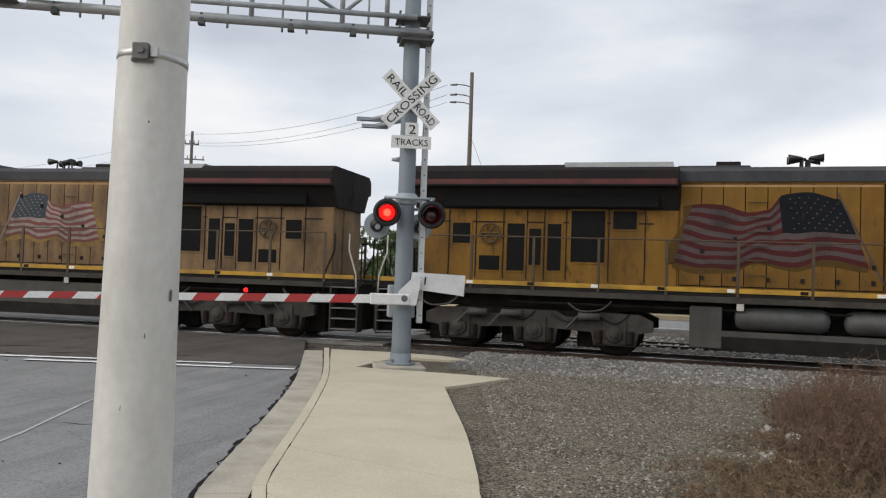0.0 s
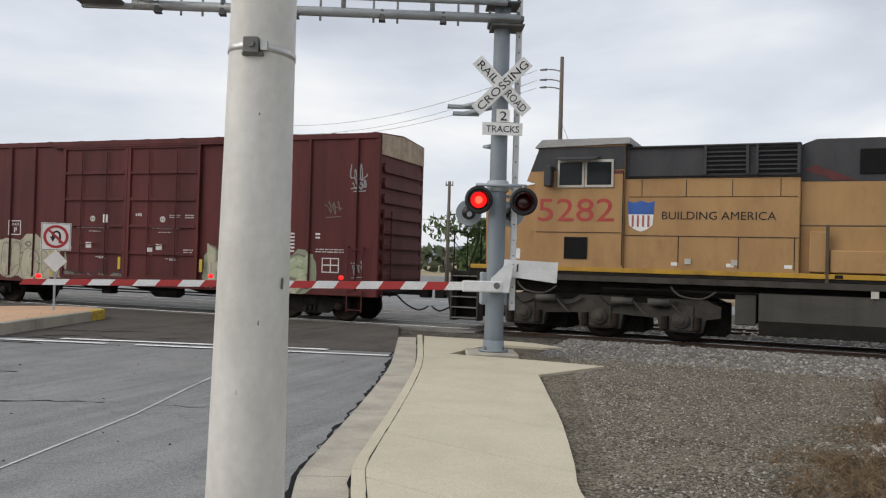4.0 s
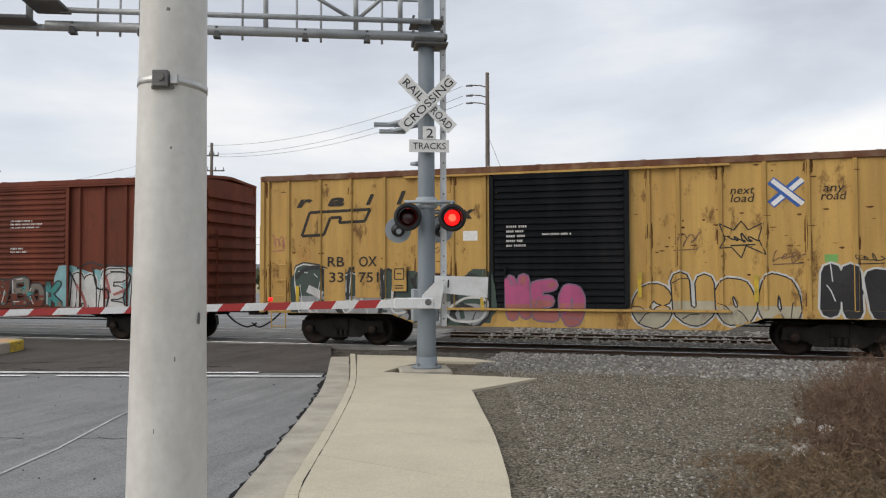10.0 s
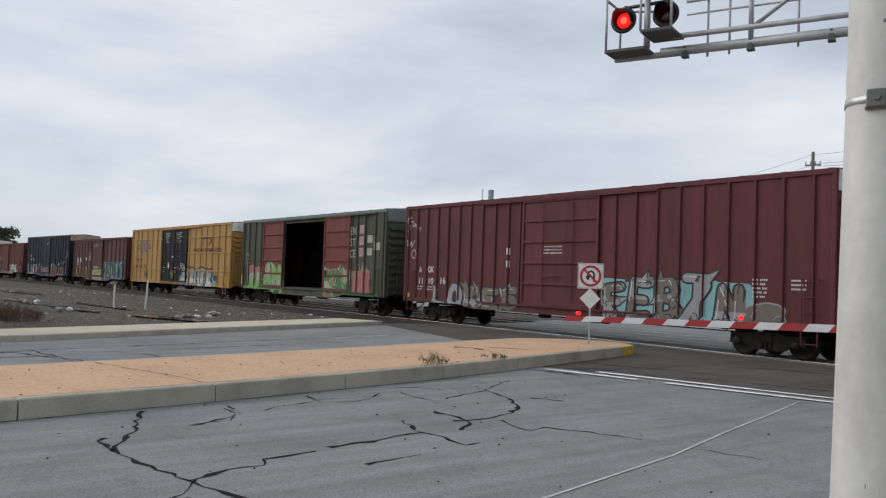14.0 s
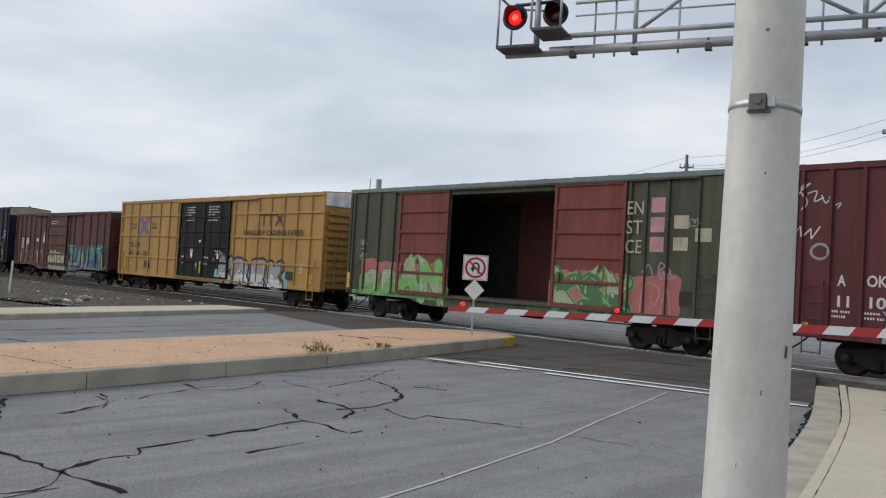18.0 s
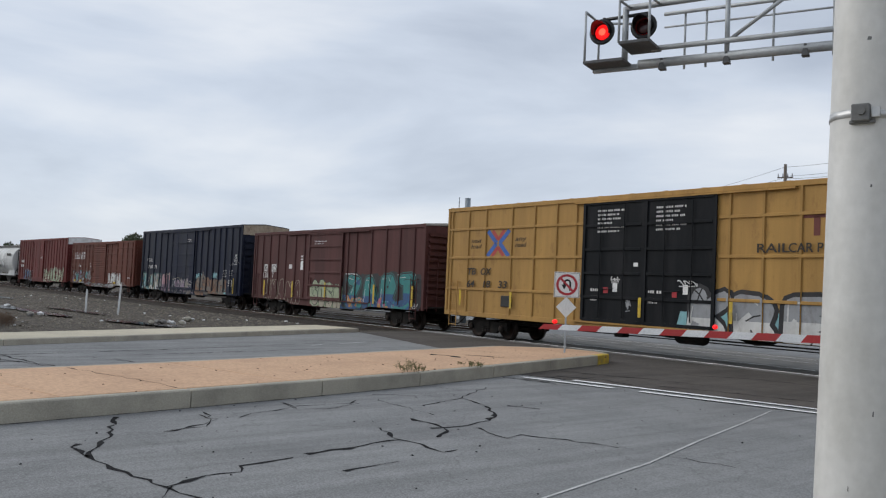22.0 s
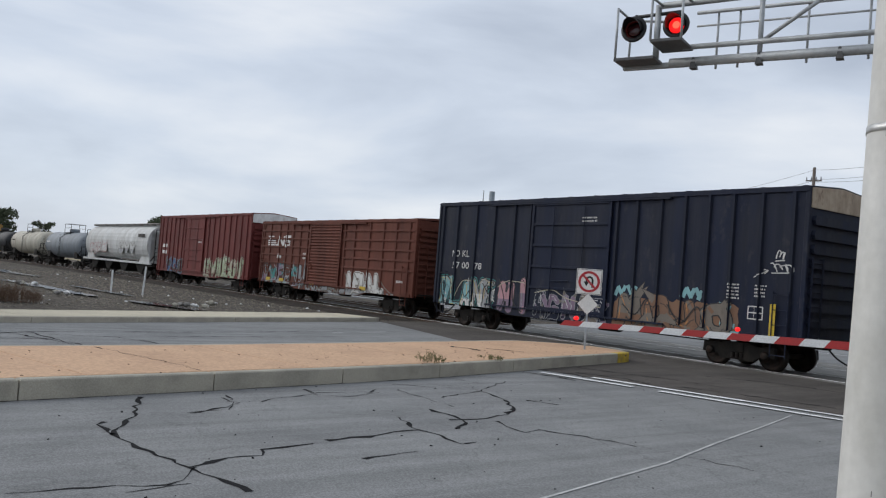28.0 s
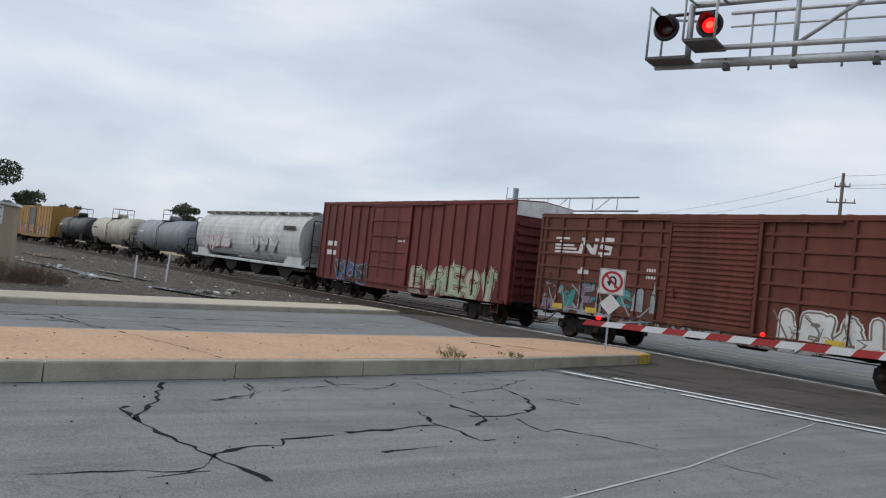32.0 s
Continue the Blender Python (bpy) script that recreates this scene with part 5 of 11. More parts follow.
def ballast(name, x0, x1):
    bm = bmesh.new()
    nx, ys = int((x1 - x0) / 0.9), [17.6, 18.6, 19.4, 20.0, 20.6, 21.2, 22.0, 22.7, 23.4, 24.0, 24.8, 25.6, 26.2, 27.0, 27.8, 28.8, 30.2]
    g = []
    for j, y in enumerate(ys):
        row = []
        for i in range(nx + 1):
            x = lerp(x0, x1, i / nx)
            e = 1 if 0 < j < len(ys) - 1 else 0
            hump = (0.02 if y < 19.9 and x0 > -50 else -0.05) - 0.14 * (j in (0, len(ys) - 1)) - 0.12 * (20.8 < y < 23.2 or 25.2 < y < 27.6)
            px, py, _ = bend(x, y - YC + 0.15 * noise.noise((x, y, 0)))
            row.append(bm.verts.new((px, py, hump + e * 0.04 * noise.noise((x * 1.5, y * 2, 1)))))
        g.append(row)
    for j in range(len(ys) - 1):
        for i in range(nx):
            f = bm.faces.new((g[j][i], g[j][i + 1], g[j + 1][i + 1], g[j + 1][i]))
            # bed along the near track and out west takes the oil-and-train-shade colour
            f.material_index = int(19.3 < ys[j] < 23.0 or x0 < -50)
    tagged(part(name, bm, [M_BALLAST, M_OILY_SHADED], smooth=True), "grey crushed-stone ballast bed", "ballast", "", "structure")


ballast("ballast_east", -6.2, 60)
ballast("ballast_west", -320, -29.5)


def stones(name, count, place, size, mat, label, seed, z0=0.0):
    """Loose stones as one joined mesh of small broken blocks."""
    rnd = random.Random(seed)
    verts, faces = [], []
    base = [(-1, -1, -0.6), (1, -0.8, -0.7), (0.9, 1, -0.6), (-0.8, 0.9, -0.5), (-0.6, -0.7, 0.6), (0.7, -0.5, 0.5), (0.5, 0.6, 0.75), (-0.7, 0.5, 0.45)]
    fs = ((0, 1, 5, 4), (1, 2, 6, 5), (2, 3, 7, 6), (3, 0, 4, 7), (4, 5, 6, 7))
    for _ in range(count):
        x, y, z = place(rnd)
        r = size * rnd.uniform(0.45, 1.5)
        q = Euler((rnd.uniform(-0.6, 0.6), rnd.uniform(-0.6, 0.6), rnd.uniform(0, 6.3))).to_matrix()
        o = len(verts)
        for b in base:
            v = q @ Vector((b[0] * r * rnd.uniform(0.7, 1.2), b[1] * r * rnd.uniform(0.7, 1.2), b[2] * r * 0.75))
            verts.append((x + v.x, y + v.y, z + v.z))
        faces += [tuple(o + i for i in f) for f in fs]
    me = bpy.data.meshes.new(name)
    me.from_pydata(verts, [], faces)
    me.materials.append(mat)
    return tagged(new(name, me), label, "stones", "", "stuff")


def in_ballast(r):
    x = -3.2 + 19 * r.random() ** 1.2
    return (x, bend(x)[1] - 6.3 + 3.75 * r.random() ** 0.8, 0.03 + 0.03 * r.random())


def beside_walk(r):
    t = r.random()
    y = 2.0 + 14.5 * t
    edge = -0.35 - 0.21 * (y - 4.6) if y > 4.6 else 0.75
    return (edge + 0.02 + 7.5 * r.random() ** 1.3, y, 0.034 + 0.015 * r.random())


def between_tracks(r):
    return (*bend(-5.2 + 24 * r.random(), 1.2 + 7 * r.random())[:2], -0.07 + 0.03 * r.random())


def far_lot(r):
    return (-30 - 45 * r.random(), 5 + 14.5 * r.random(), -0.07)


stones("ballast_stones", 9000, in_ballast, 0.028, M_STONE, "grey crushed ballast stones beside the track", 5)
stones("pale_ballast_stones", 3000, in_ballast, 0.026, M_STONE_PALE, "pale crushed ballast stones beside the track", 6)
stones("gravel_stones", 18000, beside_walk, 0.0125, M_STONE_BROWN, "fine brown gravel beside the pavement", 7)
stones("pale_gravel_stones", 9000, beside_walk, 0.0105, M_STONE_PALE, "fine pale gravel beside the pavement", 8)
stones("scattered_stones", 900, beside_walk, 0.015, M_STONE_BROWN, "larger brown stones scattered over the gravel", 14)
stones("track_stones", 2500, between_tracks, 0.045, M_STONE_PALE, "pale ballast stones between the tracks", 9)
def on_median(r):
    t = r.random()
    y = -3 + 20 * t
    return (lerp(-10.6 - 0.2 * y, -13.9 - 0.21 * y, r.random()), y, 0.252)


def on_lane(r):
    y = 17 * r.random()
    return (lerp(-3.2 - 0.2 * y, -10.8 - 0.2 * y, r.random()), y, 0.002)


stones("leaf_scraps", 130, on_median, 0.014, M_TWIG, "small dry leaf scraps on the median", 11)
stones("leaf_scraps", 130, on_lane, 0.012, M_CRACK, "small dark scraps on the asphalt", 12)
stones("paper_scraps", 55, far_lot, 0.06, M_END_WHITE, "scattered white paper scraps on the dirt lot", 13)
stones("lot_stones", 2500, far_lot, 0.05, M_STONE_BROWN, "scattered stones on the dirt lot", 10)
sheet("gravel_strip", [(1.6, -8), (1.3, -2), (0.7, 2), (-0.3, 4.6), (-0.97, 6.1), (-1.6, 8.9), (-2.6, 12.4), (-1.75, 14.1), (-3.3, 14.35), (-4.45, 14.5), (-4.25, 16.5), (-3.3, 16.45), (-2.9, 16.8), (-3.6, 17.4), (-2.5, 18.2), (14, 18.2), (14, -8)], 0.04, M_GRAVEL_BED, "packed brown gravel beside the pavement", "gravel", 0.2)

# ---- crossing signal: mast, signs, lamps, cantilever, gate ----
MAST = Matrix.Translation((-3.93, 15.0, 0)) @ pose(0, 0, 0, 0, 0, 20)


def lamp_unit(parent, x, y, z, facing, first, r=0.255, arm=None):
    """A round flashing lamp with a black backing disc, visor and, inside, an added two-faced lens whose turning
    imitates the flash. facing: degrees about z, 0 looks to -y.
    """
    rot = Matrix.Translation((x, y, z)) @ pose(0, 0, 0, 0, 0, facing)
    bm = lathe(bmesh.new(), [(0.0001, 0.19), (0.14, 0.185), (0.17, 0.16), (0.17, 0.0), (r, -0.005), (r, -0.02), (0.165, -0.02), (0.16, 0.12), (0.0001, 0.13)], "y", (0, 0, 0), 28)
    body = part("lamp_housing", bm, M_BLACK, parent)
    body.matrix_basis = rot
    bm = bmesh.new()
    n = 18
    rows = []
    for k in range(n + 1):
        a = math.radians(lerp(-15, 195, k / n))
        out = 0.17 if k in (0, n) else 0.30
        d = 0.12 + 0.18 * max(0, math.sin(a))
        rows.append((Vector((0.17 * math.cos(a), -0.02, 0.17 * math.sin(a))), Vector((0.175 * math.cos(a), -0.02 - d, 0.175 * math.sin(a) - 0.03))))
    for (a, b), (c, d) in zip(rows, rows[1:]):
        quad(bm, (a, c, d, b))
    bmesh.ops.remove_doubles(bm, verts=bm.verts[:], dist=0.0005)
    bmesh.ops.solidify(bm, geom=bm.faces[:], thickness=0.006)
    part("visor", bm, M_BLACK, body)
    # invented part: glowing face and dark face stand for lamp on and off
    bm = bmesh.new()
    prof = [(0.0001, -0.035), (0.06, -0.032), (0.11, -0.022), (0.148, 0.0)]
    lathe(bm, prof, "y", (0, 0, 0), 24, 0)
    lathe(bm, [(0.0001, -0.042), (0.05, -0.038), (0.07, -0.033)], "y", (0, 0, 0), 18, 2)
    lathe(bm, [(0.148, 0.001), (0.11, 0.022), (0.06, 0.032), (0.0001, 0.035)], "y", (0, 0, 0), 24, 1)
    flash_part = part("turning_reflector", bm, [M_LENS_GLOW, M_LENS_DARK, M_LENS_CORE], body, "two-faced red lens, lit on one face, turned to imitate flashing")
    flash_part.location = (0, 0.02, 0)
    BEACONS.append((flash_part, first))
    return body


def crossing_signal():
    sg = thing("crossing_signal", "tall grey railroad crossing signal mast with crossbuck and flashing lamps", "crossing signal")
    sg.matrix_basis = MAST
    bm = bmesh.new()
    lathe(bm, [(0.19, 0.1), (0.175, 0.5), (0.165, 1.6), (0.155, 3.5), (0.145, 7.45), (0.1, 7.5), (0.0001, 7.52)], "z", (0, 0, 0), 28)
    part("mast", bm, M_MAST, sg)
    bm = lathe(bmesh.new(), [(0.27, 0.11), (0.27, 0.15), (0.2, 0.16), (0.19, 0.32)], "z", (0, 0, 0), 24)
    part("base_flange", bm, M_MAST, sg)
    for k in range(4):
        a = math.pi / 4 + k * math.pi / 2
        part("anchor_bolt", T((0.235 * math.cos(a), 0.235 * math.sin(a), 0.13), (0.235 * math.cos(a), 0.235 * math.sin(a), 0.21), 0.02, n=6), M_CLAMP, sg)
    part("footing", B(-0.5, 0.42, -0.5, 0.45, -0.1, 0.11), M_CURB, sg)
    # crossbuck
    for a, words, yy in ((-45, ("RAIL", "ROAD"), -0.235), (45, ("CROSSING",), -0.262)):
        rot = Matrix.Translation((0.0, yy, 4.94)) @ pose(0, 0, 0, 0, -a, 0)
        bm = B(-0.655, 0.655, -0.006, 0.006, -0.118, 0.118)
        bm.transform(rot)
        bl = part("crossbuck_blade", bm, M_SIGN_WHITE, sg)
        if len(words) == 1:
            lettering("lettering", words[0], 0.205, M_SIGN_BLACK, bl, rot @ Matrix.Translation((-0.6, -0.009, -0.073)) @ pose(0, 0, 0, 90, 0, 0), width=1.2)
        else:
            for w, x in zip(words, (-0.6, 0.13)):
                lettering("lettering", w, 0.205, M_SIGN_BLACK, bl, rot @ Matrix.Translation((x, -0.009, -0.073)) @ pose(0, 0, 0, 90, 0, 0), width=0.46)
    pl = part("number_plate", B(-0.085, 0.155, -0.24, -0.23, 4.285, 4.52), M_SIGN_WHITE, sg)
    lettering("lettering", "2", 0.24, M_SIGN_BLACK, pl, Matrix.Translation((-0.03, -0.243, 4.315)) @ pose(0, 0, 0, 90, 0, 0), width=0.125)
    pl = part("tracks_plate", B(-0.335, 0.395, -0.255, -0.245, 4.045, 4.275), M_SIGN_WHITE, sg)
    lettering("lettering", "TRACKS", 0.17, M_SIGN_BLACK, pl, Matrix.Translation((-0.27, -0.258, 4.1)) @ pose(0, 0, 0, 90, 0, 0), width=0.6)
    for z in (4.94, 4.2):
        part("sign_bracket", B(-0.12, 0.12, -0.23, 0.16, z - 0.03, z + 0.03), M_CLAMP, sg)
    # lower lamps, front and back
    bm = bmesh.new()
    tube(bm, (-0.42, -0.22, 3.14), (0.5, -0.22, 3.14), 0.03, n=10)
    tube(bm, (-0.55, 0.25, 2.98), (0.35, 0.25, 2.98), 0.03, n=10)
    for x in (-0.36, 0.44):
        tube(bm, (x, -0.22, 3.14), (x, -0.2, 2.95), 0.035, n=8)
    for x in (-0.5, 0.3):
        tube(bm, (x, 0.25, 2.98), (x, 0.2, 2.75), 0.035, n=8)
    part("lamp_arm", bm, M_GALV, sg)
    bm = lathe(bmesh.new(), [(0.17, 3.03), (0.2, 3.05), (0.2, 3.22), (0.17, 3.24)], "z", (0, 0, 0), 20)
    part("arm_clamp", bm, M_GALV, sg)
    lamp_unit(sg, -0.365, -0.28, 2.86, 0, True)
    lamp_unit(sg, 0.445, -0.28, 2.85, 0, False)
    for x in (-0.5, 0.3):
        bm = lathe(bmesh.new(), [(0.0001, -0.15), (0.07, -0.145), (0.115, -0.09), (0.13, 0.05), (0.235, 0.06), (0.235, 0.075), (0.0001, 0.076)], "y", (x, 0.3, 2.66), 24)
        lathe(bm, [(0.24, 0.05), (0.245, 0.06), (0.245, 0.08), (0.236, 0.082)], "y", (x, 0.3, 2.66), 24, 1)
        tube(bm, (x, 0.12, 2.62), (x, 0.2, 2.62), 0.05, n=10, idx=1)
        part("rear_lamp", bm, [M_BLACK, M_GALV], sg, "black back of a lamp that faces the tracks")
    bm = bmesh.new()
    for z, s in ((4.76, 0.0), (4.63, 0.1)):
        tube(bm, (-0.12, 0.2, z), (-0.78 + s, 0.5, z - 0.1), 0.05, 0.03, 8)
        box(bm, -0.95 + s, -0.45 + s, 0.42, 0.56, z - 0.12, z - 0.06)
    part("side_light", bm, M_GALV, sg)
    part("small_lamp", T((-0.13, 0.1, 3.88), (-0.28, 0.15, 3.88), 0.05, 0.03, 10), M_GALV, sg)
    # cantilever: two lower tubes, top tube, uprights, braces, handrail, end cage
    x0, x1 = -7.55, 0.3
    bm = bmesh.new()
    tube(bm, (x1, -0.28, 6.16), (x0 + 0.9, -0.28, 6.16), 0.085, n=14)
    part("lower_tube", bm, M_GANTRY, sg)
    part("mid_tube", T((0.05, -0.34, 6.42), (-6.4, -0.34, 6.42), 0.05, n=12), M_GANTRY, sg)
    part("top_tube", T((0.1, -0.3, 7.32), (-6.9, -0.3, 7.26), 0.06, n=12), M_GANTRY, sg)
    part("top_tube", T((0.1, 0.42, 7.3), (-6.4, 0.42, 7.3), 0.035, n=10), M_GANTRY, sg)
    part("back_rail", T((0.0, 0.45, 7.05), (-6.4, 0.45, 7.05), 0.02, n=8), M_GANTRY, sg)
    for x in (-5.05, -1.3, -0.5, -2.9):
        part("upright", T((x, -0.3, 6.2), (x, -0.3, 7.34), 0.045, n=10), M_GANTRY, sg)
    for x in (-6.0, -5.6, -4.4, -3.4, -1.95, -0.8, -2.4):
        part("rail_post", T((x, 0.45, 6.2), (x, 0.45, 7.3), 0.022, n=8), M_GANTRY, sg)
    for a, b in (((-5.0, 6.45), (-3.75, 7.32)), ((-2.9, 7.32), (-1.4, 6.45)), ((-1.25, 6.45), (-0.3, 7.32))):
        part("brace", T((a[0], -0.3, a[1]), (b[0], -0.3, b[1]), 0.035, n=10), M_GANTRY, sg)
    for x in (-6.2, -5.05, -3.75, -2.2, -1.1):
        part("deck_bracket", PR([(x - 0.06, 6.02), (x + 0.06, 6.02), (x + 0.02, 6.22), (x - 0.02, 6.22)], "y", -0.36, -0.2), M_GANTRY_DARK, sg)
    part("deck_edge", T((0.0, 0.42, 6.36), (-6.4, 0.42, 6.36), 0.035, n=8), M_GANTRY, sg)
    part("mast_clamp", B(-0.3, 0.3, -0.34, 0.3, 6.44, 6.47), M_CLAMP, sg)
    part("mast_clamp", B(-0.26, 0.36, -0.36, 0.3, 6.1, 6.2), M_CLAMP, sg)
    part("mast_clamp", B(-0.22, 0.38, -0.3, 0.26, 6.03, 6.07), M_CLAMP, sg)
    for x in (-0.26, 0.26):
        for z in (6.24, 6.5):
            part("clamp_bolt", T((x, -0.38, z), (x, -0.3, z), 0.025, n=6), M_CLAMP, sg)
    # end cage with platform
    part("end_platform", B(-7.58, -6.8, -0.75, 0.0, 6.14, 6.2), M_GANTRY_DARK, sg)
    part("step_platform", B(-6.83, -6.25, -0.95, -0.2, 6.38, 6.44), M_GANTRY_DARK, sg)
    part("platform_beam", B(-7.56, -6.2, -0.3, -0.2, 6.08, 6.18), M_GANTRY, sg)
    for x, y, z in ((-7.56, -0.72, 6.2), (-7.56, 0.0, 6.2), (-6.83, -0.93, 6.42), (-6.27, -0.93, 6.42)):
        part("cage_rail", T((x, y, z), (x, y, 7.2 if x > -7.2 else 7.14), 0.024, n=8), M_GANTRY, sg)
    part("cage_rail", T((-7.56, -0.72, 7.14), (-7.56, 0.0, 7.14), 0.024, n=8), M_GANTRY, sg)
    part("cage_rail", T((-7.56, 0.0, 7.14), (-6.9, 0.0, 7.05), 0.024, n=8), M_GANTRY, sg)
    part("cage_rail", T((-6.83, -0.93, 7.2), (-6.27, -0.93, 7.2), 0.024, n=8), M_GANTRY, sg)
    part("cage_rail", T((-6.83, -0.93, 7.2), (-6.83, -0.3, 7.25), 0.024, n=8), M_GANTRY, sg)
    part("cage_rail", T((-6.27, -0.93, 7.2), (-6.27, -0.3, 7.25), 0.024, n=8), M_GANTRY, sg)
    part("lamp_post", T((-6.93, -0.28, 6.2), (-6.93, -0.28, 7.28), 0.06, n=12), M_GANTRY, sg)
    bm = bmesh.new()
    tube(bm, (-7.36, -0.28, 7.1), (-6.5, -0.28, 7.12), 0.035, n=8)
    for x in (-7.36, -6.55):
        tube(bm, (x, -0.28, 7.14), (x, -0.26, 6.98), 0.03, n=8)
    part("lamp_arm", bm, M_BLACK, sg)
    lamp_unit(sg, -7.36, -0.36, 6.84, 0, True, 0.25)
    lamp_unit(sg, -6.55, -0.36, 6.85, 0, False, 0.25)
    # tall perforated white channel beside the mast
    bm = B(0.275, 0.385, 0.1, 0.19, 0.86, 8.6)
    ch = part("perforated_channel", bm, M_WHITE_PAINT, sg, "white perforated steel channel")
    bm = bmesh.new()
    for k in range(26):
        z = 1.0 + k * 0.29
        tube(bm, (0.33, 0.101, z), (0.33, 0.093, z), 0.014, n=8)
    tagged(part("channel_hole", bm, M_BLACK, ch), kind="stuff")
    for z in (3.14, 4.3, 1.6):
        part("channel_bracket", B(0.1, 0.3, 0.08, 0.14, z - 0.04, z + 0.04), M_GALV, sg)
    return sg


crossing_signal()


def gate():
    gt = thing("crossing_gate", "lowered red and white striped crossing gate arm with counterweight", "crossing gate")
    gt.matrix_basis = MAST
    # arm: tapered striped board in separate stripes
    a, b, za, zb = -0.5, -8.42, 1.30, 1.16
    n = 20
    for k in range(n):
        p, q = lerp(a, b, k / n), lerp(a, b, (k + 1) / n)
        z0, z1 = lerp(za, zb, k / n), lerp(za, zb, (k + 1) / n)
        h = lerp(0.075, 0.05, k / n)
        bm = bmesh.new()
        sk = 0.05
        prism(bm, [(p - sk, z0 - h), (q - sk, z1 - h), (q + sk, z1 + h), (p + sk, z0 + h)], "y", -0.30, -0.26)
        part("arm_stripe", bm, M_GATE_WHITE if k % 2 == 0 else M_GATE_RED, gt)
    part("arm_beam", B(-2.6, -0.2, -0.26, -0.21, 1.25, 1.33), M_GALV, gt)
    bm = B(-0.62, 0.1, -0.33, -0.2, 1.2, 1.4)
    part("arm_socket", bm, M_WHITE_PAINT, gt)
    part("shear_plate", PR([(-0.12, 1.2), (-0.1, 1.45), (0.2, 1.75), (0.3, 1.7), (0.22, 1.2)], "y", -0.3, -0.24), M_WHITE_PAINT, gt)
    cw = part("counterweight", PR([(0.12, 1.5), (0.14, 1.8), (1.12, 1.77), (1.1, 1.39)], "y", -0.2, 0.08), M_WHITE_PAINT, gt, "white counterweight plates")
    bm = bmesh.new()
    for x in (0.27, 0.36):
        prism(bm, [(x, 1.58), (x + 0.03, 1.58), (x + 0.04, 1.72), (x + 0.01, 1.72)], "y", -0.204, -0.2)
    part("weight_slot", bm, M_BLACK, cw)
    part("gate_shaft", T((0.0, -0.34, 1.32), (0.0, 0.2, 1.32), 0.06, n=12), M_CLAMP, gt)
    part("gate_motor", B(-0.25, 0.25, 0.16, 0.5, 0.95, 1.55), M_GALV, gt)
    for x, z in ((-8.15, 1.27), (-5.12, 1.35), (-2.8, 1.385)):
        bm = lathe(bmesh.new(), [(0.0001, -0.04), (0.034, -0.036), (0.04, 0.0), (0.04, 0.05), (0.0001, 0.055)], "y", (x, -0.28, z), 14)
        part("arm_lamp", bm, M_LENS_GLOW, gt, "small lit red lamp")


gate()


# ---- pole beside the camera ----
def near_pole():
    p = thing("street_pole", "pale spun-metal street pole with a steel band", "pole")
    p.location = (-1.0343, 1.6536, 0)
    p.rotation_euler = (radians(-0.21), radians(0.34), 0)
    bm = lathe(bmesh.new(), [(0.107, 0.0), (0.096, 0.5), (0.0865, 1.2), (0.0778, 1.8), (0.0732, 2.2), (0.064, 3.4), (0.05, 7.0), (0.0001, 7.02)], "z", (0, 0, 0), 48)
    part("shaft", bm, M_POLE, p)
    part("base_plate", B(-0.14, 0.14, -0.14, 0.14, 0.07, 0.1), M_POLE, p)
    zb = 2.195
    bm = lathe(bmesh.new(), [(0.0735, zb - 0.0085), (0.0752, zb - 0.008), (0.0752, zb + 0.008), (0.0735, zb + 0.0085)], "z", (0, 0, 0), 48)
    bm.transform(Matrix.Translation((0, 0, zb)) @ pose(0, 0, 0, -3, 3, 0) @ Matrix.Translation((0, 0, -zb)))
    part("band", bm, M_BAND, p)
    m = pose(0, 0, 0, 0, 0, 14)
    bm = bmesh.new()
    box(bm, -0.017, 0.017, -0.09, -0.074, zb - 0.016, zb + 0.019)
    box(bm, -0.022, 0.026, -0.081, -0.072, zb - 0.02, zb - 0.012)
    bmesh.ops.bevel(bm, geom=bm.edges[:], offset=0.002, segments=1, affect="EDGES")
    bm.transform(m)
    cl = part("band_buckle", bm, M_CLAMP, p, "dark iron band buckle")
    bm = T((0.002, -0.09, zb + 0.003), (0.002, -0.095, zb + 0.003), 0.008, n=6)
    bm.transform(m)
    part("buckle_screw", bm, M_CLAMP, cl)
    bm = bmesh.new()
    box(bm, 0.02, 0.034, -0.082, -0.07, zb - 0.008, zb + 0.012)
    bm.transform(m)
    part("band_tail", bm, M_BAND, cl)
    rnd = random.Random(8)
    bm = bmesh.new()
    for az, z, w, h in ((80, 1.685, 0.005, 0.014), (22, 2.35, 0.0045, 0.004), (30, 2.05, 0.002, 0.003), (40, 1.6, 0.0015, 0.006), (12, 1.45, 0.001, 0.006)):
        r = lerp(0.0865, 0.0732, (z - 1.2) / 1.0) + 0.0012
        a0 = math.radians(az - 90)
        f = bm.faces.new([bm.verts.new((r * math.cos(a0 + dx * w / r), r * math.sin(a0 + dx * w / r), z + dz * h)) for dx, dz in ((-1, -0.8), (0.8, -1), (1, 0.7), (-0.5, 1))])
    tagged(part("scuff", bm, M_CLAMP, p, "dark scuff marks"), kind="stuff")


near_pole()


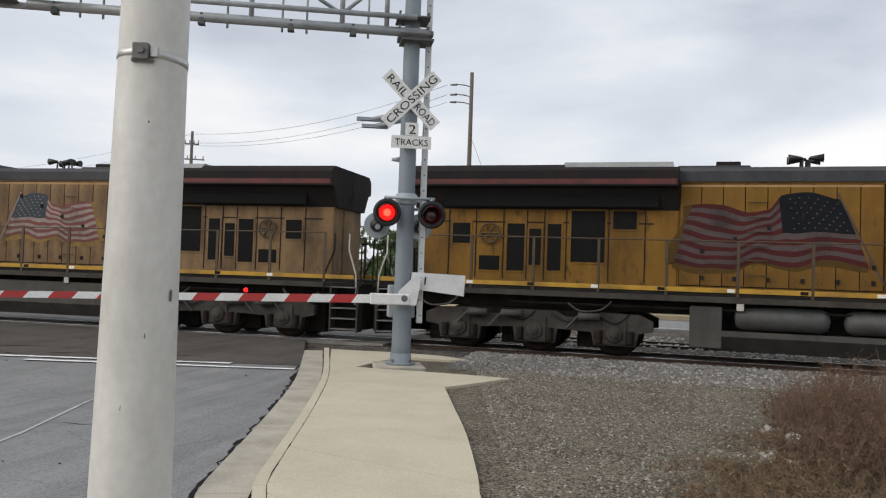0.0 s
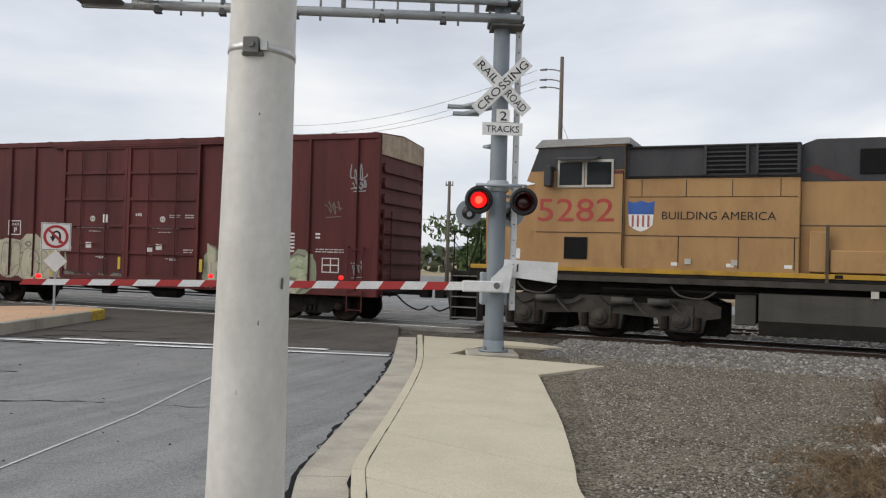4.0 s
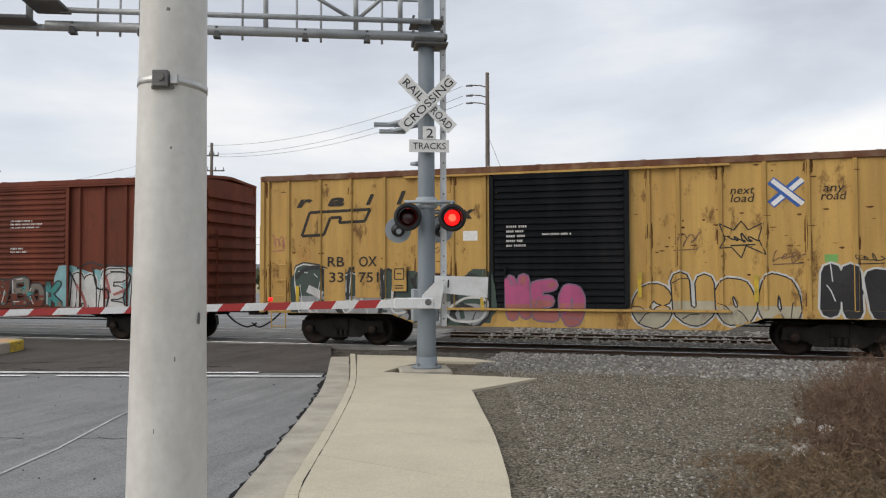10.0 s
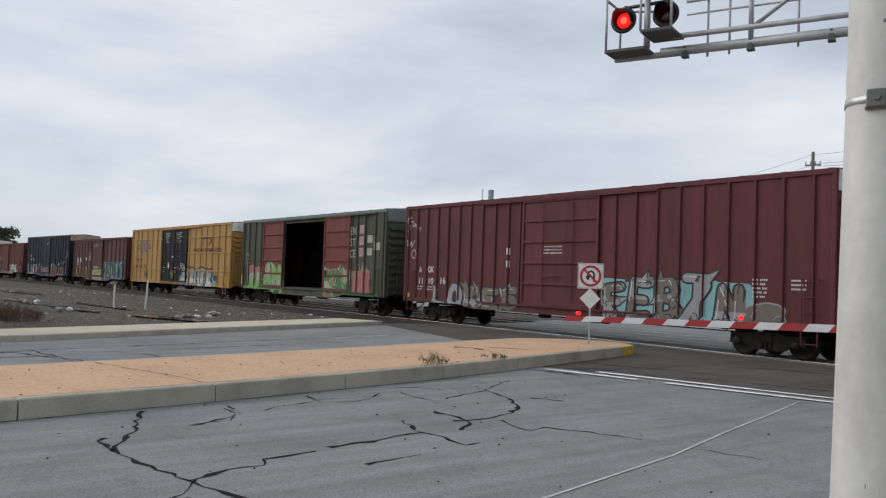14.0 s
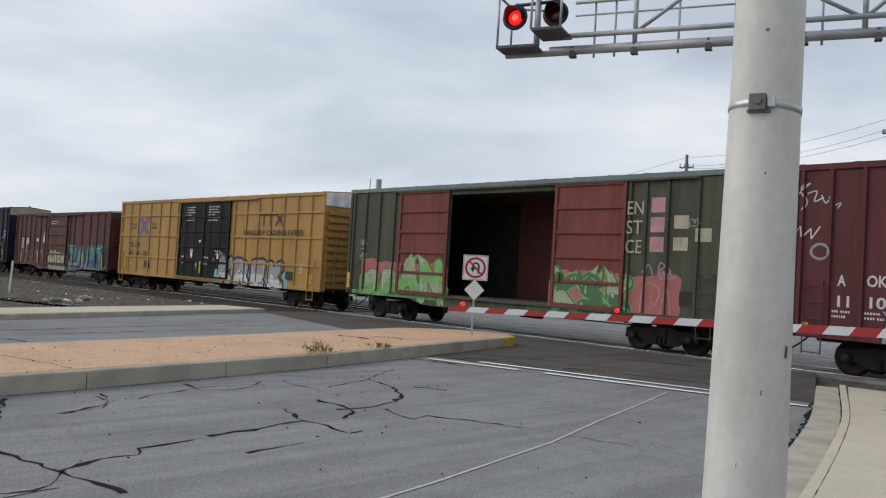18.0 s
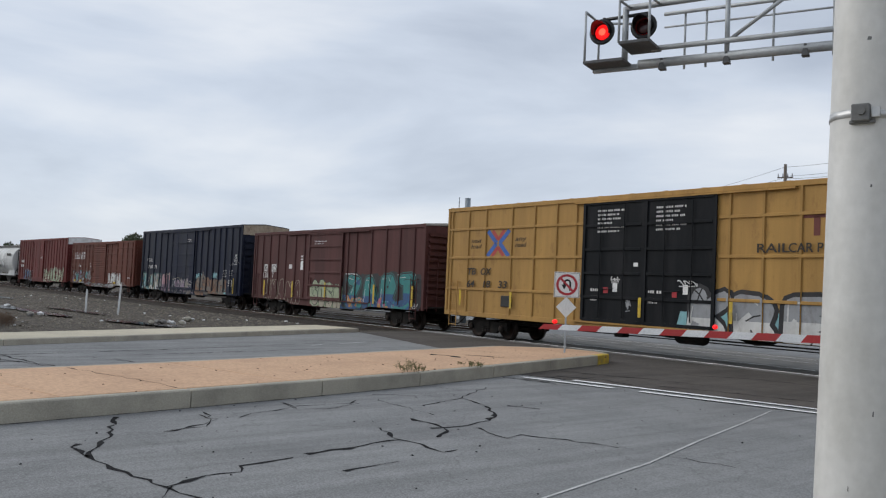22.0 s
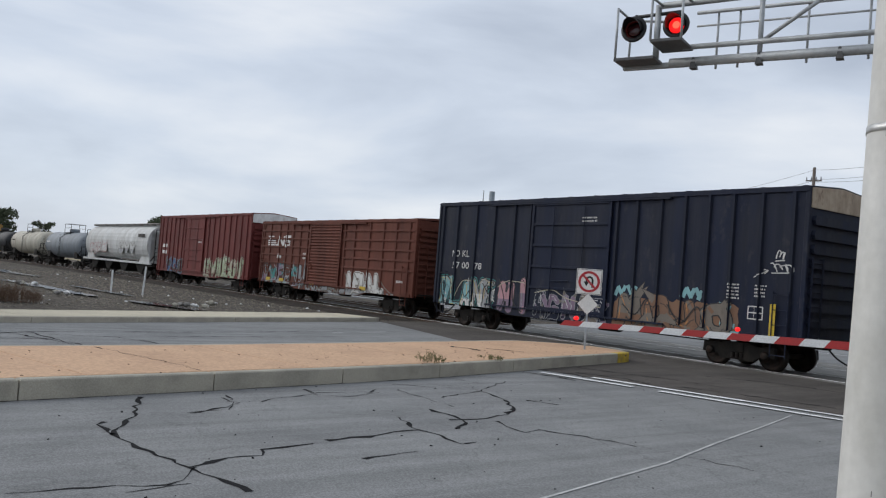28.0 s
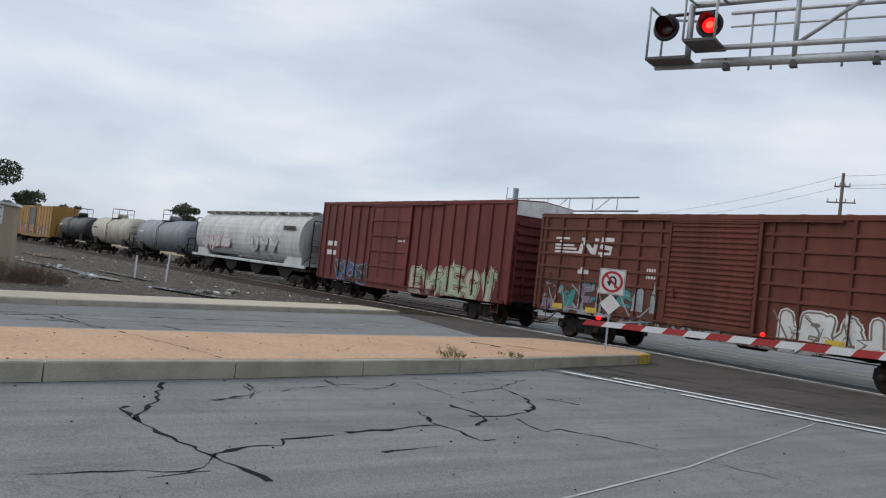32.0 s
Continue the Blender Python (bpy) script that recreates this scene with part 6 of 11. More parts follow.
# ---- signs and small things on the median and beyond ----
def uturn_sign():
    s = thing("no_turn_sign", "white square sign with red ring and black curved arrow", "traffic sign")
    s.matrix_basis = Matrix.Translation((-15.55, 16.72, 0)) @ pose(0, 0, 0, 0, 0, 38)
    part("post", B(-0.025, 0.025, 0.02, 0.06, 0.15, 2.4), M_GALV, s)
    bd = part("sign_board", B(-0.34, 0.34, -0.006, 0.006, 1.72, 2.4), M_SIGN_WHITE, s)
    bm = bmesh.new()
    for x0, x1, z0, z1 in ((-0.325, 0.325, 2.375, 2.385), (-0.325, 0.325, 1.735, 1.745), (-0.325, -0.315, 1.735, 2.385), (0.315, 0.325, 1.735, 2.385)):
        box(bm, x0, x1, -0.0085, -0.006, z0, z1)
    part("border", bm, M_SIGN_BLACK, bd)
    bm = bmesh.new()
    n = 36
    c = (0, 2.06)
    for k in range(n):
        a0, a1 = 2 * math.pi * k / n, 2 * math.pi * (k + 1) / n
        quad(bm, [(c[0] + r * math.cos(a), -0.012, c[1] + r * math.sin(a)) for a, r in ((a0, 0.22), (a1, 0.22), (a1, 0.285), (a0, 0.285))])
    pts = stroke([(c[0] - 0.17, c[1] + 0.17), (c[0] + 0.17, c[1] - 0.17)], 0.055)
    bm.faces.new([bm.verts.new((x, -0.0125, z)) for x, z in pts])
    part("red_ring", bm, M_SIGN_RED, bd)
    bm = bmesh.new()
    arc = [(0.09, 1.9), (0.09, 2.08)] + [(0.01 + 0.08 * math.cos(a), 2.1 + 0.09 * math.sin(a)) for a in (0.2, 0.8, 1.57, 2.3, 2.95)] + [(-0.07, 2.05)]
    bm.faces.new([bm.verts.new((x, -0.009, z)) for x, z in stroke(arc, 0.05)])
    bm.faces.new([bm.verts.new((x, -0.0092, z)) for x, z in ((-0.14, 2.06), (0.0, 2.06), (-0.07, 1.93))])
    part("arrow", bm, M_SIGN_BLACK, bd)
    part("diamond_plate", PR([(0, 1.18), (0.27, 1.46), (0, 1.74), (-0.27, 1.46)], "y", 0.0, 0.012), M_SIGN_WHITE, s, "plain white diamond plate")


uturn_sign()


def lot_box():
    b = thing("utility_enclosure", "beige stucco utility enclosure with a white notice", "enclosure")
    b.matrix_basis = Matrix.Translation((-33.6, 4.55, 0)) @ pose(0, 0, 0, 0, 0, 74)
    part("body", B(-1.0, 0.76, -0.3, 1.3, -0.2, 2.58), M_BEIGE, b)
    part("roof_slab", PR([(-1.1, 2.62), (-1.0, 2.7), (0.8, 2.58), (0.84, 2.48)], "y", -0.38, 1.38), M_WHITE_PAINT, b)
    nt = part("notice", B(-0.15, 0.42, -0.315, -0.302, 1.82, 2.45), M_SIGN_WHITE, b)
    bm = bmesh.new()
    for k in range(6):
        box(bm, -0.1, 0.36 - 0.05 * (k % 3), -0.32, -0.316, 2.36 - k * 0.1, 2.4 - k * 0.1)
    tagged(part("notice_lines", bm, M_SIGN_BLACK, nt), kind="stuff")


lot_box()
for x, y, hgt, lean in ((-41.2, 13.5, 1.3, 3), (-43.2, 12.6, 1.0, 0)):
    o = tagged(part("marker_post", B(-0.04, 0.04, -0.03, 0.03, -0.1, hgt), M_WHITE_PAINT), "thin white marker post in the dirt lot", "post", "marker posts")
    o.matrix_basis = Matrix.Translation((x, y, 0)) @ pose(0, 0, 0, 0, lean, 40)


def rubble(x, y, n, r, seed):
    rnd = random.Random(seed)
    t = thing("debris", "heap of broken white concrete and rubbish", "debris", at=(x, y, 0))
    for k in range(n):
        bm = bmesh.new()
        bmesh.ops.create_icosphere(bm, subdivisions=1, radius=rnd.uniform(0.07, 0.2))
        for v in bm.verts:
            v.co *= rnd.uniform(0.7, 1.25)
            v.co.z *= 0.6
        bm.transform(Matrix.Translation((rnd.uniform(-r, r), rnd.uniform(-r, r), 0.05)))
        part("chunk", bm, M_END_WHITE if k % 3 == 0 else (M_ISLAND_CURB if k % 3 == 1 else M_STONE), t)


rubble(-32.2, 12.3, 9, 0.7, 3)
rubble(-34.5, 14.6, 5, 0.6, 4)
rubble(-45, 9.5, 4, 0.8, 5)
rubble(-37, 9.0, 3, 0.5, 6)
def puddle(pts, w, seed):
    """A long shallow pool along a rut."""
    rnd = random.Random(seed)
    line = spline([(x, y, 0) for x, y in pts], 0.6)
    bm = bmesh.new()
    prev = None
    for k, p in enumerate(line):
        f = math.sin(math.pi * (k + 0.3) / (len(line) + 0.3)) ** 0.5
        a, b = w * f * rnd.uniform(0.4, 1.3), w * f * rnd.uniform(0.4, 1.3)
        cur = [bm.verts.new((p.x, p.y - a, -0.012)), bm.verts.new((p.x, p.y + b, -0.012))]
        if prev:
            bm.faces.new((prev[0], cur[0], cur[1], prev[1]))
        prev = cur
    tagged(part("puddle", bm, M_WATER), "dark shallow pool in a rut of the dirt lot", "puddle", "puddles", "structure")


puddle([(-50.3, 8.1), (-48.6, 9.2), (-41.4, 9.7), (-36.7, 10.0)], 0.55, 1)
puddle([(-34.8, 10.8), (-33.0, 11.3), (-30.3, 12.1)], 0.55, 2)
puddle([(-70.0, 12.6), (-64.0, 12.0), (-58.0, 12.6)], 0.6, 3)
puddle([(-47.0, 11.6), (-43.0, 11.9), (-38.5, 12.2)], 0.3, 4)
puddle([(-60.0, 7.0), (-54.0, 7.5), (-50.0, 7.2)], 0.35, 5)


# roadside litter by the bush
def litter():
    t = thing("litter", "crumpled pale plastic and paper in the weeds", "litter", at=(1.72, 10.2, 0.04))
    rnd = random.Random(3)
    for x, y, r, m in ((0.0, 0.1, 0.11, M_STONE_PALE), (0.16, -0.25, 0.09, M_END_WHITE), (0.05, -0.9, 0.12, M_STONE), (-0.25, -1.5, 0.12, M_STONE_PALE), (-0.1, -1.75, 0.08, M_END_WHITE)):
        bm = bmesh.new()
        bmesh.ops.create_icosphere(bm, subdivisions=2, radius=r)
        for v in bm.verts:
            v.co *= rnd.uniform(0.55, 1.35)
            v.co.z *= 0.6
        bm.transform(Matrix.Translation((x, y, 0.05)))
        part("crumpled_paper", bm, m, t)


litter()


# ---- plants ----
def twig_bush(name, label, spots, count, height, mat, seed, spread=0.6, base=0.0):
    """Dry weeds: many thin bent stems with side twigs, in one mesh."""
    rnd = random.Random(seed)
    verts, faces = [], []

    def stem(p, q, w):
        d = (q - p)
        side = d.cross(Vector((rnd.uniform(-1, 1), rnd.uniform(-1, 1), 0.2))).normalized() * w
        o = len(verts)
        verts.extend([tuple(p - side), tuple(p + side), tuple(q + side * 0.3), tuple(q - side * 0.3)])
        faces.append((o, o + 1, o + 2, o + 3))

    for k in range(count):
        cx, cy, rad, hh = spots[k % len(spots)]
        a, d = rnd.uniform(0, 6.3), rad * rnd.random() ** 0.6
        p = Vector((cx + d * math.cos(a), cy + d * math.sin(a), -0.06))
        h = height * hh * rnd.uniform(0.45, 1.1) * (1 - 0.45 * d / rad)
        lean = Vector((rnd.uniform(-1, 1), rnd.uniform(-1, 1), 0)) * spread * h * 0.6
        m1 = p + lean * 0.35 + Vector((0, 0, h * 0.5))
        m2 = p + lean + Vector((0, 0, h))
        stem(p, m1, 0.005)
        stem(m1, m2, 0.004)
        for j in range(7):
            t = rnd.uniform(0.2, 1.0)
            b = p.lerp(m1, t * 2) if t < 0.5 else m1.lerp(m2, t * 2 - 1)
            e = b + Vector((rnd.uniform(-1, 1), rnd.uniform(-1, 1), rnd.uniform(0.1, 1.0))) * 0.16 * h
            stem(b, e, 0.0032)
            for i in range(2):
                f = b.lerp(e, rnd.uniform(0.4, 1)) 
                stem(f, f + Vector((rnd.uniform(-1, 1), rnd.uniform(-1, 1), rnd.uniform(-0.2, 1))) * 0.05, 0.004)
    me = bpy.data.meshes.new(name)
    me.from_pydata(verts, [], faces)
    me.materials.append(mat)
    ob = tagged(new(name, me), label, "bush", "", "stuff")
    ob.location.z = base
    return ob


twig_bush("dry_bush", "tangled dry brown weeds beside the gravel", [(1.95, 8.7, 0.6, 0.6), (2.35, 10.2, 0.7, 0.95), (2.75, 11.4, 0.9, 0.95), (2.5, 8.2, 0.8, 0.95), (3.7, 12.5, 1.3, 1.05)], 1700, 1.0, M_TWIG, 4)
twig_bush("dry_grass", "low straw-brown weeds at the gravel edge", [(1.2, 7.0, 0.8, 0.5), (1.7, 7.9, 0.8, 0.6), (2.2, 6.6, 0.9, 0.6), (1.0, 8.2, 0.7, 0.3), (2.0, 9.6, 1.0, 0.4)], 2300, 0.62, M_STRAW, 6)
twig_bush("dry_bush", "dry brown shrub at the foot of the enclosure", [(-31.6, 4.6, 1.2, 0.9), (-31.5, 5.9, 1.0, 0.7), (-31.8, 3.5, 0.9, 0.6), (-33.5, 1.0, 1.2, 0.9)], 1500, 1.0, M_TWIG, 5)
twig_bush("median_weed", "small green weed in a median joint", [(-12.75, 9.43, 0.3, 1.0)], 34, 0.26, M_WEED, 7, base=0.3)
twig_bush("median_weed", "small straw weed in a median joint", [(-13.25, 11.4, 0.3, 0.7)], 26, 0.2, M_WEED, 8, base=0.3)


def tree(x, y, H, crown_r, seed, mat, label, squash=0.7, leaves=3000, leaf=0.45, base=0.35):
    rnd = random.Random(seed)
    t = thing("tree", label, "tree", at=(x, y, 0))
    bm = bmesh.new()
    tube(bm, (0, 0, -0.1), (0.1, 0, H * base), H * 0.03, H * 0.022, 8)
    clumps = []
    for k in range(9):
        a = rnd.uniform(0, 6.3)
        d = crown_r * rnd.uniform(0.25, 0.85)
        z = H * rnd.uniform(base + 0.12, 0.92)
        c = Vector((d * math.cos(a), d * math.sin(a), z))
        tube(bm, (0.1, 0, H * rnd.uniform(base * 0.7, base)), c, H * 0.012, H * 0.004, 6)
        clumps.append((c, crown_r * rnd.uniform(0.28, 0.55)))
    part("trunk", bm, M_BARK, t)
    verts, faces = [], []
    for k in range(leaves):
        c, r = clumps[k % len(clumps)]
        u = Vector((rnd.gauss(0, 1), rnd.gauss(0, 1), rnd.gauss(0, 1))).normalized() * r * rnd.random() ** 0.4
        u.z *= squash
        p = c + u
        q = Euler((rnd.uniform(0, 6.3), rnd.uniform(0, 6.3), rnd.uniform(0, 6.3))).to_matrix()
        s = leaf * rnd.uniform(0.5, 1.2)
        o = len(verts)
        for e in ((-s, 0, 0), (0, -s * 0.45, 0), (s, 0, s * 0.2), (0, s * 0.45, 0)):
            verts.append(tuple(p + q @ Vector(e)))
        faces.append((o, o + 1, o + 2, o + 3))
    me = bpy.data.meshes.new("crown")
    me.from_pydata(verts, [], faces)
    me.materials.append(mat)
    c = new("crown", me)
    c.parent = t
    return t


tree(-30.2, -0.6, 8.2, 2.8, 1, M_LEAF_LIGHT, "light green street tree", 1.0, 4500, 0.2, 0.2)
tree(-185, 22.0, 15.0, 7.0, 2, M_LEAF, "dark spreading tree behind the far cars", 0.7, 8000, 0.42, 0.2)
tree(-193, 33, 9.8, 4.0, 3, M_LEAF, "dark small tree behind the far cars", 0.7, 3200, 0.34, 0.25)
tree(-192, 12.5, 14.0, 8.5, 4, M_LEAF, "dark wide tree behind the far cars", 0.7, 8000, 0.45, 0.12)
tree(-196, 17.0, 11.5, 7.5, 14, M_LEAF, "dark low tree behind the far cars", 0.7, 7000, 0.45, 0.1)
tree(-200, 8.5, 15.0, 8.0, 16, M_LEAF, "dark broad tree behind the far cars", 0.7, 7000, 0.45, 0.12)
tree(-141.9, 50.0, 8.8, 3.0, 5, M_LEAF, "dark tree behind the train", 0.55, 2400, 0.28)
tree(-150, 32.4, 6.7, 1.8, 15, M_LEAF, "small sparse tree behind the train", 0.6, 900, 0.24)
for k, (x, y, H, r) in enumerate(((5.5, 75, 4.6, 3.0), (1.0, 80, 3.2, 2.4), (10.5, 82, 3.4, 2.6), (-7.0, 76, 5.8, 4.4), (-12.5, 78, 6.2, 4.6), (-17.5, 80, 5.8, 4.4), (-23, 80, 5.4, 4.2), (18, 84, 4.0, 3.2))):
    tree(x, y, H, r, 20 + k, M_LEAF if k % 3 else M_LEAF_LIGHT, "dark green tree beyond the tracks", 0.7, 1500, 0.4, 0.18)


def far_house():
    h = thing("house", "small grey house with a low shingled roof beyond the tracks", "house", at=(-2.4, 84.0, 0))
    part("wall", B(-3.6, 3.6, -2.6, 2.6, -0.1, 3.0), material("grey_siding", (0.2, 0.215, 0.23), 0.8, amount=0.5, scale=1.5, streak=0.3), h)
    part("roof", PR([(-3.0, 2.95), (0, 4.0), (3.0, 2.95), (3.0, 3.1), (0, 4.15), (-3.0, 3.1)], "x", -4.0, 4.0), material("grey_shingle", (0.13, 0.135, 0.14), 0.9, amount=0.6, scale=2), h)
    for x in (-2.0, 1.2):
        w = part("window", B(x, x + 1.1, -2.66, -2.6, 1.2, 2.3), M_SIGN_WHITE, h)
        part("pane", B(x + 0.08, x + 1.02, -2.68, -2.66, 1.28, 2.22), M_GLASS, w)


far_house()


def hedge_far():
    rnd = random.Random(77)
    verts, faces = [], []
    for k in range(9000):
        x = rnd.uniform(-260, 260)
        top = 3.2 + 1.6 * noise.noise((x * 0.08, 0, 0)) + 1.0 * noise.noise((x * 0.31, 2, 0))
        y = 120 + rnd.uniform(-3, 3)
        z = top * rnd.random() ** 0.7
        s = rnd.uniform(0.4, 1.1)
        q = Euler((rnd.uniform(0, 6.3), rnd.uniform(0, 6.3), 0)).to_matrix()
        o = len(verts)
        for e in ((-s, 0, 0), (0, -s * 0.6, 0), (s, 0, 0.2), (0, s * 0.6, 0)):
            v = q @ Vector(e)
            verts.append((x + v.x, y + v.y, z + v.z))
        faces.append((o, o + 1, o + 2, o + 3))
    me = bpy.data.meshes.new("far_woods")
    me.from_pydata(verts, [], faces)
    me.materials.append(M_LEAF)
    tagged(new("far_woods", me), "dark line of distant woods", "woods", "", "stuff")


hedge_far()
# distance haze is put into the hills' pale blue-grey colour
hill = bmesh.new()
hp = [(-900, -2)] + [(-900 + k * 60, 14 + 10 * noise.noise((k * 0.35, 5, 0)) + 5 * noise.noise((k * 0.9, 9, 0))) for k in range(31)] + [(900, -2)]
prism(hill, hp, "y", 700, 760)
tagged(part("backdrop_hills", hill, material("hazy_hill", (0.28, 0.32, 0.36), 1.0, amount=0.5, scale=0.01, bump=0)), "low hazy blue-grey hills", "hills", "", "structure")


# ---- wires, poles, far cantilever, fence ----
def utility_pole(x, y, H, arms, label, lean=0.0):
    t = thing("utility_pole", label, "utility pole", "utility poles", at=(x, y, 0))
    t.rotation_euler = (0, radians(lean), 0)
    part("pole", T((0, 0, -0.3), (0, 0, H), 0.17, 0.11, 12), M_WOODPOLE, t)
    for z, w, ang in arms:
        c, s = math.cos(radians(ang)), math.sin(radians(ang))
        bm = bmesh.new()
        tube(bm, (-w * c, -w * s, z), (w * c, w * s, z), 0.055, n=6)
        a = part("crossarm", bm, M_WOODPOLE, t)
        for k in range(4):
            q = lerp(-0.9, 0.9, k / 3) * w
            part("insulator", T((q * c, q * s, z + 0.03), (q * c, q * s, z + 0.3), 0.05, 0.03, 6), M_WIRE, a)
    return t


up = utility_pole(-9.05, 48.9, 13.9, [], "weathered wooden utility pole with sagging wires")
for z in (13.25, 12.65, 12.2):
    br = part("bracket", pipe(bmesh.new(), spline([(0.05, 0, z - 0.25), (-0.4, 0.1, z - 0.08), (-0.95, 0.2, z)], 0.2), 0.035), M_WOODPOLE, up)
    part("insulator", T((-0.95, 0.2, z - 0.01), (-1.35, 0.28, z), 0.07, 0.05, 8), M_WIRE, br)
utility_pole(-33.2, 60, 12.4, [(11.4, 0.55, 20), (10.2, 1.0, 20)], "slender utility pole with two crossarms")
utility_pole(-20.0, 62, 7.9, [(7.6, 0.3, 0)], "thin grey pole beyond the tracks")


def wire(a, b, sag, label="thin sagging overhead wire"):
    bm = bmesh.new()
    n = 14
    pts = [Vector(a).lerp(Vector(b), k / n) - Vector((0, 0, 4 * sag * (k / n) * (1 - k / n))) for k in range(n + 1)]
    pipe(bm, pts, 0.013, 5)
    tagged(part("wire", bm, M_WIRE), label, "wire", "overhead wires")


for z0, z1 in ((13.25, 12.2), (12.65, 11.5), (12.2, 11.3)):
    wire((-10.6, 49.2, z0), (-33.2, 60, z1), 0.9)
for z0 in (12.2, 11.4):
    wire((-33.2, 60, z0), (-95, 88, z0 + 0.4), 1.6)
wire((-9.05, 48.9, 10.2), (-4.5, 44, 0.2), 0.0, "guy wire of the utility pole")
wire((-70, 45, 4.6), (60, 45, 4.7), 0.6)
wire((-70, 45, 4.2), (60, 45, 4.3), 0.6)
for k in range(14):
    o = tagged(part("fence_post", T((0, 0, -0.2), (0, 0, 1.6), 0.04, n=8), M_GALV), "thin metal fence post beyond the tracks", "post", "fence posts")
    o.location = (-4 + k * 2.6, 43.2, 0)
fb = thing("board_fence", "low weathered board fence beyond the tracks", "fence", at=(0, 43.4, 0))
for k in range(5):
    part("rail_board", B(-3, 30, 0, 0.04, -0.06 + k * 0.28, 0.17 + k * 0.28), M_FENCE, fb)


def far_cantilever():
    c = thing("far_cantilever", "grey cantilever signal on the other side of the tracks", "crossing signal", at=(-36.3, 31.0, 0))
    part("mast", T((0, 0, -0.1), (0, 0, 7.0), 0.19, 0.16, 16), M_MAST, c)
    part("top_tube", T((-0.6, 0, 6.42), (9.0, 0, 6.42), 0.04, n=10), M_GANTRY, c)
    part("lower_tube", T((-0.6, 0, 5.72), (9.0, 0, 5.76), 0.05, n=10), M_GANTRY, c)
    for k in range(6):
        part("upright", T((-0.6 + k * 1.65, 0, 5.72), (-0.6 + k * 1.65, 0, 6.42), 0.025, n=8), M_GANTRY, c)
    for k in range(3):
        part("brace", T((0.2 + k * 3.0, 0, 5.75), (1.3 + k * 3.0, 0, 6.48), 0.022, n=8), M_GANTRY, c)
    part("whip", T((-0.75, 0, 5.6), (-0.75, 0, 7.1), 0.03, n=8), M_GANTRY, c)


far_cantilever()

# ---- the train ----


def relief_of(L, ribs, depth, rw, doors=()):
    """The side's profile in steps: (x0, x1, y)."""
    cuts = []
    for r in ribs:
        cuts.append((r - rw / 2, r + rw / 2, SIDE - depth))
    for a, b, y in doors:
        cuts.append((a, b, y))
    cuts.sort()
    out, x = Relief(), 0.0
    for a, b, y in cuts:
        if a > x:
            out.append((x, a, SIDE))
        out.append((a, b, y))
        x = max(x, b)
    out.append((x, L, SIDE))
    return out


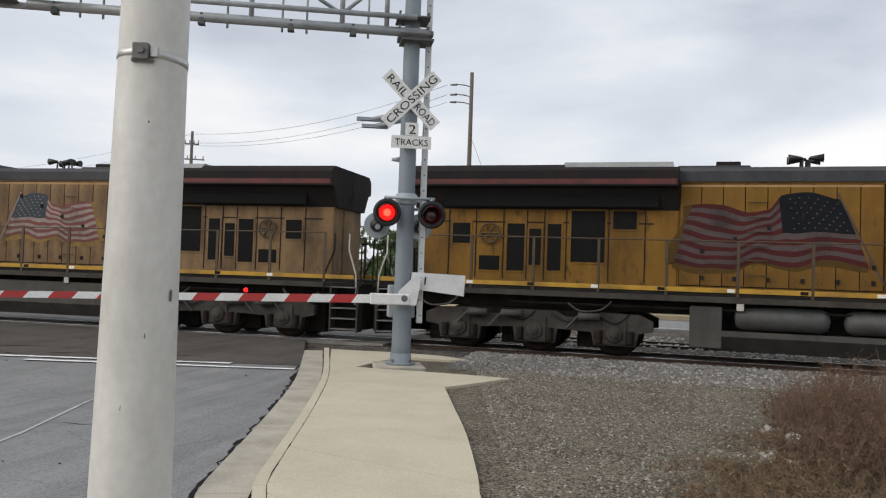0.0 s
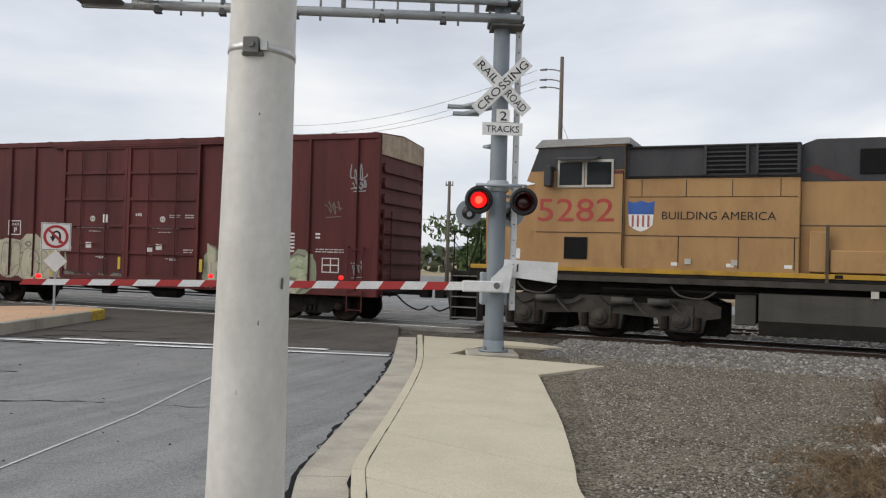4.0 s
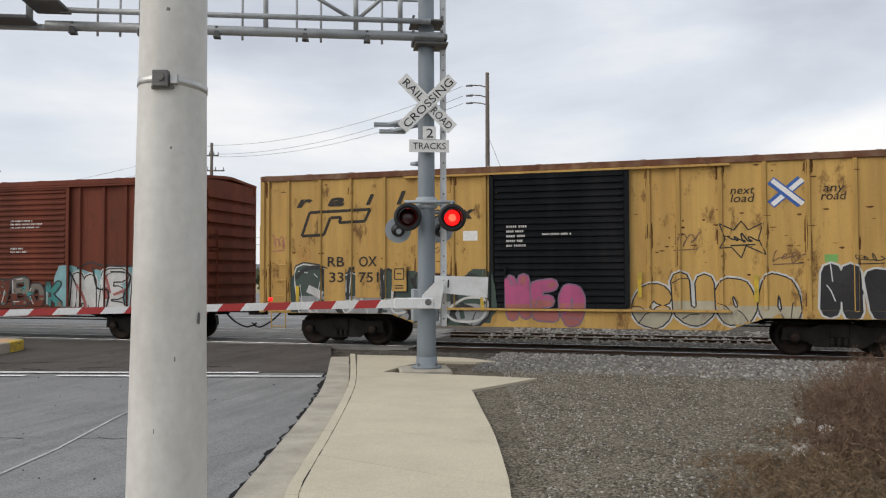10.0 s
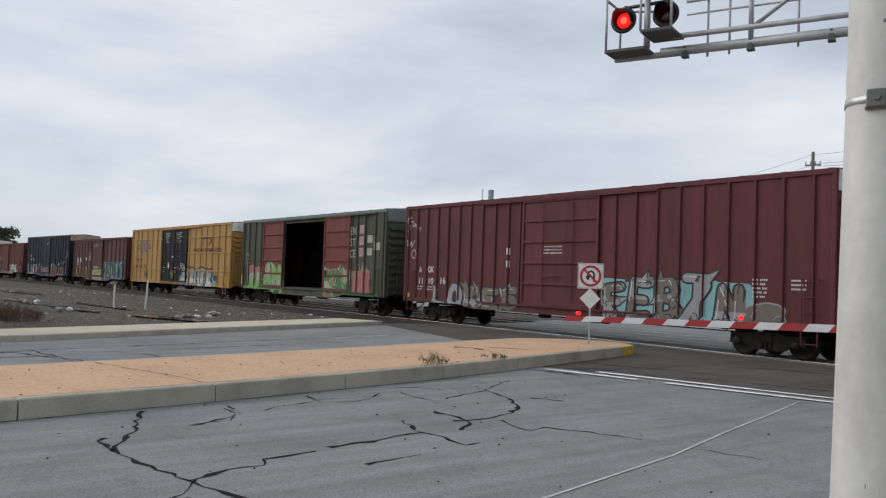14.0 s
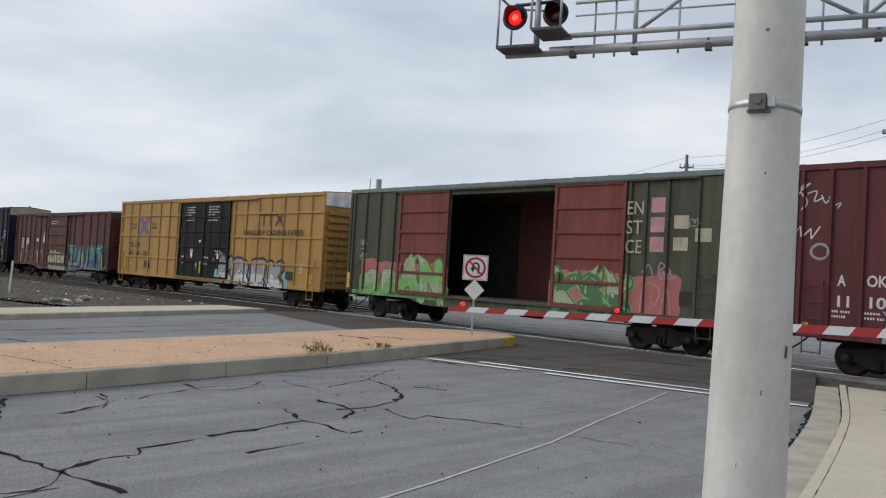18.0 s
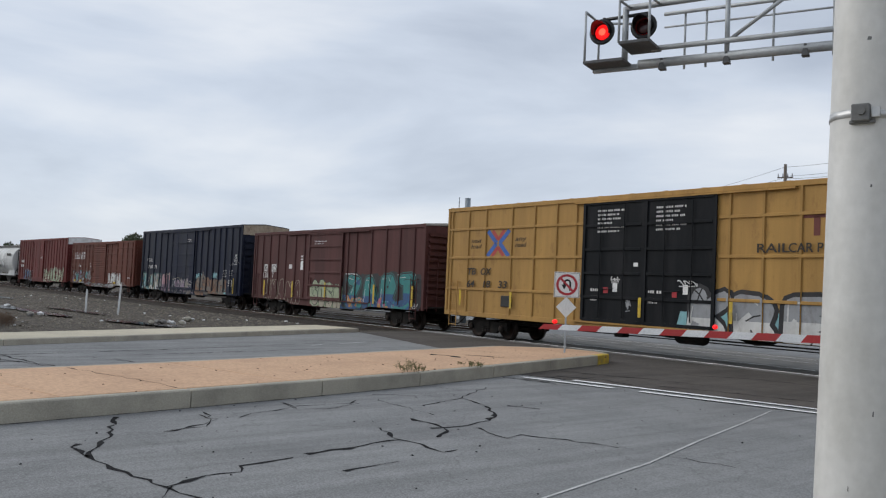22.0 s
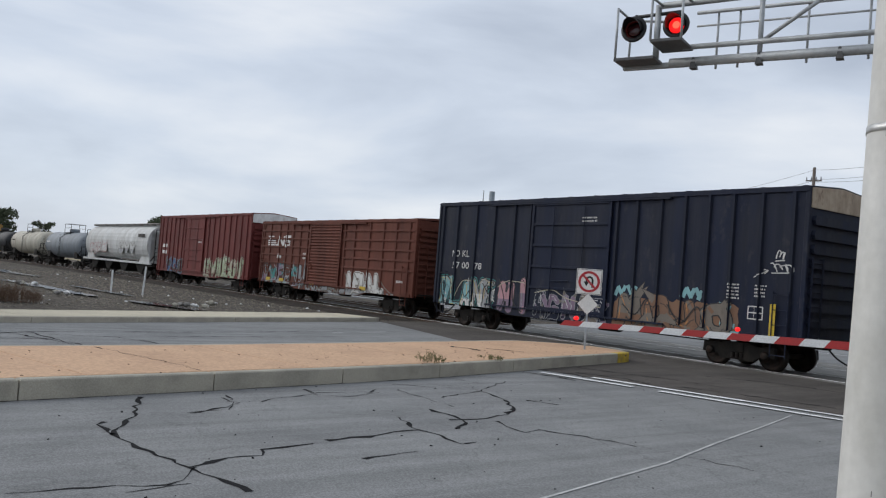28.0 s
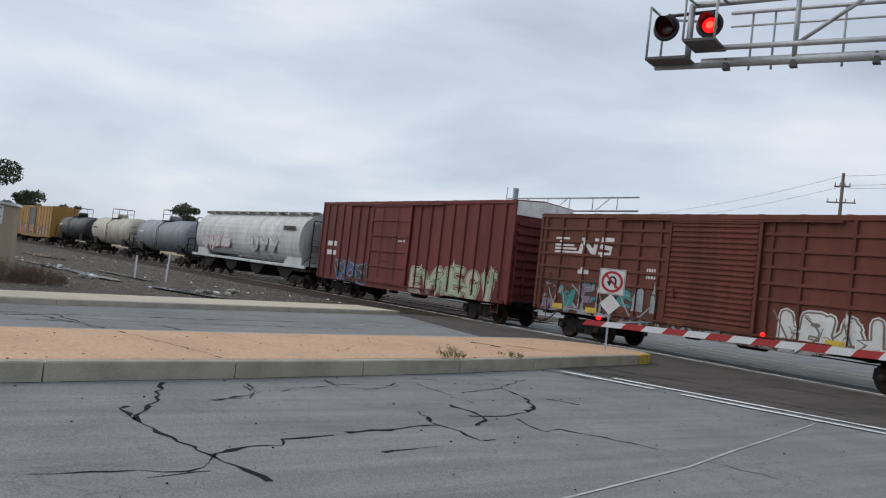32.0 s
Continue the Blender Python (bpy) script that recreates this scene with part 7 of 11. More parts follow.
def boxcar(name, label, u0, u1, H, zb, mat, ribs, door, rib_depth=0.06, rib_w=0.13, open_gap=None, cap=None, roof=None, lining=None, sill_dip=0.0, end_ribs=9, belt=(), roof_trim=None, far_open=False):
    """door: list of (x0, x1, material, style). open_gap: (x0, x1) of a doorway that stands open. Returns the thing and the side's relief."""
    L = u1 - u0
    car = thing(name, label, "boxcar", "cars of the passing freight train")
    TRAIN.append((car, u0, L, False))
    floor_z = 1.12
    gaps = [open_gap] if open_gap else []
    # side sheets, near and far, split at an open doorway
    xs = [0.0] + [v for g in gaps for v in g] + [L]
    for s, nm in ((-1, "side_wall"), (1, "far_side_wall")):
        y0, y1 = (SIDE, SIDE + 0.07) if s < 0 else (-SIDE - 0.07, -SIDE)
        if s > 0 and not far_open:
            part(nm, B(0, L, y0, y1, zb + 0.1, H - 0.12), mat, car)
        else:
            for k in range(0, len(xs), 2):
                part(nm, B(xs[k], xs[k + 1], y0, y1, zb + 0.1, H - 0.12), mat, car)
            for a, b in gaps:
                part("door_header", B(a, b, y0, y1, H - 0.42, H - 0.12), mat, car)
    # floor, lining
    part("floor", B(0.05, L - 0.05, -1.36, 1.36, floor_z - 0.14, floor_z), M_INNER, car)
    if gaps:
        if not far_open:
            part("lining", B(0.1, L - 0.1, 1.33, 1.375, floor_z, H - 0.25), lining or M_INNER, car)
        for xq in (0.12, L - 0.12):
            part("lining", B(xq - 0.02, xq + 0.02, -1.34, 1.3, floor_z, H - 0.25), M_INNER, car)
        a, b = gaps[0]
        part("inner_side_lining", B(0.15, a - 0.02, -1.385, -1.36, floor_z, H - 0.3), M_INNER, car)
        part("inner_side_lining", B(b + 0.02, L - 0.15, -1.385, -1.36, floor_z, H - 0.3), M_INNER, car)
    # roof with raised cross ribs, and eaves
    ztop = H
    part("roof", PR([(-1.5, ztop - 0.13), (-1.5, ztop - 0.06), (0, ztop + 0.06), (1.5, ztop - 0.06), (1.5, ztop - 0.13), (0, ztop - 0.02)], "x", -0.03, L + 0.03), roof or mat, car)
    n = int(L / 1.15)
    first = None
    for k in range(n + 1):
        x = 0.15 + k * (L - 0.3) / n
        if first is None:
            first = part("roof_rib", PR([(-1.49, -0.03), (-1.49, 0.015), (0, 0.135), (1.49, 0.015), (1.49, -0.03)], "x", -0.05, 0.05), roof or mat, car)
            first.location = (x, 0, ztop - 0.05)
        else:
            again(first, car, Matrix.Translation((x, 0, ztop - 0.05)))
    part("top_rail", B(0, L, SIDE - 0.05, SIDE + 0.02, H - 0.2, H - 0.05), roof_trim or mat, car)
    # posts
    first = None
    for r in ribs:
        if first is None:
            z0, z1 = zb + 0.16, H - 0.19
            w = rib_w / 2
            first = part("side_post", PR([(-w, SIDE + 0.01), (-w * 0.6, SIDE - rib_depth), (w * 0.6, SIDE - rib_depth), (w, SIDE + 0.01)], "z", z0, z1), mat, car)
            first.location = (r, 0, 0)
        else:
            again(first, car, Matrix.Translation((r, 0, 0)))
    for z in belt:
        for a, b in ((0.1, door[0][0] - 0.1), (door[-1][1] + 0.1, L - 0.1)):
            part("side_belt", B(a, b, SIDE - 0.05, SIDE + 0.01, z - 0.045, z + 0.045), mat, car)
    # sill with a fish belly
    if sill_dip:
        prof = [(0.2, zb), (0.2, zb + 0.18), (L - 0.2, zb + 0.18), (L - 0.2, zb), (L - 3.6, zb), (L - 4.4, zb - sill_dip), (4.4, zb - sill_dip), (3.6, zb)]
        part("side_sill", PR(prof, "y", SIDE - 0.03, SIDE + 0.06), mat, car)
    else:
        part("side_sill", B(0.0, L, SIDE - 0.03, SIDE + 0.06, zb, zb + 0.18), mat, car)
    part("far_side_sill", B(0.0, L, -SIDE - 0.06, -SIDE + 0.03, zb, zb + 0.18), mat, car)
    # ends: pressed horizontal corrugations, corner posts, cap
    for x, s in ((0, -1), (L, 1)):
        part("end_wall", B(*sorted((x, x - s * 0.06)), -1.44, 1.44, zb + 0.1, H - 0.1), mat, car)
        first = None
        zt = H - (0.75 if cap and s > 0 else 0.35)
        for k in range(end_ribs):
            z = lerp(zb + 0.4, zt, (k + 0.5) / end_ribs)
            hgt = (zt - zb - 0.4) / end_ribs * 0.3
            if first is None:
                first = part("end_corrugation", PR([(-1.28, -hgt), (-1.34, 0), (-1.28, hgt), (1.28, hgt), (1.34, 0), (1.28, -hgt)], "x", 0, s * 0.09), mat, car)
                first.location = (x, 0, z)
            else:
                again(first, car, Matrix.Translation((x, 0, z)))
        part("corner_post", B(*sorted((x - s * 0.1, x + s * 0.03)), -1.5, -1.38, zb, H - 0.1), mat, car)
        part("corner_post", B(*sorted((x - s * 0.1, x + s * 0.03)), 1.38, 1.5, zb, H - 0.1), mat, car)
        if cap:
            part("end_cap", PR([(-1.45, H - 0.62), (-1.45, H - 0.09), (0, H + 0.02), (1.45, H - 0.09), (1.45, H - 0.62)], "x", *sorted((x + s * 0.005, x + s * 0.05))), cap, car, "pale painted upper end panel")
        bm = bmesh.new()
        for k in range(6):
            tube(bm, (x + s * 0.1, -1.35, zb + 0.25 + k * 0.38), (x + s * 0.1, -0.85, zb + 0.25 + k * 0.38), 0.014, n=6)
        for y in (-1.35, -0.85):
            tube(bm, (x + s * 0.1, y, zb), (x + s * 0.1, y, zb + 2.3), 0.02, n=6)
            tube(bm, (x, y, zb + 2.25), (x + s * 0.1, y, zb + 2.25), 0.02, n=6)
            tube(bm, (x, y, zb + 0.1), (x + s * 0.1, y, zb + 0.1), 0.02, n=6)
        part("end_ladder", bm, mat, car)
        bm = bmesh.new()
        xl = x - s * 0.55
        for k in range(5):
            tube(bm, (xl - 0.2, SIDE - 0.1, zb - 0.35 + k * 0.4), (xl + 0.2, SIDE - 0.1, zb - 0.35 + k * 0.4), 0.014, n=6)
        for q in (-0.2, 0.2):
            tube(bm, (xl + q, SIDE - 0.1, zb - 0.4), (xl + q, SIDE - 0.1, zb + 1.35), 0.016, n=6)
            tube(bm, (xl + q, SIDE, zb + 1.3), (xl + q, SIDE - 0.1, zb + 1.3), 0.016, n=6)
            tube(bm, (xl + q, SIDE, zb + 0.1), (xl + q, SIDE - 0.1, zb + 0.1), 0.016, n=6)
        part("side_ladder", bm, mat, car)
        part("platform", B(*sorted((x, x + s * 0.3)), -1.2, 1.2, zb + 0.12, zb + 0.17), M_UNDER, car)
    # doors
    dl = []
    for a, b, dm, style in door:
        y = SIDE - 0.055
        dl.append((a, b, y - (0.046 if style == "louvre" else 0.0)))
        d = part("door", B(a, b, y, SIDE - 0.01, zb + 0.2, H - 0.24), dm, car)
        w = b - a
        bm = bmesh.new()
        if style == "louvre":
            k = 0
            z = zb + 0.3
            while z < H - 0.35:
                prism(bm, [(y, z), (y - 0.045, z + 0.03), (y - 0.045, z + 0.07), (y, z + 0.1)], "x", a + 0.08, b - 0.08)
                z += 0.155
            part("door_corrugation", bm, dm, d)
        else:
            bm.free()
            for k in range(1, 5):
                z = lerp(zb + 0.2, H - 0.24, k / 5)
                part("door_rib", B(a + 0.06, b - 0.06, y - 0.05, y, z - 0.045, z + 0.045), dm, d)
        bm = bmesh.new()
        for q in (a, b):
            box(bm, q - 0.05, q + 0.05, y - 0.045, y, zb + 0.2, H - 0.24)
        box(bm, a, b, y - 0.045, y, zb + 0.18, zb + 0.28)
        box(bm, a, b, y - 0.045, y, H - 0.32, H - 0.24)
        part("door_frame", bm, dm, d)
        bm = bmesh.new()
        for q in (lerp(a, b, 0.3), lerp(a, b, 0.7)):
            tube(bm, (q, y - 0.06, zb + 0.35), (q, y - 0.06, H - 0.4), 0.018, n=6)
        tube(bm, (lerp(a, b, 0.3), y - 0.07, zb + 1.2), (lerp(a, b, 0.55), y - 0.07, zb + 1.25), 0.02, n=6)
        if style == "plug":
            part("locking_bar", bm, dm, d)
        else:
            bm.free()
            part("door_handle", B(lerp(a, b, 0.1), lerp(a, b, 0.1) + 0.05, y - 0.09, y - 0.03, zb + 0.9, zb + 1.2), dm, d)
    da, db = door[0][0], door[-1][1]
    bm = bmesh.new()
    ra, rb = max(0.2, da - (2.2 if len(door) == 1 else 0.4)), min(L - 0.2, db + 2.2)
    box(bm, ra, rb, SIDE - 0.12, SIDE, H - 0.26, H - 0.21)
    box(bm, ra, rb, SIDE - 0.12, SIDE, zb + 0.12, zb + 0.17)
    part("door_track", bm, mat, car)
    # underframe
    part("centre_sill", B(0.1, L - 0.1, -0.22, 0.22, 0.72, floor_z - 0.12), M_UNDER, car)
    first = None
    for k in range(5):
        x = lerp(3.6, L - 3.6, k / 4)
        if first is None:
            first = part("cross_bearer", PR([(-1.35, zb + 0.02), (-1.35, zb + 0.15), (1.35, zb + 0.15), (1.35, zb + 0.02), (0.3, zb - 0.2), (-0.3, zb - 0.2)], "x", -0.06, 0.06), M_UNDER, car)
            first.location = (x, 0, 0)
        else:
            again(first, car, Matrix.Translation((x, 0, 0)))
    bm = bmesh.new()
    lathe(bm, [(0.0001, -0.5), (0.16, -0.46), (0.2, -0.38), (0.2, 0.38), (0.16, 0.46), (0.0001, 0.5)], "x", (L * 0.56, -0.75, zb - 0.12), 14)
    part("air_reservoir", bm, M_UNDER, car)
    part("brake_valve", B(L * 0.42, L * 0.42 + 0.35, -1.0, -0.7, zb - 0.28, zb), M_UNDER, car)
    bm = bmesh.new()
    tube(bm, (2.5, -0.95, zb - 0.12), (L - 2.5, -0.95, zb - 0.12), 0.025, n=6)
    tube(bm, (2.5, -0.55, zb - 0.22), (L - 2.5, -0.6, zb - 0.22), 0.02, n=6)
    part("brake_rod", bm, M_UNDER, car)
    for x, s in ((0, -1), (L, 1)):
        coupler(car, x, s)
        truck(car, x - s * 2.15)
    rl = relief_of(L, ribs, rib_depth, rib_w * 0.6, dl)
    rl.L, rl.zb, rl.dip, rl.top = L, zb, sill_dip, H - 0.21
    return car, rl


def even(a, b, n):
    return [lerp(a, b, (k + 0.5) / n) for k in range(n)]


def car_maroon_plug():
    car, rl = boxcar("double_door_boxcar", "dark maroon boxcar with two plug doors and faded spray tags", -46.9, -31.79, 5.12, 0.72, M_MAROON,
                     [0.45, 3.3, 4.2, 10.95, 11.8, 13.2, 14.5], [(5.36, 7.53, M_MAROON, "plug"), (7.64, 9.9, M_MAROON, "plug")], cap=M_END_TAN, end_ribs=8)
    lettering("stencil", "LW", 0.38, M_STENCIL, car, on_side(0.88, 2.42), width=0.46, bold=0.03)
    lettering("stencil", "9278", 0.38, M_STENCIL, car, on_side(0.88, 2.0), width=0.82, bold=0.03)
    lettering("stencil", "LD LMT  210100", 0.13, M_STENCIL, car, on_side(0.9, 1.77), width=0.86, bold=0.02)
    lettering("stencil", "LT WT   75900", 0.13, M_STENCIL, car, on_side(0.9, 1.61), width=0.86, bold=0.02)
    bars(car, rl, 1.3, 1.08, [(0.34, 0.045), (0.34, 0.045), (0.2, 0.045)], M_STENCIL)
    bars(car, rl, 0.95, 1.17, [(0.55, 0.03)], M_STENCIL)
    part("data_plate", B(1.02, 1.62, SIDE - 0.008, SIDE, 1.22, 1.52), M_BLACK, car)
    part("small_plate", B(0.34, 0.58, SIDE - 0.008, SIDE, 1.2, 1.42), M_STENCIL, car, "small white data plate")
    bm = bmesh.new()
    for a, b, c, d in ((3.3, 3.72, 2.6, 2.63), (3.3, 3.72, 2.17, 2.2), (3.3, 3.33, 2.2, 2.6), (3.69, 3.72, 2.2, 2.6)):
        painted(bm, [(a, c), (b, c), (b, d), (a, d)], rl, 0.005, 0)
    tagged(part("stencil_frame", bm, M_STENCIL, car), kind="stuff")
    lettering("stencil", "PLATE", 0.11, M_STENCIL, car, on_side(3.38, 2.47), width=0.27)
    lettering("stencil", "F", 0.2, M_STENCIL, car, on_side(3.46, 2.26), width=0.11, bold=0.03)
    for x, tag_x, dot_x in ((5.86, 6.76, 6.4), (8.23, 0, 8.78)):
        bars(car, rl, x, 2.43, [(1.1, 0.035)], M_STENCIL)
        bars(car, rl, x + 0.42, 2.32, [(0.42, 0.03)], M_STENCIL)
        drawn(car, rl, [[(dot_x + 0.075 * math.cos(k * math.pi / 5), 2.71 + 0.075 * math.sin(k * math.pi / 5)) for k in range(11)]], 0.03, M_STENCIL, name="stencil_ring")
        bars(car, rl, dot_x - 0.02, 2.66, [(0.04, 0.1)], M_STENCIL)
        if tag_x:
            bars(car, rl, tag_x, 2.6, [(0.17, 0.24)], M_SIGN_WHITE, "paper_placard")
    for x, z, w, h in ((6.18, 1.83, 0.2, 0.17), (8.27, 1.66, 0.2, 0.22), (8.58, 1.82, 0.2, 0.17)):
        bars(car, rl, x, z, [(w, h)], M_SIGN_WHITE, "paper_placard")
    for x in (6.64, 9.02):
        lettering("stencil", "SEAL", 0.11, M_STENCIL, car, on_side(x, 1.52, SIDE - 0.06), width=0.24)
        bars(car, rl, x - 0.12, 1.56, [(0.1, 0.015)], M_STENCIL)
    bars(car, rl, 5.44, 1.8, [(0.27, 0.035), (0.2, 0.035), (0.27, 0.035)], M_STENCIL)
    bars(car, rl, 9.48, 1.82, [(0.3, 0.04), (0.3, 0.04), (0.2, 0.04)], M_STENCIL)
    bars(car, rl, 7.88, 2.8, [(0.26, 0.1)], M_STENCIL)
    bars(car, rl, 9.0, 2.82, [(0.36, 0.03), (0.3, 0.03)], M_STENCIL)
    bars(car, rl, 9.5, 2.82, [(0.28, 0.035), (0.28, 0.035)], M_STENCIL)
    part("yellow_reflector", B(4.95, 5.04, SIDE - 0.075, SIDE - 0.062, 0.95, 1.75), M_YELLOW, car)
    for x in (7.36, 10.03):
        part("yellow_reflector", B(x, x + 0.09, SIDE - 0.115, SIDE - 0.1, 1.22, 1.58), M_YELLOW, car)
    part("yellow_reflector", B(0.04, 0.13, SIDE - 0.06, SIDE - 0.045, 1.05, 1.9), M_YELLOW, car)
    for x, n in ((12.5, 6), (12.68, 6), (13.4, 2)):
        bars(car, rl, x, 2.34, [(0.13, 0.05)] * n, M_STENCIL)
    bars(car, rl, 13.4, 1.94, [(0.8, 0.035), (0.8, 0.035)], M_STENCIL)
    bm = bmesh.new()
    for a, b, c, d in ((13.6, 14.08, 1.7, 1.73), (13.6, 14.08, 1.33, 1.36), (13.6, 13.63, 1.33, 1.73), (14.05, 14.08, 1.33, 1.73), (13.83, 13.86, 1.33, 1.73), (13.6, 14.08, 1.52, 1.55)):
        painted(bm, [(a, c), (b, c), (b, d), (a, d)], rl, 0.005, 0)
    tagged(part("stencil_frame", bm, M_STENCIL, car), kind="stuff")
    spray_cloud(car, rl, 2.95, 5.3, 0.75, 2.1, S_CREAM, 111, "faded cream spray-can figure", 3)
    graffiti(car, rl, 3.0, 5.25, 0.78, 2.0, 3, [S_CREAM], S_GREYBROWN, None, 11, "blob", "thin brown outlines on the cream figure", edge_w=0.022)
    drawn(car, rl, [[(3.55, 0.85), (3.62, 1.5), (3.95, 1.6), (4.05, 1.2), (3.8, 1.0)], [(3.9, 1.9), (4.05, 1.98), (4.2, 1.88), (4.05, 1.82), (3.9, 1.9)], [(4.15, 1.45), (4.3, 1.25), (4.5, 1.3)]], 0.05, S_GREYBROWN, "brown line figure")
    drawn(car, rl, [[(2.05, 1.45), (2.1, 1.1)], [(2.05, 1.45), (2.25, 1.45)], [(2.06, 1.3), (2.2, 1.3)], [(2.32, 1.45), (2.36, 1.12)], [(2.32, 1.45), (2.5, 1.44)], [(2.33, 1.28), (2.47, 1.28)], [(2.58, 1.42), (2.62, 1.12), (2.8, 1.14)]], 0.04, S_DULLPINK, "pale pink letter strokes")
    graffiti(car, rl, 5.3, 7.6, 0.72, 1.1, 4, [S_GREYBROWN, M_MAROON], S_BLACK, None, 14, "mixed", "worn grey spray-can letters", edge_w=0.03)
    spray_cloud(car, rl, 10.2, 13.3, 0.7, 1.85, S_FADEGREEN, 115, "faded green spray haze", 6)
    graffiti(car, rl, 10.2, 13.25, 0.74, 1.95, 4, [S_PALEGREEN, S_CREAM], S_FADEGREEN, S_WHITE, 12, "spike", "pale green spray-can letters", back=S_GREYBROWN, edge_w=0.035, shapes="HAWS")
    scrawl(car, rl, 14.55, 3.95, 0.45, 0.75, S_SILVER, 3, 0.03)
    scrawl(car, rl, 14.6, 3.7, 0.4, 0.4, S_SILVER, 33, 0.03)
    scrawl(car, rl, 13.9, 3.1, 0.5, 0.6, S_GREYBROWN, 5, 0.02)
    scrawl(car, rl, 14.6, 1.5, 0.35, 0.6, S_SILVER, 17, 0.02)
    scrawl(car, rl, 1.1, 0.95, 0.4, 0.2, S_DULLPINK, 15)


def car_yellow_black_door():
    car, rl = boxcar("yellow_boxcar", "weathered yellow boxcar with a black corrugated door and graffiti", -64.85, -49.04, 4.5, 0.85, M_RB_YELLOW,
                     [0.2, 0.78, 1.67, 2.52, 3.43, 4.31, 5.2, 6.0, 9.8, 10.44, 11.33, 12.23, 13.1, 14.01, 14.9], [(6.18, 9.33, M_BOX_BLACK, "louvre")], rib_depth=0.045, rib_w=0.12, roof=M_ROOF_GALV, cap=None, sill_dip=0.28, roof_trim=M_RUST_TRIM)
    rust_marks(car, rl, [0.2, 0.78, 1.67, 2.52, 3.43, 4.31, 5.2], 0.95, 1.9, M_RUST_STAIN, 301, 22)
    rust_marks(car, rl, [9.8, 10.44, 11.33, 12.23, 13.1, 14.01, 14.9], 1.1, 2.7, M_RUST_STAIN, 302, 60)
    rust_marks(car, rl, [0.2, 2.52, 5.2, 9.8, 11.33, 13.1, 14.9], 3.8, 4.1, M_RUST_STAIN, 303, 16)
    # a bent-bar mark and a short word in black, as plain bars
    bm = bmesh.new()
    z0 = 2.85
    for pts, w in (([(1.16, z0), (1.38, 3.46), (3.05, 3.5), (2.9, 3.2), (2.2, 3.18), (2.26, 3.32), (1.96, 3.31), (1.78, z0 + 0.02), (1.16, z0)], 0.075),):
        for a, b in zip(pts, pts[1:]):
            painted(bm, stroke([a, b], w), rl, 0.005, 0)
    part("owner_mark", bm, M_STENCIL_BLACK, car, "black outlined angular mark")
    for w, x, z, q, h in (("r", 1.0, 3.61, 0.46, 0.4), ("a", 1.88, 3.62, 0.47, 0.42), ("i", 2.93, 3.63, 0.22, 0.38), ("l", 3.75, 3.62, 0.25, 0.44), ("b", 3.67, 3.24, 0.45, 0.42), ("o", 4.5, 3.23, 0.46, 0.42), ("x", 5.35, 3.22, 0.5, 0.42)):
        lettering("stencil", w, h, M_STENCIL_BLACK, car, on_side(x, z, SIDE - 0.008), width=q, bold=0.045, shear=0.3)
    for w, x, z, q in (("RB", 1.86, 2.05, 0.46), ("OX", 2.74, 2.05, 0.48), ("33", 1.92, 1.65, 0.4), ("751", 2.74, 1.65, 0.53)):
        lettering("stencil", w, 0.36, M_STENCIL_BLACK, car, on_side(x, z, SIDE - 0.029 if z < 2 else SIDE - 0.008), width=q, bold=0.012)
    part("number_panel", B(1.8, 2.38, SIDE - 0.026, SIDE - 0.002, 1.15, 2.0), M_RB_YELLOW, car)
    part("number_panel", B(2.66, 3.32, SIDE - 0.026, SIDE - 0.002, 1.25, 2.0), M_RB_YELLOW, car)
    for w, x, z in (("next", 11.52, 3.6), ("load", 11.52, 3.42), ("any", 13.38, 3.6), ("road", 13.33, 3.42)):
        lettering("slogan", w, 0.26, M_STENCIL_BLACK, car, on_side(x, z, SIDE - 0.008), width=0.5 if w != "any" else 0.42, shear=0.2)
    bm = bmesh.new()
    for k, (a, b) in enumerate((((12.36, 3.34), (12.97, 3.88)), ((12.36, 3.88), (12.97, 3.34)))):
        painted(bm, stroke([a, b], 0.2), rl, 0.005 + 0.002 * k, 1)
        painted(bm, stroke([(a[0] + 0.03, a[1]), (b[0] + 0.03, b[1])], 0.1), rl, 0.006 + 0.002 * k, 0)
    part("cross_mark", bm, [M_SIGN_WHITE, M_BLUE], car, "white cross mark edged in blue")
    bars(car, rl, 6.55, 2.95, [(0.45, 0.06), (0.4, 0.06), (0.45, 0.06), (0.4, 0.06), (0.45, 0.06)], M_STENCIL)
    bars(car, rl, 7.4, 2.76, [(0.65, 0.05)], M_STENCIL)
    bars(car, rl, 5.46, 2.66, [(0.36, 0.24)], M_SIGN_WHITE, "paper_placard")
    part("placard_board", B(4.4, 5.06, SIDE - 0.06, SIDE - 0.046, 1.43, 1.88), M_RUST_STAIN, car, "dark placard board in a rusty frame")
    part("placard_face", B(4.44, 5.02, SIDE - 0.064, SIDE - 0.06, 1.47, 1.84), M_BOX_BLACK, car)
    part("card_holder", B(3.65, 4.03, SIDE - 0.06, SIDE - 0.046, 1.42, 2.06), M_RB_YELLOW, car)
    drawn(car, [(0, 16, SIDE - 0.056)], [[(3.72, 1.72), (3.96, 1.72)], [(3.96, 1.72), (3.96, 1.98)], [(3.96, 1.98), (3.72, 1.98)], [(3.72, 1.98), (3.72, 1.72)], [(3.78, 1.86), (3.9, 1.86)], [(3.72, 1.5), (3.95, 1.5)], [(3.72, 1.56), (3.95, 1.56)]], 0.028, M_STENCIL_BLACK, "black framed mark on the card", "card_mark")
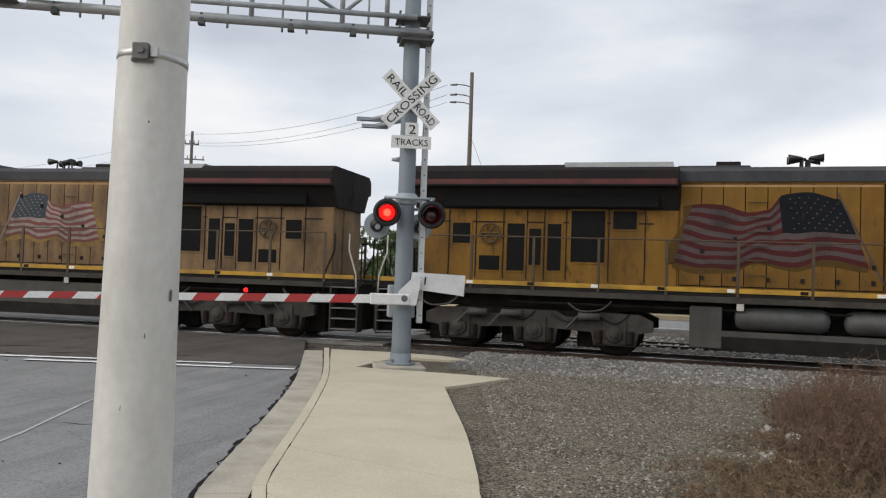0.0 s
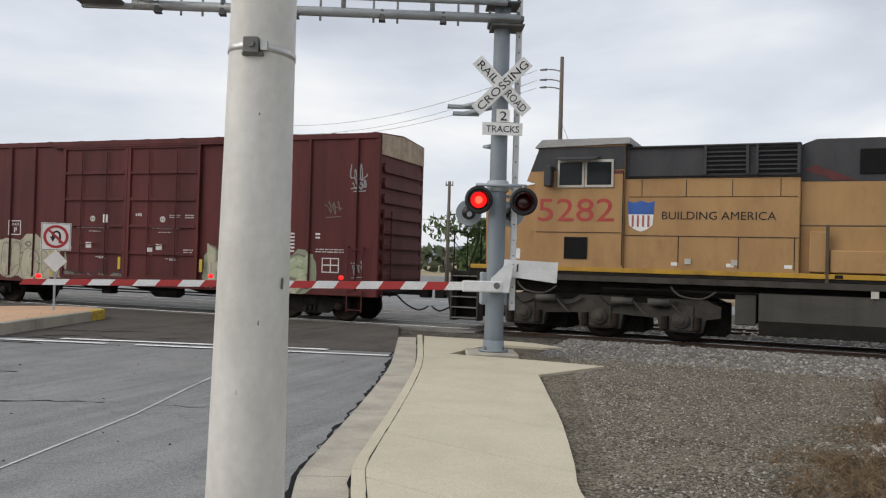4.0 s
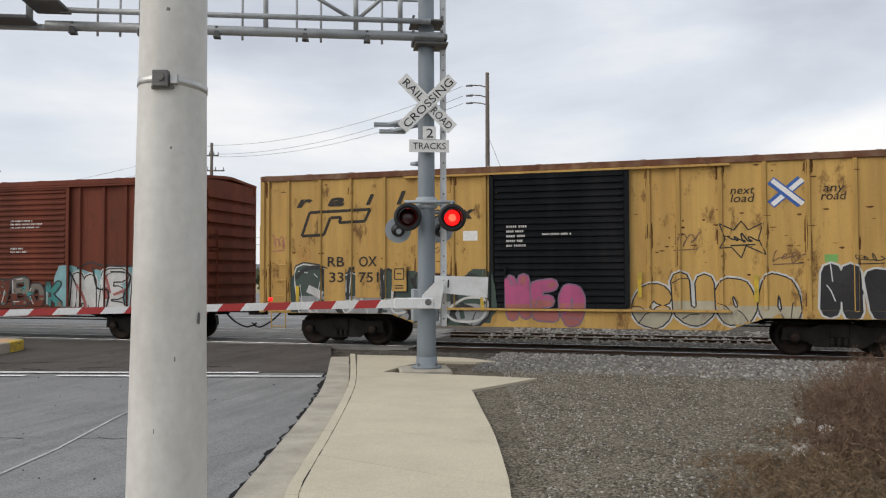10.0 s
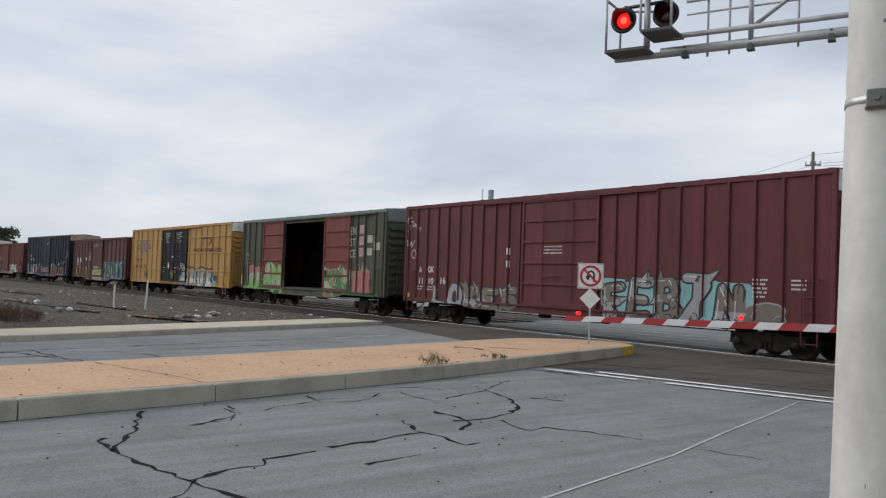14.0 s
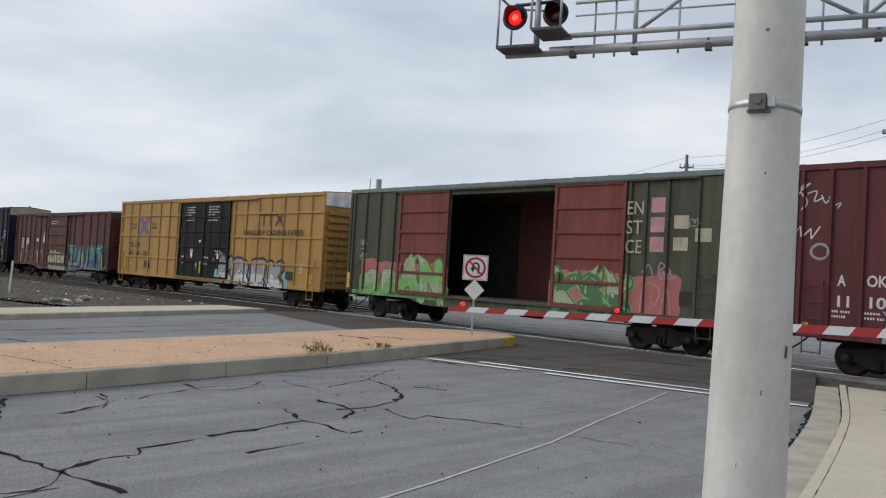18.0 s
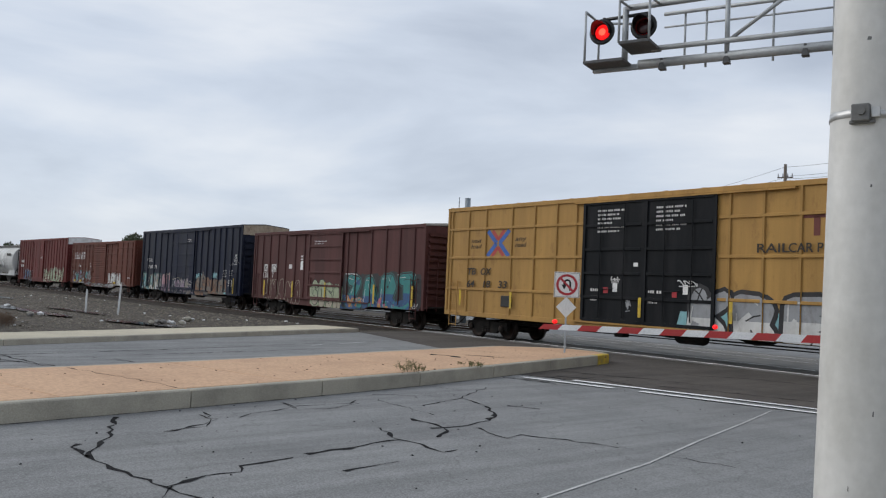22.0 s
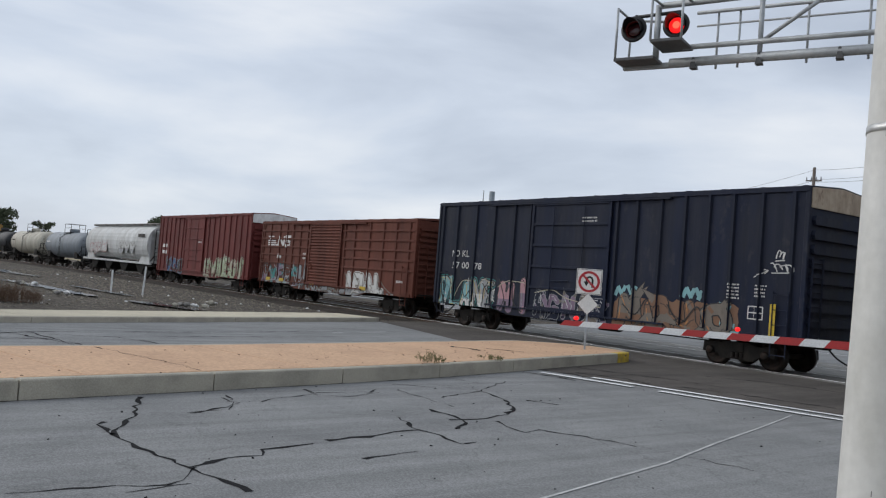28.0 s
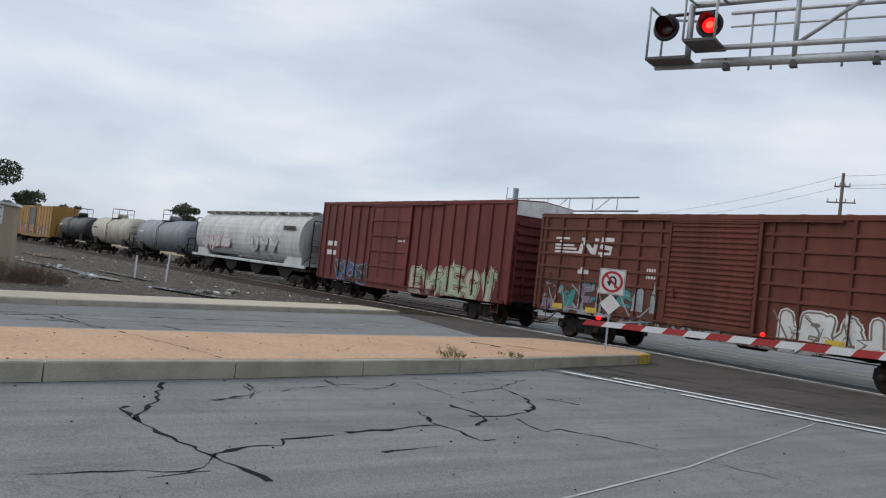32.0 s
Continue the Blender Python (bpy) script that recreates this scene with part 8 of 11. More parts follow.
    drawn(car, rl, [[(4.71 + 0.21 * math.cos(k * math.pi / 6), 2.56 + 0.2 * math.sin(k * math.pi / 6)) for k in range(13)], [(4.58, 2.52), (4.71, 2.45), (4.84, 2.52)], [(4.64, 2.66), (4.64, 2.6)], [(4.78, 2.66), (4.78, 2.6)]], 0.022, S_BROWN, "faint brown smiling face")
    bars(car, rl, 14.85, 2.75, [(0.42, 0.75)], S_DULLPINK, "faded_patch")
    bars(car, rl, 13.4, 2.08, [(0.26, 0.16), (0.26, 0.07)], S_GREEN, "green_sticker")
    part("number_plate", B(13.42, 13.68, SIDE - 0.008, SIDE - 0.001, 1.84, 1.96), M_BLACK, car)
    for x, z in ((1.02, 0.95), (5.9, 0.95), (9.55, 1.3), (12.0, 1.2), (14.75, 1.75)):
        part("yellow_reflector", B(x, x + 0.09, SIDE - 0.062, SIDE - 0.05, z, z + 0.6), M_YELLOW, car)
    graffiti(car, rl, 13.25, 15.12, 0.72, 2.1, 2, [S_BLACK], S_WHITE, None, 21, "blob", "black spray-can letters with a white outline", edge_w=0.045, shapes="HB")
    graffiti(car, rl, 9.4, 12.95, 0.6, 1.85, 4, [M_RB_YELLOW, S_CREAM], S_BLACK, None, 22, "blob", "tan spray-can loops with black and white outlines", back=S_WHITE, edge_w=0.03, shapes="CUOO")
    graffiti(car, rl, 6.5, 8.4, 0.6, 1.8, 3, [S_PINK, S_SALMON], S_PURPLE, None, 23, "blob", "pink spray-can letters across the door ridges", edge_w=0.035, shapes="NEO")
    spray_cloud(car, rl, 0.95, 3.4, 0.55, 1.95, S_DEEPGREEN, 124, "dark grey-green spray-can fill", 5)
    spray_cloud(car, rl, 3.2, 6.15, 0.55, 1.9, S_DEEPGREEN, 125, "dark grey-green spray-can fill", 5)
    graffiti(car, rl, 3.3, 6.15, 0.55, 2.0, 3, [S_DEEPGREEN, S_SILVER, S_BLACK], S_BLACK, S_WHITE, 24, "block", "dark green letters with white shines", back=S_BLACK, edge_w=0.035, shapes="LUS")
    graffiti(car, rl, 0.95, 3.45, 0.55, 2.02, 2, [S_DEEPGREEN, S_SILVER, S_WHITE], S_WHITE, S_WHITE, 25, "blob", "dark green and silver letters edged in white", back=S_BLACK, edge_w=0.04, shapes="RU")
    drawn(car, rl, [[(3.7, 1.9), (3.65, 0.95), (4.0, 0.9)], [(4.3, 0.95), (4.6, 1.3), (4.5, 0.8), (4.9, 0.75)], [(5.0, 0.9), (5.5, 1.25), (6.05, 1.2), (5.9, 0.75), (5.3, 0.7), (5.0, 0.9)], [(1.05, 1.3), (1.5, 0.85), (2.2, 0.75), (2.6, 1.0)]], 0.06, S_WHITE, "white outlines over the green paint", lift=0.02)
    drawn(car, rl, [[(1.0, 1.75), (1.3, 2.0), (1.75, 1.98), (1.8, 1.5)], [(2.45, 1.2), (2.5, 1.95), (2.62, 1.98)], [(3.35, 2.0), (3.4, 1.3), (3.3, 0.8)], [(4.15, 1.75), (4.3, 1.3), (4.2, 0.85)], [(5.1, 1.75), (5.5, 1.6), (6.1, 1.75)], [(1.1, 0.95), (1.9, 1.15), (2.3, 0.8)]], 0.1, S_BLACK, "black shadows of the letters", lift=0.017)
    drawn(car, rl, [[(1.24 + 0.17 * math.cos(k * math.pi / 6), 2.38 + 0.17 * math.sin(k * math.pi / 6)) for k in range(13)], [(1.14, 2.34), (1.24, 2.28), (1.34, 2.34)], [(1.18, 2.45), (1.18, 2.41)], [(1.3, 2.45), (1.3, 2.41)]], 0.022, S_ORANGE, "faint orange smiling face")
    drawn(car, rl, [[(11.3, 2.95), (11.42, 2.6)], [(11.42, 2.6), (11.3, 2.4)], [(11.3, 2.4), (11.55, 2.42)], [(11.55, 2.42), (11.75, 2.18)], [(11.75, 2.18), (11.85, 2.45)], [(11.85, 2.45), (12.25, 2.25)], [(12.25, 2.25), (12.1, 2.6)], [(12.1, 2.6), (12.2, 2.95)], [(12.2, 2.95), (11.9, 2.8)], [(11.9, 2.8), (11.75, 3.0)], [(11.75, 3.0), (11.6, 2.8)], [(11.6, 2.8), (11.3, 2.95)]], 0.025, S_BLACK, "thin black starburst outline")
    scrawl(car, rl, 11.8, 2.6, 0.6, 0.3, S_BLACK, 6, 0.03)
    scrawl(car, rl, 15.3, 1.75, 0.45, 0.4, S_BLACK, 61, 0.035)
    scrawl(car, rl, 14.3, 2.15, 0.6, 0.25, S_BLACK, 64, 0.02)
    scrawl(car, rl, 10.6, 2.6, 0.6, 0.5, S_BROWN, 7)
    scrawl(car, rl, 0.5, 2.7, 0.4, 0.5, S_SALMON, 8)
    scrawl(car, rl, 12.7, 2.2, 0.7, 0.35, S_BROWN, 9)
    scrawl(car, rl, 2.1, 1.4, 0.5, 0.25, S_BLACK, 65, 0.03)
    scrawl(car, rl, 3.0, 1.4, 0.5, 0.25, S_BLACK, 66, 0.03)


def car_rust_open():
    car, rl = boxcar("open_door_boxcar", "rust-red boxcar with its door slid open on an empty inside", -86.33, -68.15, 4.62, 0.78, M_RUSTRED,
                     [0.3, 1.38, 2.35, 3.3, 14.54, 15.29, 15.96, 16.76, 17.49], [(4.15, 6.45, M_RUSTRED, "louvre"), (11.4, 14.2, M_RUSTRED, "louvre")], open_gap=(6.6, 11.3), sill_dip=0.12, cap=None, lining=M_INNER_GREY)
    # inner door leaf on the far side
    lo = part("inner_far_door", B(6.95, 9.6, 1.27, 1.325, 1.15, 4.4), M_INNER_GREY, car)
    bm = bmesh.new()
    for k in range(18):
        prism(bm, [(1.27, 1.22 + k * 0.17), (1.17, 1.28 + k * 0.17), (1.17, 1.31 + k * 0.17), (1.27, 1.33 + k * 0.17)], "x", 7.0, 9.5)
    part("far_door_corrugation", bm, M_INNER_GREY, lo)
    for x in (6.95, 9.6):
        part("door_stile", B(x - 0.05, x + 0.05, 1.14, 1.27, 1.15, 4.4), M_UNDER, lo)
    for w, x, z, q in (("CO", 0.88, 2.2, 0.42), ("ER", 1.55, 2.2, 0.42), ("173", 0.86, 1.8, 0.46), ("567", 1.52, 1.8, 0.5)):
        lettering("stencil", w, 0.35, M_STENCIL, car, on_side(x, z, SIDE - 0.008), width=q, bold=0.03)
    bars(car, rl, 0.9, 1.58, [(0.5, 0.05), (0.5, 0.05)], M_STENCIL)
    bars(car, rl, 12.4, 3.4, [(0.7, 0.05), (1.0, 0.05), (0.9, 0.05)], M_STENCIL)
    bars(car, rl, 12.4, 2.6, [(0.4, 0.05), (0.5, 0.05)], M_STENCIL)
    bars(car, rl, 5.7, 2.85, [(0.3, 0.07), (0.5, 0.07), (0.4, 0.09)], M_STENCIL)
    part("yellow_reflector", B(0.05, 0.17, SIDE - 0.05, SIDE - 0.04, 0.95, 1.95), M_YELLOW, car)
    part("yellow_reflector", B(17.83, 17.95, SIDE - 0.06, SIDE - 0.05, 1.45, 2.08), M_YELLOW, car)
    bars(car, rl, 16.92, 2.2, [(0.45, 0.06)] * 4, M_STENCIL)
    spray_cloud(car, rl, 13.95, 16.9, 0.85, 2.1, S_CYAN, 35, "pale blue spray-can fill", 6)
    spray_cloud(car, rl, 16.6, 17.95, 0.85, 1.8, S_CYAN, 38, "pale blue spray-can fill", 3)
    drawn(car, rl, [[(16.8, 1.85), (17.3, 1.82), (17.35, 1.35), (17.6, 1.42), (18.0, 1.25)], [(14.5, 2.05), (14.9, 2.22), (15.1, 2.15), (15.7, 2.1), (16.5, 2.08), (16.75, 1.9)]], 0.05, S_BLACK, "ragged black edge of the blue paint", lift=0.012)
    drawn(car, rl, [[(14.5, 1.6), (14.75, 1.0), (14.6, 0.85)], [(15.35, 1.85), (15.5, 1.35)], [(15.6, 1.3), (16.0, 1.45)], [(16.2, 1.75), (16.45, 1.2), (16.3, 0.95)]], 0.075, S_SALMON, "red shading inside the letters", lift=0.019)
    drawn(car, rl, [[(14.25, 1.95), (14.5, 1.4), (14.4, 0.8)], [(14.95, 2.1), (15.1, 1.5), (15.45, 1.4), (15.35, 0.8)], [(15.5, 1.95), (16.1, 1.85), (15.95, 1.2), (16.2, 0.75)], [(16.35, 1.9), (16.7, 1.65), (16.35, 1.35), (16.9, 0.9)]], 0.05, S_BLACK, "black outlines of the letters", lift=0.021)
    graffiti(car, rl, 14.2, 17.05, 0.6, 2.15, 3, [S_WHITE, S_WHITE, S_SALMON, S_WHITE], S_BLACK, S_WHITE, 31, "block", "white spray-can letters with red shading", back=S_WHITE, edge_w=0.035, shapes="MER")
    spray_cloud(car, rl, 4.15, 6.4, 1.0, 2.05, S_CREAM, 32, "worn cream paint patch over the door ridges", 4)
    graffiti(car, rl, 4.2, 6.4, 1.1, 1.95, 5, [S_CREAM, S_SILVER], S_GREYBROWN, None, 36, "blob", "faint letters on the cream patch", edge_w=0.02)
    graffiti(car, rl, 11.9, 14.1, 0.85, 1.75, 4, [S_TEAL, S_GREYBROWN, M_RUSTRED], S_BLACK, S_WHITE, 33, "mixed", "teal and brown spray-can letters", edge_w=0.04)
    spray_cloud(car, rl, 2.85, 4.1, 0.85, 2.4, S_SALMON, 134, "soft pink spray haze", 2)
    graffiti(car, rl, 3.0, 4.05, 0.75, 2.3, 1, [S_WHITE], S_PINK, S_CYAN, 34, "block", "white spray-can figure edged in pink", back=S_DULLPINK, shapes="R", edge_w=0.05)
    scrawl(car, rl, 17.8, 2.9, 0.55, 0.4, S_BLACK, 37, 0.035)

def car_wine():
    car, rl = boxcar("wine_red_boxcar", "wine-red boxcar with a white end cap and silver graffiti", -108.1, -90.44, 5.05, 0.85, M_MAROON2,
                     [0.2, 0.82, 1.5, 2.2, 2.86, 3.55, 4.22, 4.9, 5.6, 6.3, 6.9] + even(10.7, 17.5, 9), [(7.1, 10.42, M_MAROON2, "plug")], cap=M_END_WHITE, sill_dip=0.12, rib_w=0.12)
    bars(car, rl, 15.6, 2.1, [(0.35, 0.06)] * 5, M_STENCIL)
    bars(car, rl, 16.6, 2.1, [(0.35, 0.06)] * 3, M_STENCIL)
    bars(car, rl, 8.1, 3.1, [(0.8, 0.06)] * 3, M_STENCIL)
    bars(car, rl, 6.2, 2.85, [(0.2, 0.25), (0.2, 0.25)], M_STENCIL)
    for w, x, z, q in (("A", 1.02, 2.11, 0.17), ("OK", 1.6, 2.12, 0.4), ("11", 0.96, 1.62, 0.24), ("10", 1.6, 1.63, 0.32), ("16", 2.38, 1.66, 0.32)):
        lettering("stencil", w, 0.36, M_STENCIL, car, on_side(x, z, SIDE - 0.008), width=q, bold=0.02)
    bars(car, rl, 0.92, 1.48, [(0.4, 0.06), (0.3, 0.06)], M_STENCIL)
    bars(car, rl, 1.58, 1.48, [(0.42, 0.06), (0.36, 0.06)], M_STENCIL)
    part("yellow_reflector", B(0.3, 0.45, SIDE - 0.05, SIDE - 0.04, 1.02, 1.2), M_YELLOW, car)
    graffiti(car, rl, 1.9, 6.9, 0.6, 1.75, 5, [S_SILVER, S_GREYBROWN], S_BLACK, S_WHITE, 41, "mixed", "silver spray-can letters", edge_w=0.05, shapes="LOKES")
    spray_cloud(car, rl, 10.7, 15.5, 0.9, 2.1, S_CYAN, 142, "pale blue spray haze behind the letters", 7)
    graffiti(car, rl, 10.6, 15.4, 0.68, 2.2, 5, [S_SILVER, S_GREYBROWN], S_BLACK, S_WHITE, 42, "mixed", "grey spray-can letters on a blue haze", edge_w=0.06, shapes="FEBTN")
    graffiti(car, rl, 15.35, 16.5, 0.75, 1.55, 1, [S_GREYBROWN], S_SILVER, None, 46, "blob", "faded grey spray-can loop", edge_w=0.04, shapes="S")
    drawn(car, rl, [[(0.1, 4.3), (0.35, 4.55), (0.15, 4.4), (0.3, 4.1), (0.2, 3.9)], [(0.3, 4.3), (0.5, 4.35), (0.45, 4.1), (0.65, 4.2)], [(0.6, 4.25), (0.7, 4.05), (0.8, 4.2)], [(0.9, 4.0), (1.02, 4.05), (0.95, 3.92)]], 0.03, S_WHITE, "thin white handwritten tag")
    drawn(car, rl, [[(0.05, 3.35), (0.2, 3.5)], [(0.2, 3.5), (0.22, 3.25)], [(0.22, 3.25), (0.4, 3.45)], [(0.4, 3.45), (0.42, 3.2)], [(0.42, 3.2), (0.6, 3.5)]], 0.03, S_WHITE, "thin white zigzag tag")
    drawn(car, rl, [[(0.62 + 0.2 * math.cos(k * math.pi / 5), 2.9 + 0.18 * math.sin(k * math.pi / 5)) for k in range(11)]], 0.06, S_SILVER, "faint silver spray ring")


def car_olive():
    car, rl = boxcar("olive_boxcar", "olive boxcar with red doors slid open and green graffiti", -126.2, -110.79, 5.06, 0.9, M_OLIVE,
                     [0.25, 0.96, 1.76, 2.6, 12.5, 13.0, 13.66, 14.54, 15.2], [(2.98, 5.4, M_DOOR_RED, "rib"), (9.98, 12.36, M_DOOR_RED, "rib")], open_gap=(5.45, 9.93), roof=M_GREENROOF, cap=M_GREENROOF, lining=M_INNER_RED, sill_dip=0.2, roof_trim=M_GREENROOF)
    part("inner_far_door", B(2.4, 6.2, 1.29, 1.326, 1.13, 4.6), M_UNDER, car)
    part("green_sill_paint", B(0.4, 5.2, SIDE - 0.036, SIDE - 0.03, 0.9, 1.05), S_GREEN, car, "light green paint along the sill")
    part("green_sill_paint", B(9.0, 15.0, SIDE - 0.036, SIDE - 0.03, 0.9, 1.05), S_DKGREEN, car, "dark green paint along the sill")
    for x, z in ((13.15, 3.9), (13.15, 3.35), (13.15, 2.8)):
        bars(car, rl, x, z, [(0.42, 0.42)], S_DULLPINK, "pink_paint_square")
    for x, z in ((13.85, 3.45), (13.85, 2.85), (14.5, 3.1)):
        bars(car, rl, x, z, [(0.42, 0.36)], S_CREAM, "cream_paint_square")
    for k, w in enumerate(("EN", "ST", "CE")):
        lettering("stencil", w, 0.55, S_CREAM, car, on_side(12.42, 3.85 - 0.55 * k, SIDE - 0.07), width=0.5)
    part("data_plate", B(14.1, 14.55, SIDE - 0.008, SIDE, 1.35, 1.75), M_BLACK, car)
    part("yellow_reflector", B(0.05, 0.2, SIDE - 0.05, SIDE - 0.04, 1.1, 1.7), M_YELLOW, car)
    spray_cloud(car, rl, 1.0, 5.35, 1.2, 2.25, S_SALMON, 150, "dull red spray haze", 6)
    spray_cloud(car, rl, 0.95, 5.35, 0.88, 1.75, S_GREEN, 151, "light green spray-can fill", 6)
    graffiti(car, rl, 0.95, 3.0, 0.85, 2.05, 2, [S_PALEGREEN, S_GREEN], S_DKGREEN, S_WHITE, 51, "blob", "light green spray-can letters", edge_w=0.03, shapes="SB")
    graffiti(car, rl, 2.95, 5.4, 0.85, 2.65, 2, [S_GREEN, S_PALEGREEN], S_DKGREEN, S_PALEGREEN, 52, "spike", "green spiked spray-can letters", edge_w=0.045, shapes="AN")
    spray_cloud(car, rl, 9.98, 14.0, 0.8, 2.2, S_SALMON, 154, "dull red spray-can fill", 6)
    graffiti(car, rl, 9.98, 12.75, 0.85, 2.15, 3, [S_GREEN, S_PALEGREEN, S_DKGREEN], S_DKGREEN, S_PALEGREEN, 53, "spike", "green spiked spray-can letters", back=S_GREEN, edge_w=0.045, shapes="KSK")
    drawn(car, rl, [[(12.95, 1.0), (13.1, 1.9), (13.5, 1.75), (13.4, 1.3)], [(13.55, 1.1), (13.75, 1.75), (13.85, 1.1)], [(13.0, 2.2), (13.15, 2.45), (13.3, 2.15)], [(13.45, 2.2), (13.5, 2.5), (13.7, 2.4), (13.5, 2.3), (13.75, 2.1)]], 0.035, S_DULLPINK, "pale loops on the red paint")
    scrawl(car, rl, 0.9, 2.9, 0.4, 0.5, S_SILVER, 56, 0.03)
    scrawl(car, rl, 0.9, 2.4, 0.4, 0.4, S_SILVER, 58, 0.03)
    scrawl(car, rl, 13.7, 2.25, 0.5, 0.4, S_SILVER, 57, 0.03)
    scrawl(car, rl, 14.4, 3.65, 0.5, 0.3, S_SILVER, 59)


def car_deep_yellow():
    car, rl = boxcar("black_door_boxcar", "deep yellow boxcar with black double plug doors and grey graffiti", -148.15, -129.83, 5.06, 0.8, M_TTX_YELLOW,
                     [0.25, 1.2, 2.15, 3.5, 4.6, 5.6, 6.45, 11.8, 12.75, 13.72, 14.66, 15.6, 16.55, 17.5], [(6.84, 9.08, M_BOX_BLACK, "plug"), (9.16, 11.4, M_BOX_BLACK, "plug")],
                     cap=M_END_WHITE, belt=(4.15, 3.05, 1.85), rib_w=0.1, rib_depth=0.05, end_ribs=10)
    bm = bmesh.new()
    for k, (pts, w, i) in enumerate((([(2.25, 4.05), (2.72, 3.58), (2.25, 3.1)], 0.17, 1), ([(3.36, 4.05), (2.88, 3.58), (3.36, 3.1)], 0.17, 1), ([(2.5, 4.05), (2.8, 3.72), (3.1, 4.05)], 0.14, 0), ([(2.5, 3.1), (2.8, 3.43), (3.1, 3.1)], 0.14, 0))):
        for a, b in zip(pts, pts[1:]):
            painted(bm, stroke([a, b], w), rl, 0.006 + 0.0004 * k, i)
    part("cross_mark", bm, [M_RED, M_BLUE], car, "crossed red and blue bands")
    for w, x, z in (("next", 1.35, 3.62), ("load", 1.35, 3.4), ("any", 3.65, 3.65), ("road", 3.65, 3.43)):
        lettering("slogan", w, 0.24, M_STENCIL_BLACK, car, on_side(x, z, SIDE - 0.008), width=0.55, shear=0.2)
    for w, x, z, q in (("TB", 1.22, 2.4, 0.46), ("OX", 1.96, 2.4, 0.56), ("64", 1.22, 1.93, 0.42), ("18", 2.06, 1.93, 0.38), ("33", 2.9, 1.93, 0.46)):
        lettering("stencil", w, 0.36, M_STENCIL_BLACK, car, on_side(x, z, SIDE - 0.054), width=q, shear=0.15, bold=0.02)
    bm = bmesh.new()
    for p in ([(13.75, 4.1), (15.0, 4.1)], [(14.1, 4.1), (14.1, 3.57)], [(14.62, 4.1), (14.62, 3.57)], [(14.95, 4.18), (15.6, 3.57)], [(15.6, 4.18), (14.95, 3.57)]):
        painted(bm, stroke(p, 0.16), rl, 0.006, 0)
    part("owner_mark", bm, M_DARK_RED, car, "dark red mark of plain bars")
    for w, x in (("RAIL", 12.57), ("CAR P", 13.42), ("OOL", 14.42), ("ING E", 15.25), ("XPERTS", 16.2)):
        lettering("slogan", w, 0.34, M_STENCIL_BLACK, car, on_side(x, 3.15, SIDE - 0.054), width=0.86, bold=0.012)
    for x in (7.35, 9.5):
        bars(car, rl, x, 4.5, [(1.0, 0.07), (0.8, 0.07), (0.9, 0.07), (0.6, 0.07), (1.0, 0.07), (0.8, 0.07)], M_STENCIL)
        bars(car, rl, x - 0.2, 1.95, [(0.4, 0.1), (0.3, 0.06), (0.3, 0.06)], M_STENCIL)
    bars(car, rl, 7.65, 1.9, [(0.18, 0.18)], M_SIGN_RED, "red_sticker")
    bars(car, rl, 10.1, 1.85, [(0.16, 0.16)], M_SIGN_RED, "red_sticker")
    bars(car, rl, 8.0, 1.95, [(0.18, 0.28)], M_SIGN_WHITE, "paper_placard")
    bars(car, rl, 10.45, 1.95, [(0.16, 0.28)], M_SIGN_WHITE, "paper_placard")
    bars(car, rl, 8.75, 2.75, [(0.16, 0.12)], M_SIGN_WHITE, "paper_placard")
    scrawl(car, rl, 8.1, 2.35, 0.35, 0.2, S_WHITE, 66, 0.03)
    scrawl(car, rl, 10.6, 2.3, 0.6, 0.25, S_WHITE, 67, 0.03)
    scrawl(car, rl, 8.6, 1.6, 0.2, 0.5, S_SILVER, 68, 0.025)
    part("data_plate", B(15.98, 16.5, SIDE - 0.06, SIDE - 0.045, 1.22, 1.57), M_BLACK, car)
    for x in (0.9, 3.6, 9.0, 11.9, 14.4):
        part("yellow_reflector", B(x, x + 0.1, SIDE - 0.12, SIDE - 0.11, 1.2, 1.8), M_YELLOW, car)
    part("side_vent", B(3.1, 3.6, SIDE - 0.06, SIDE, 1.25, 1.65), M_BLACK, car)
    bars(car, rl, 16.05, 1.46, [(0.4, 0.05), (0.4, 0.05)], M_STENCIL)
    part("yellow_panel", B(17.35, 17.75, SIDE - 0.01, SIDE - 0.001, 1.05, 1.5), M_YELLOW, car)
    spray_cloud(car, rl, 10.5, 15.9, 0.62, 1.6, S_CYAN, 164, "thin pale green spray glow", 6)
    graffiti(car, rl, 10.6, 15.85, 0.52, 2.25, 4, [S_SILVER, S_WHITE], S_BLACK, S_WHITE, 64, "block", "silver spray-can letters with black outline", edge_w=0.085, shapes="KREK", back=S_BLACK)
    scrawl(car, rl, 17.0, 1.8, 0.3, 0.5, S_WHITE, 65, 0.03)


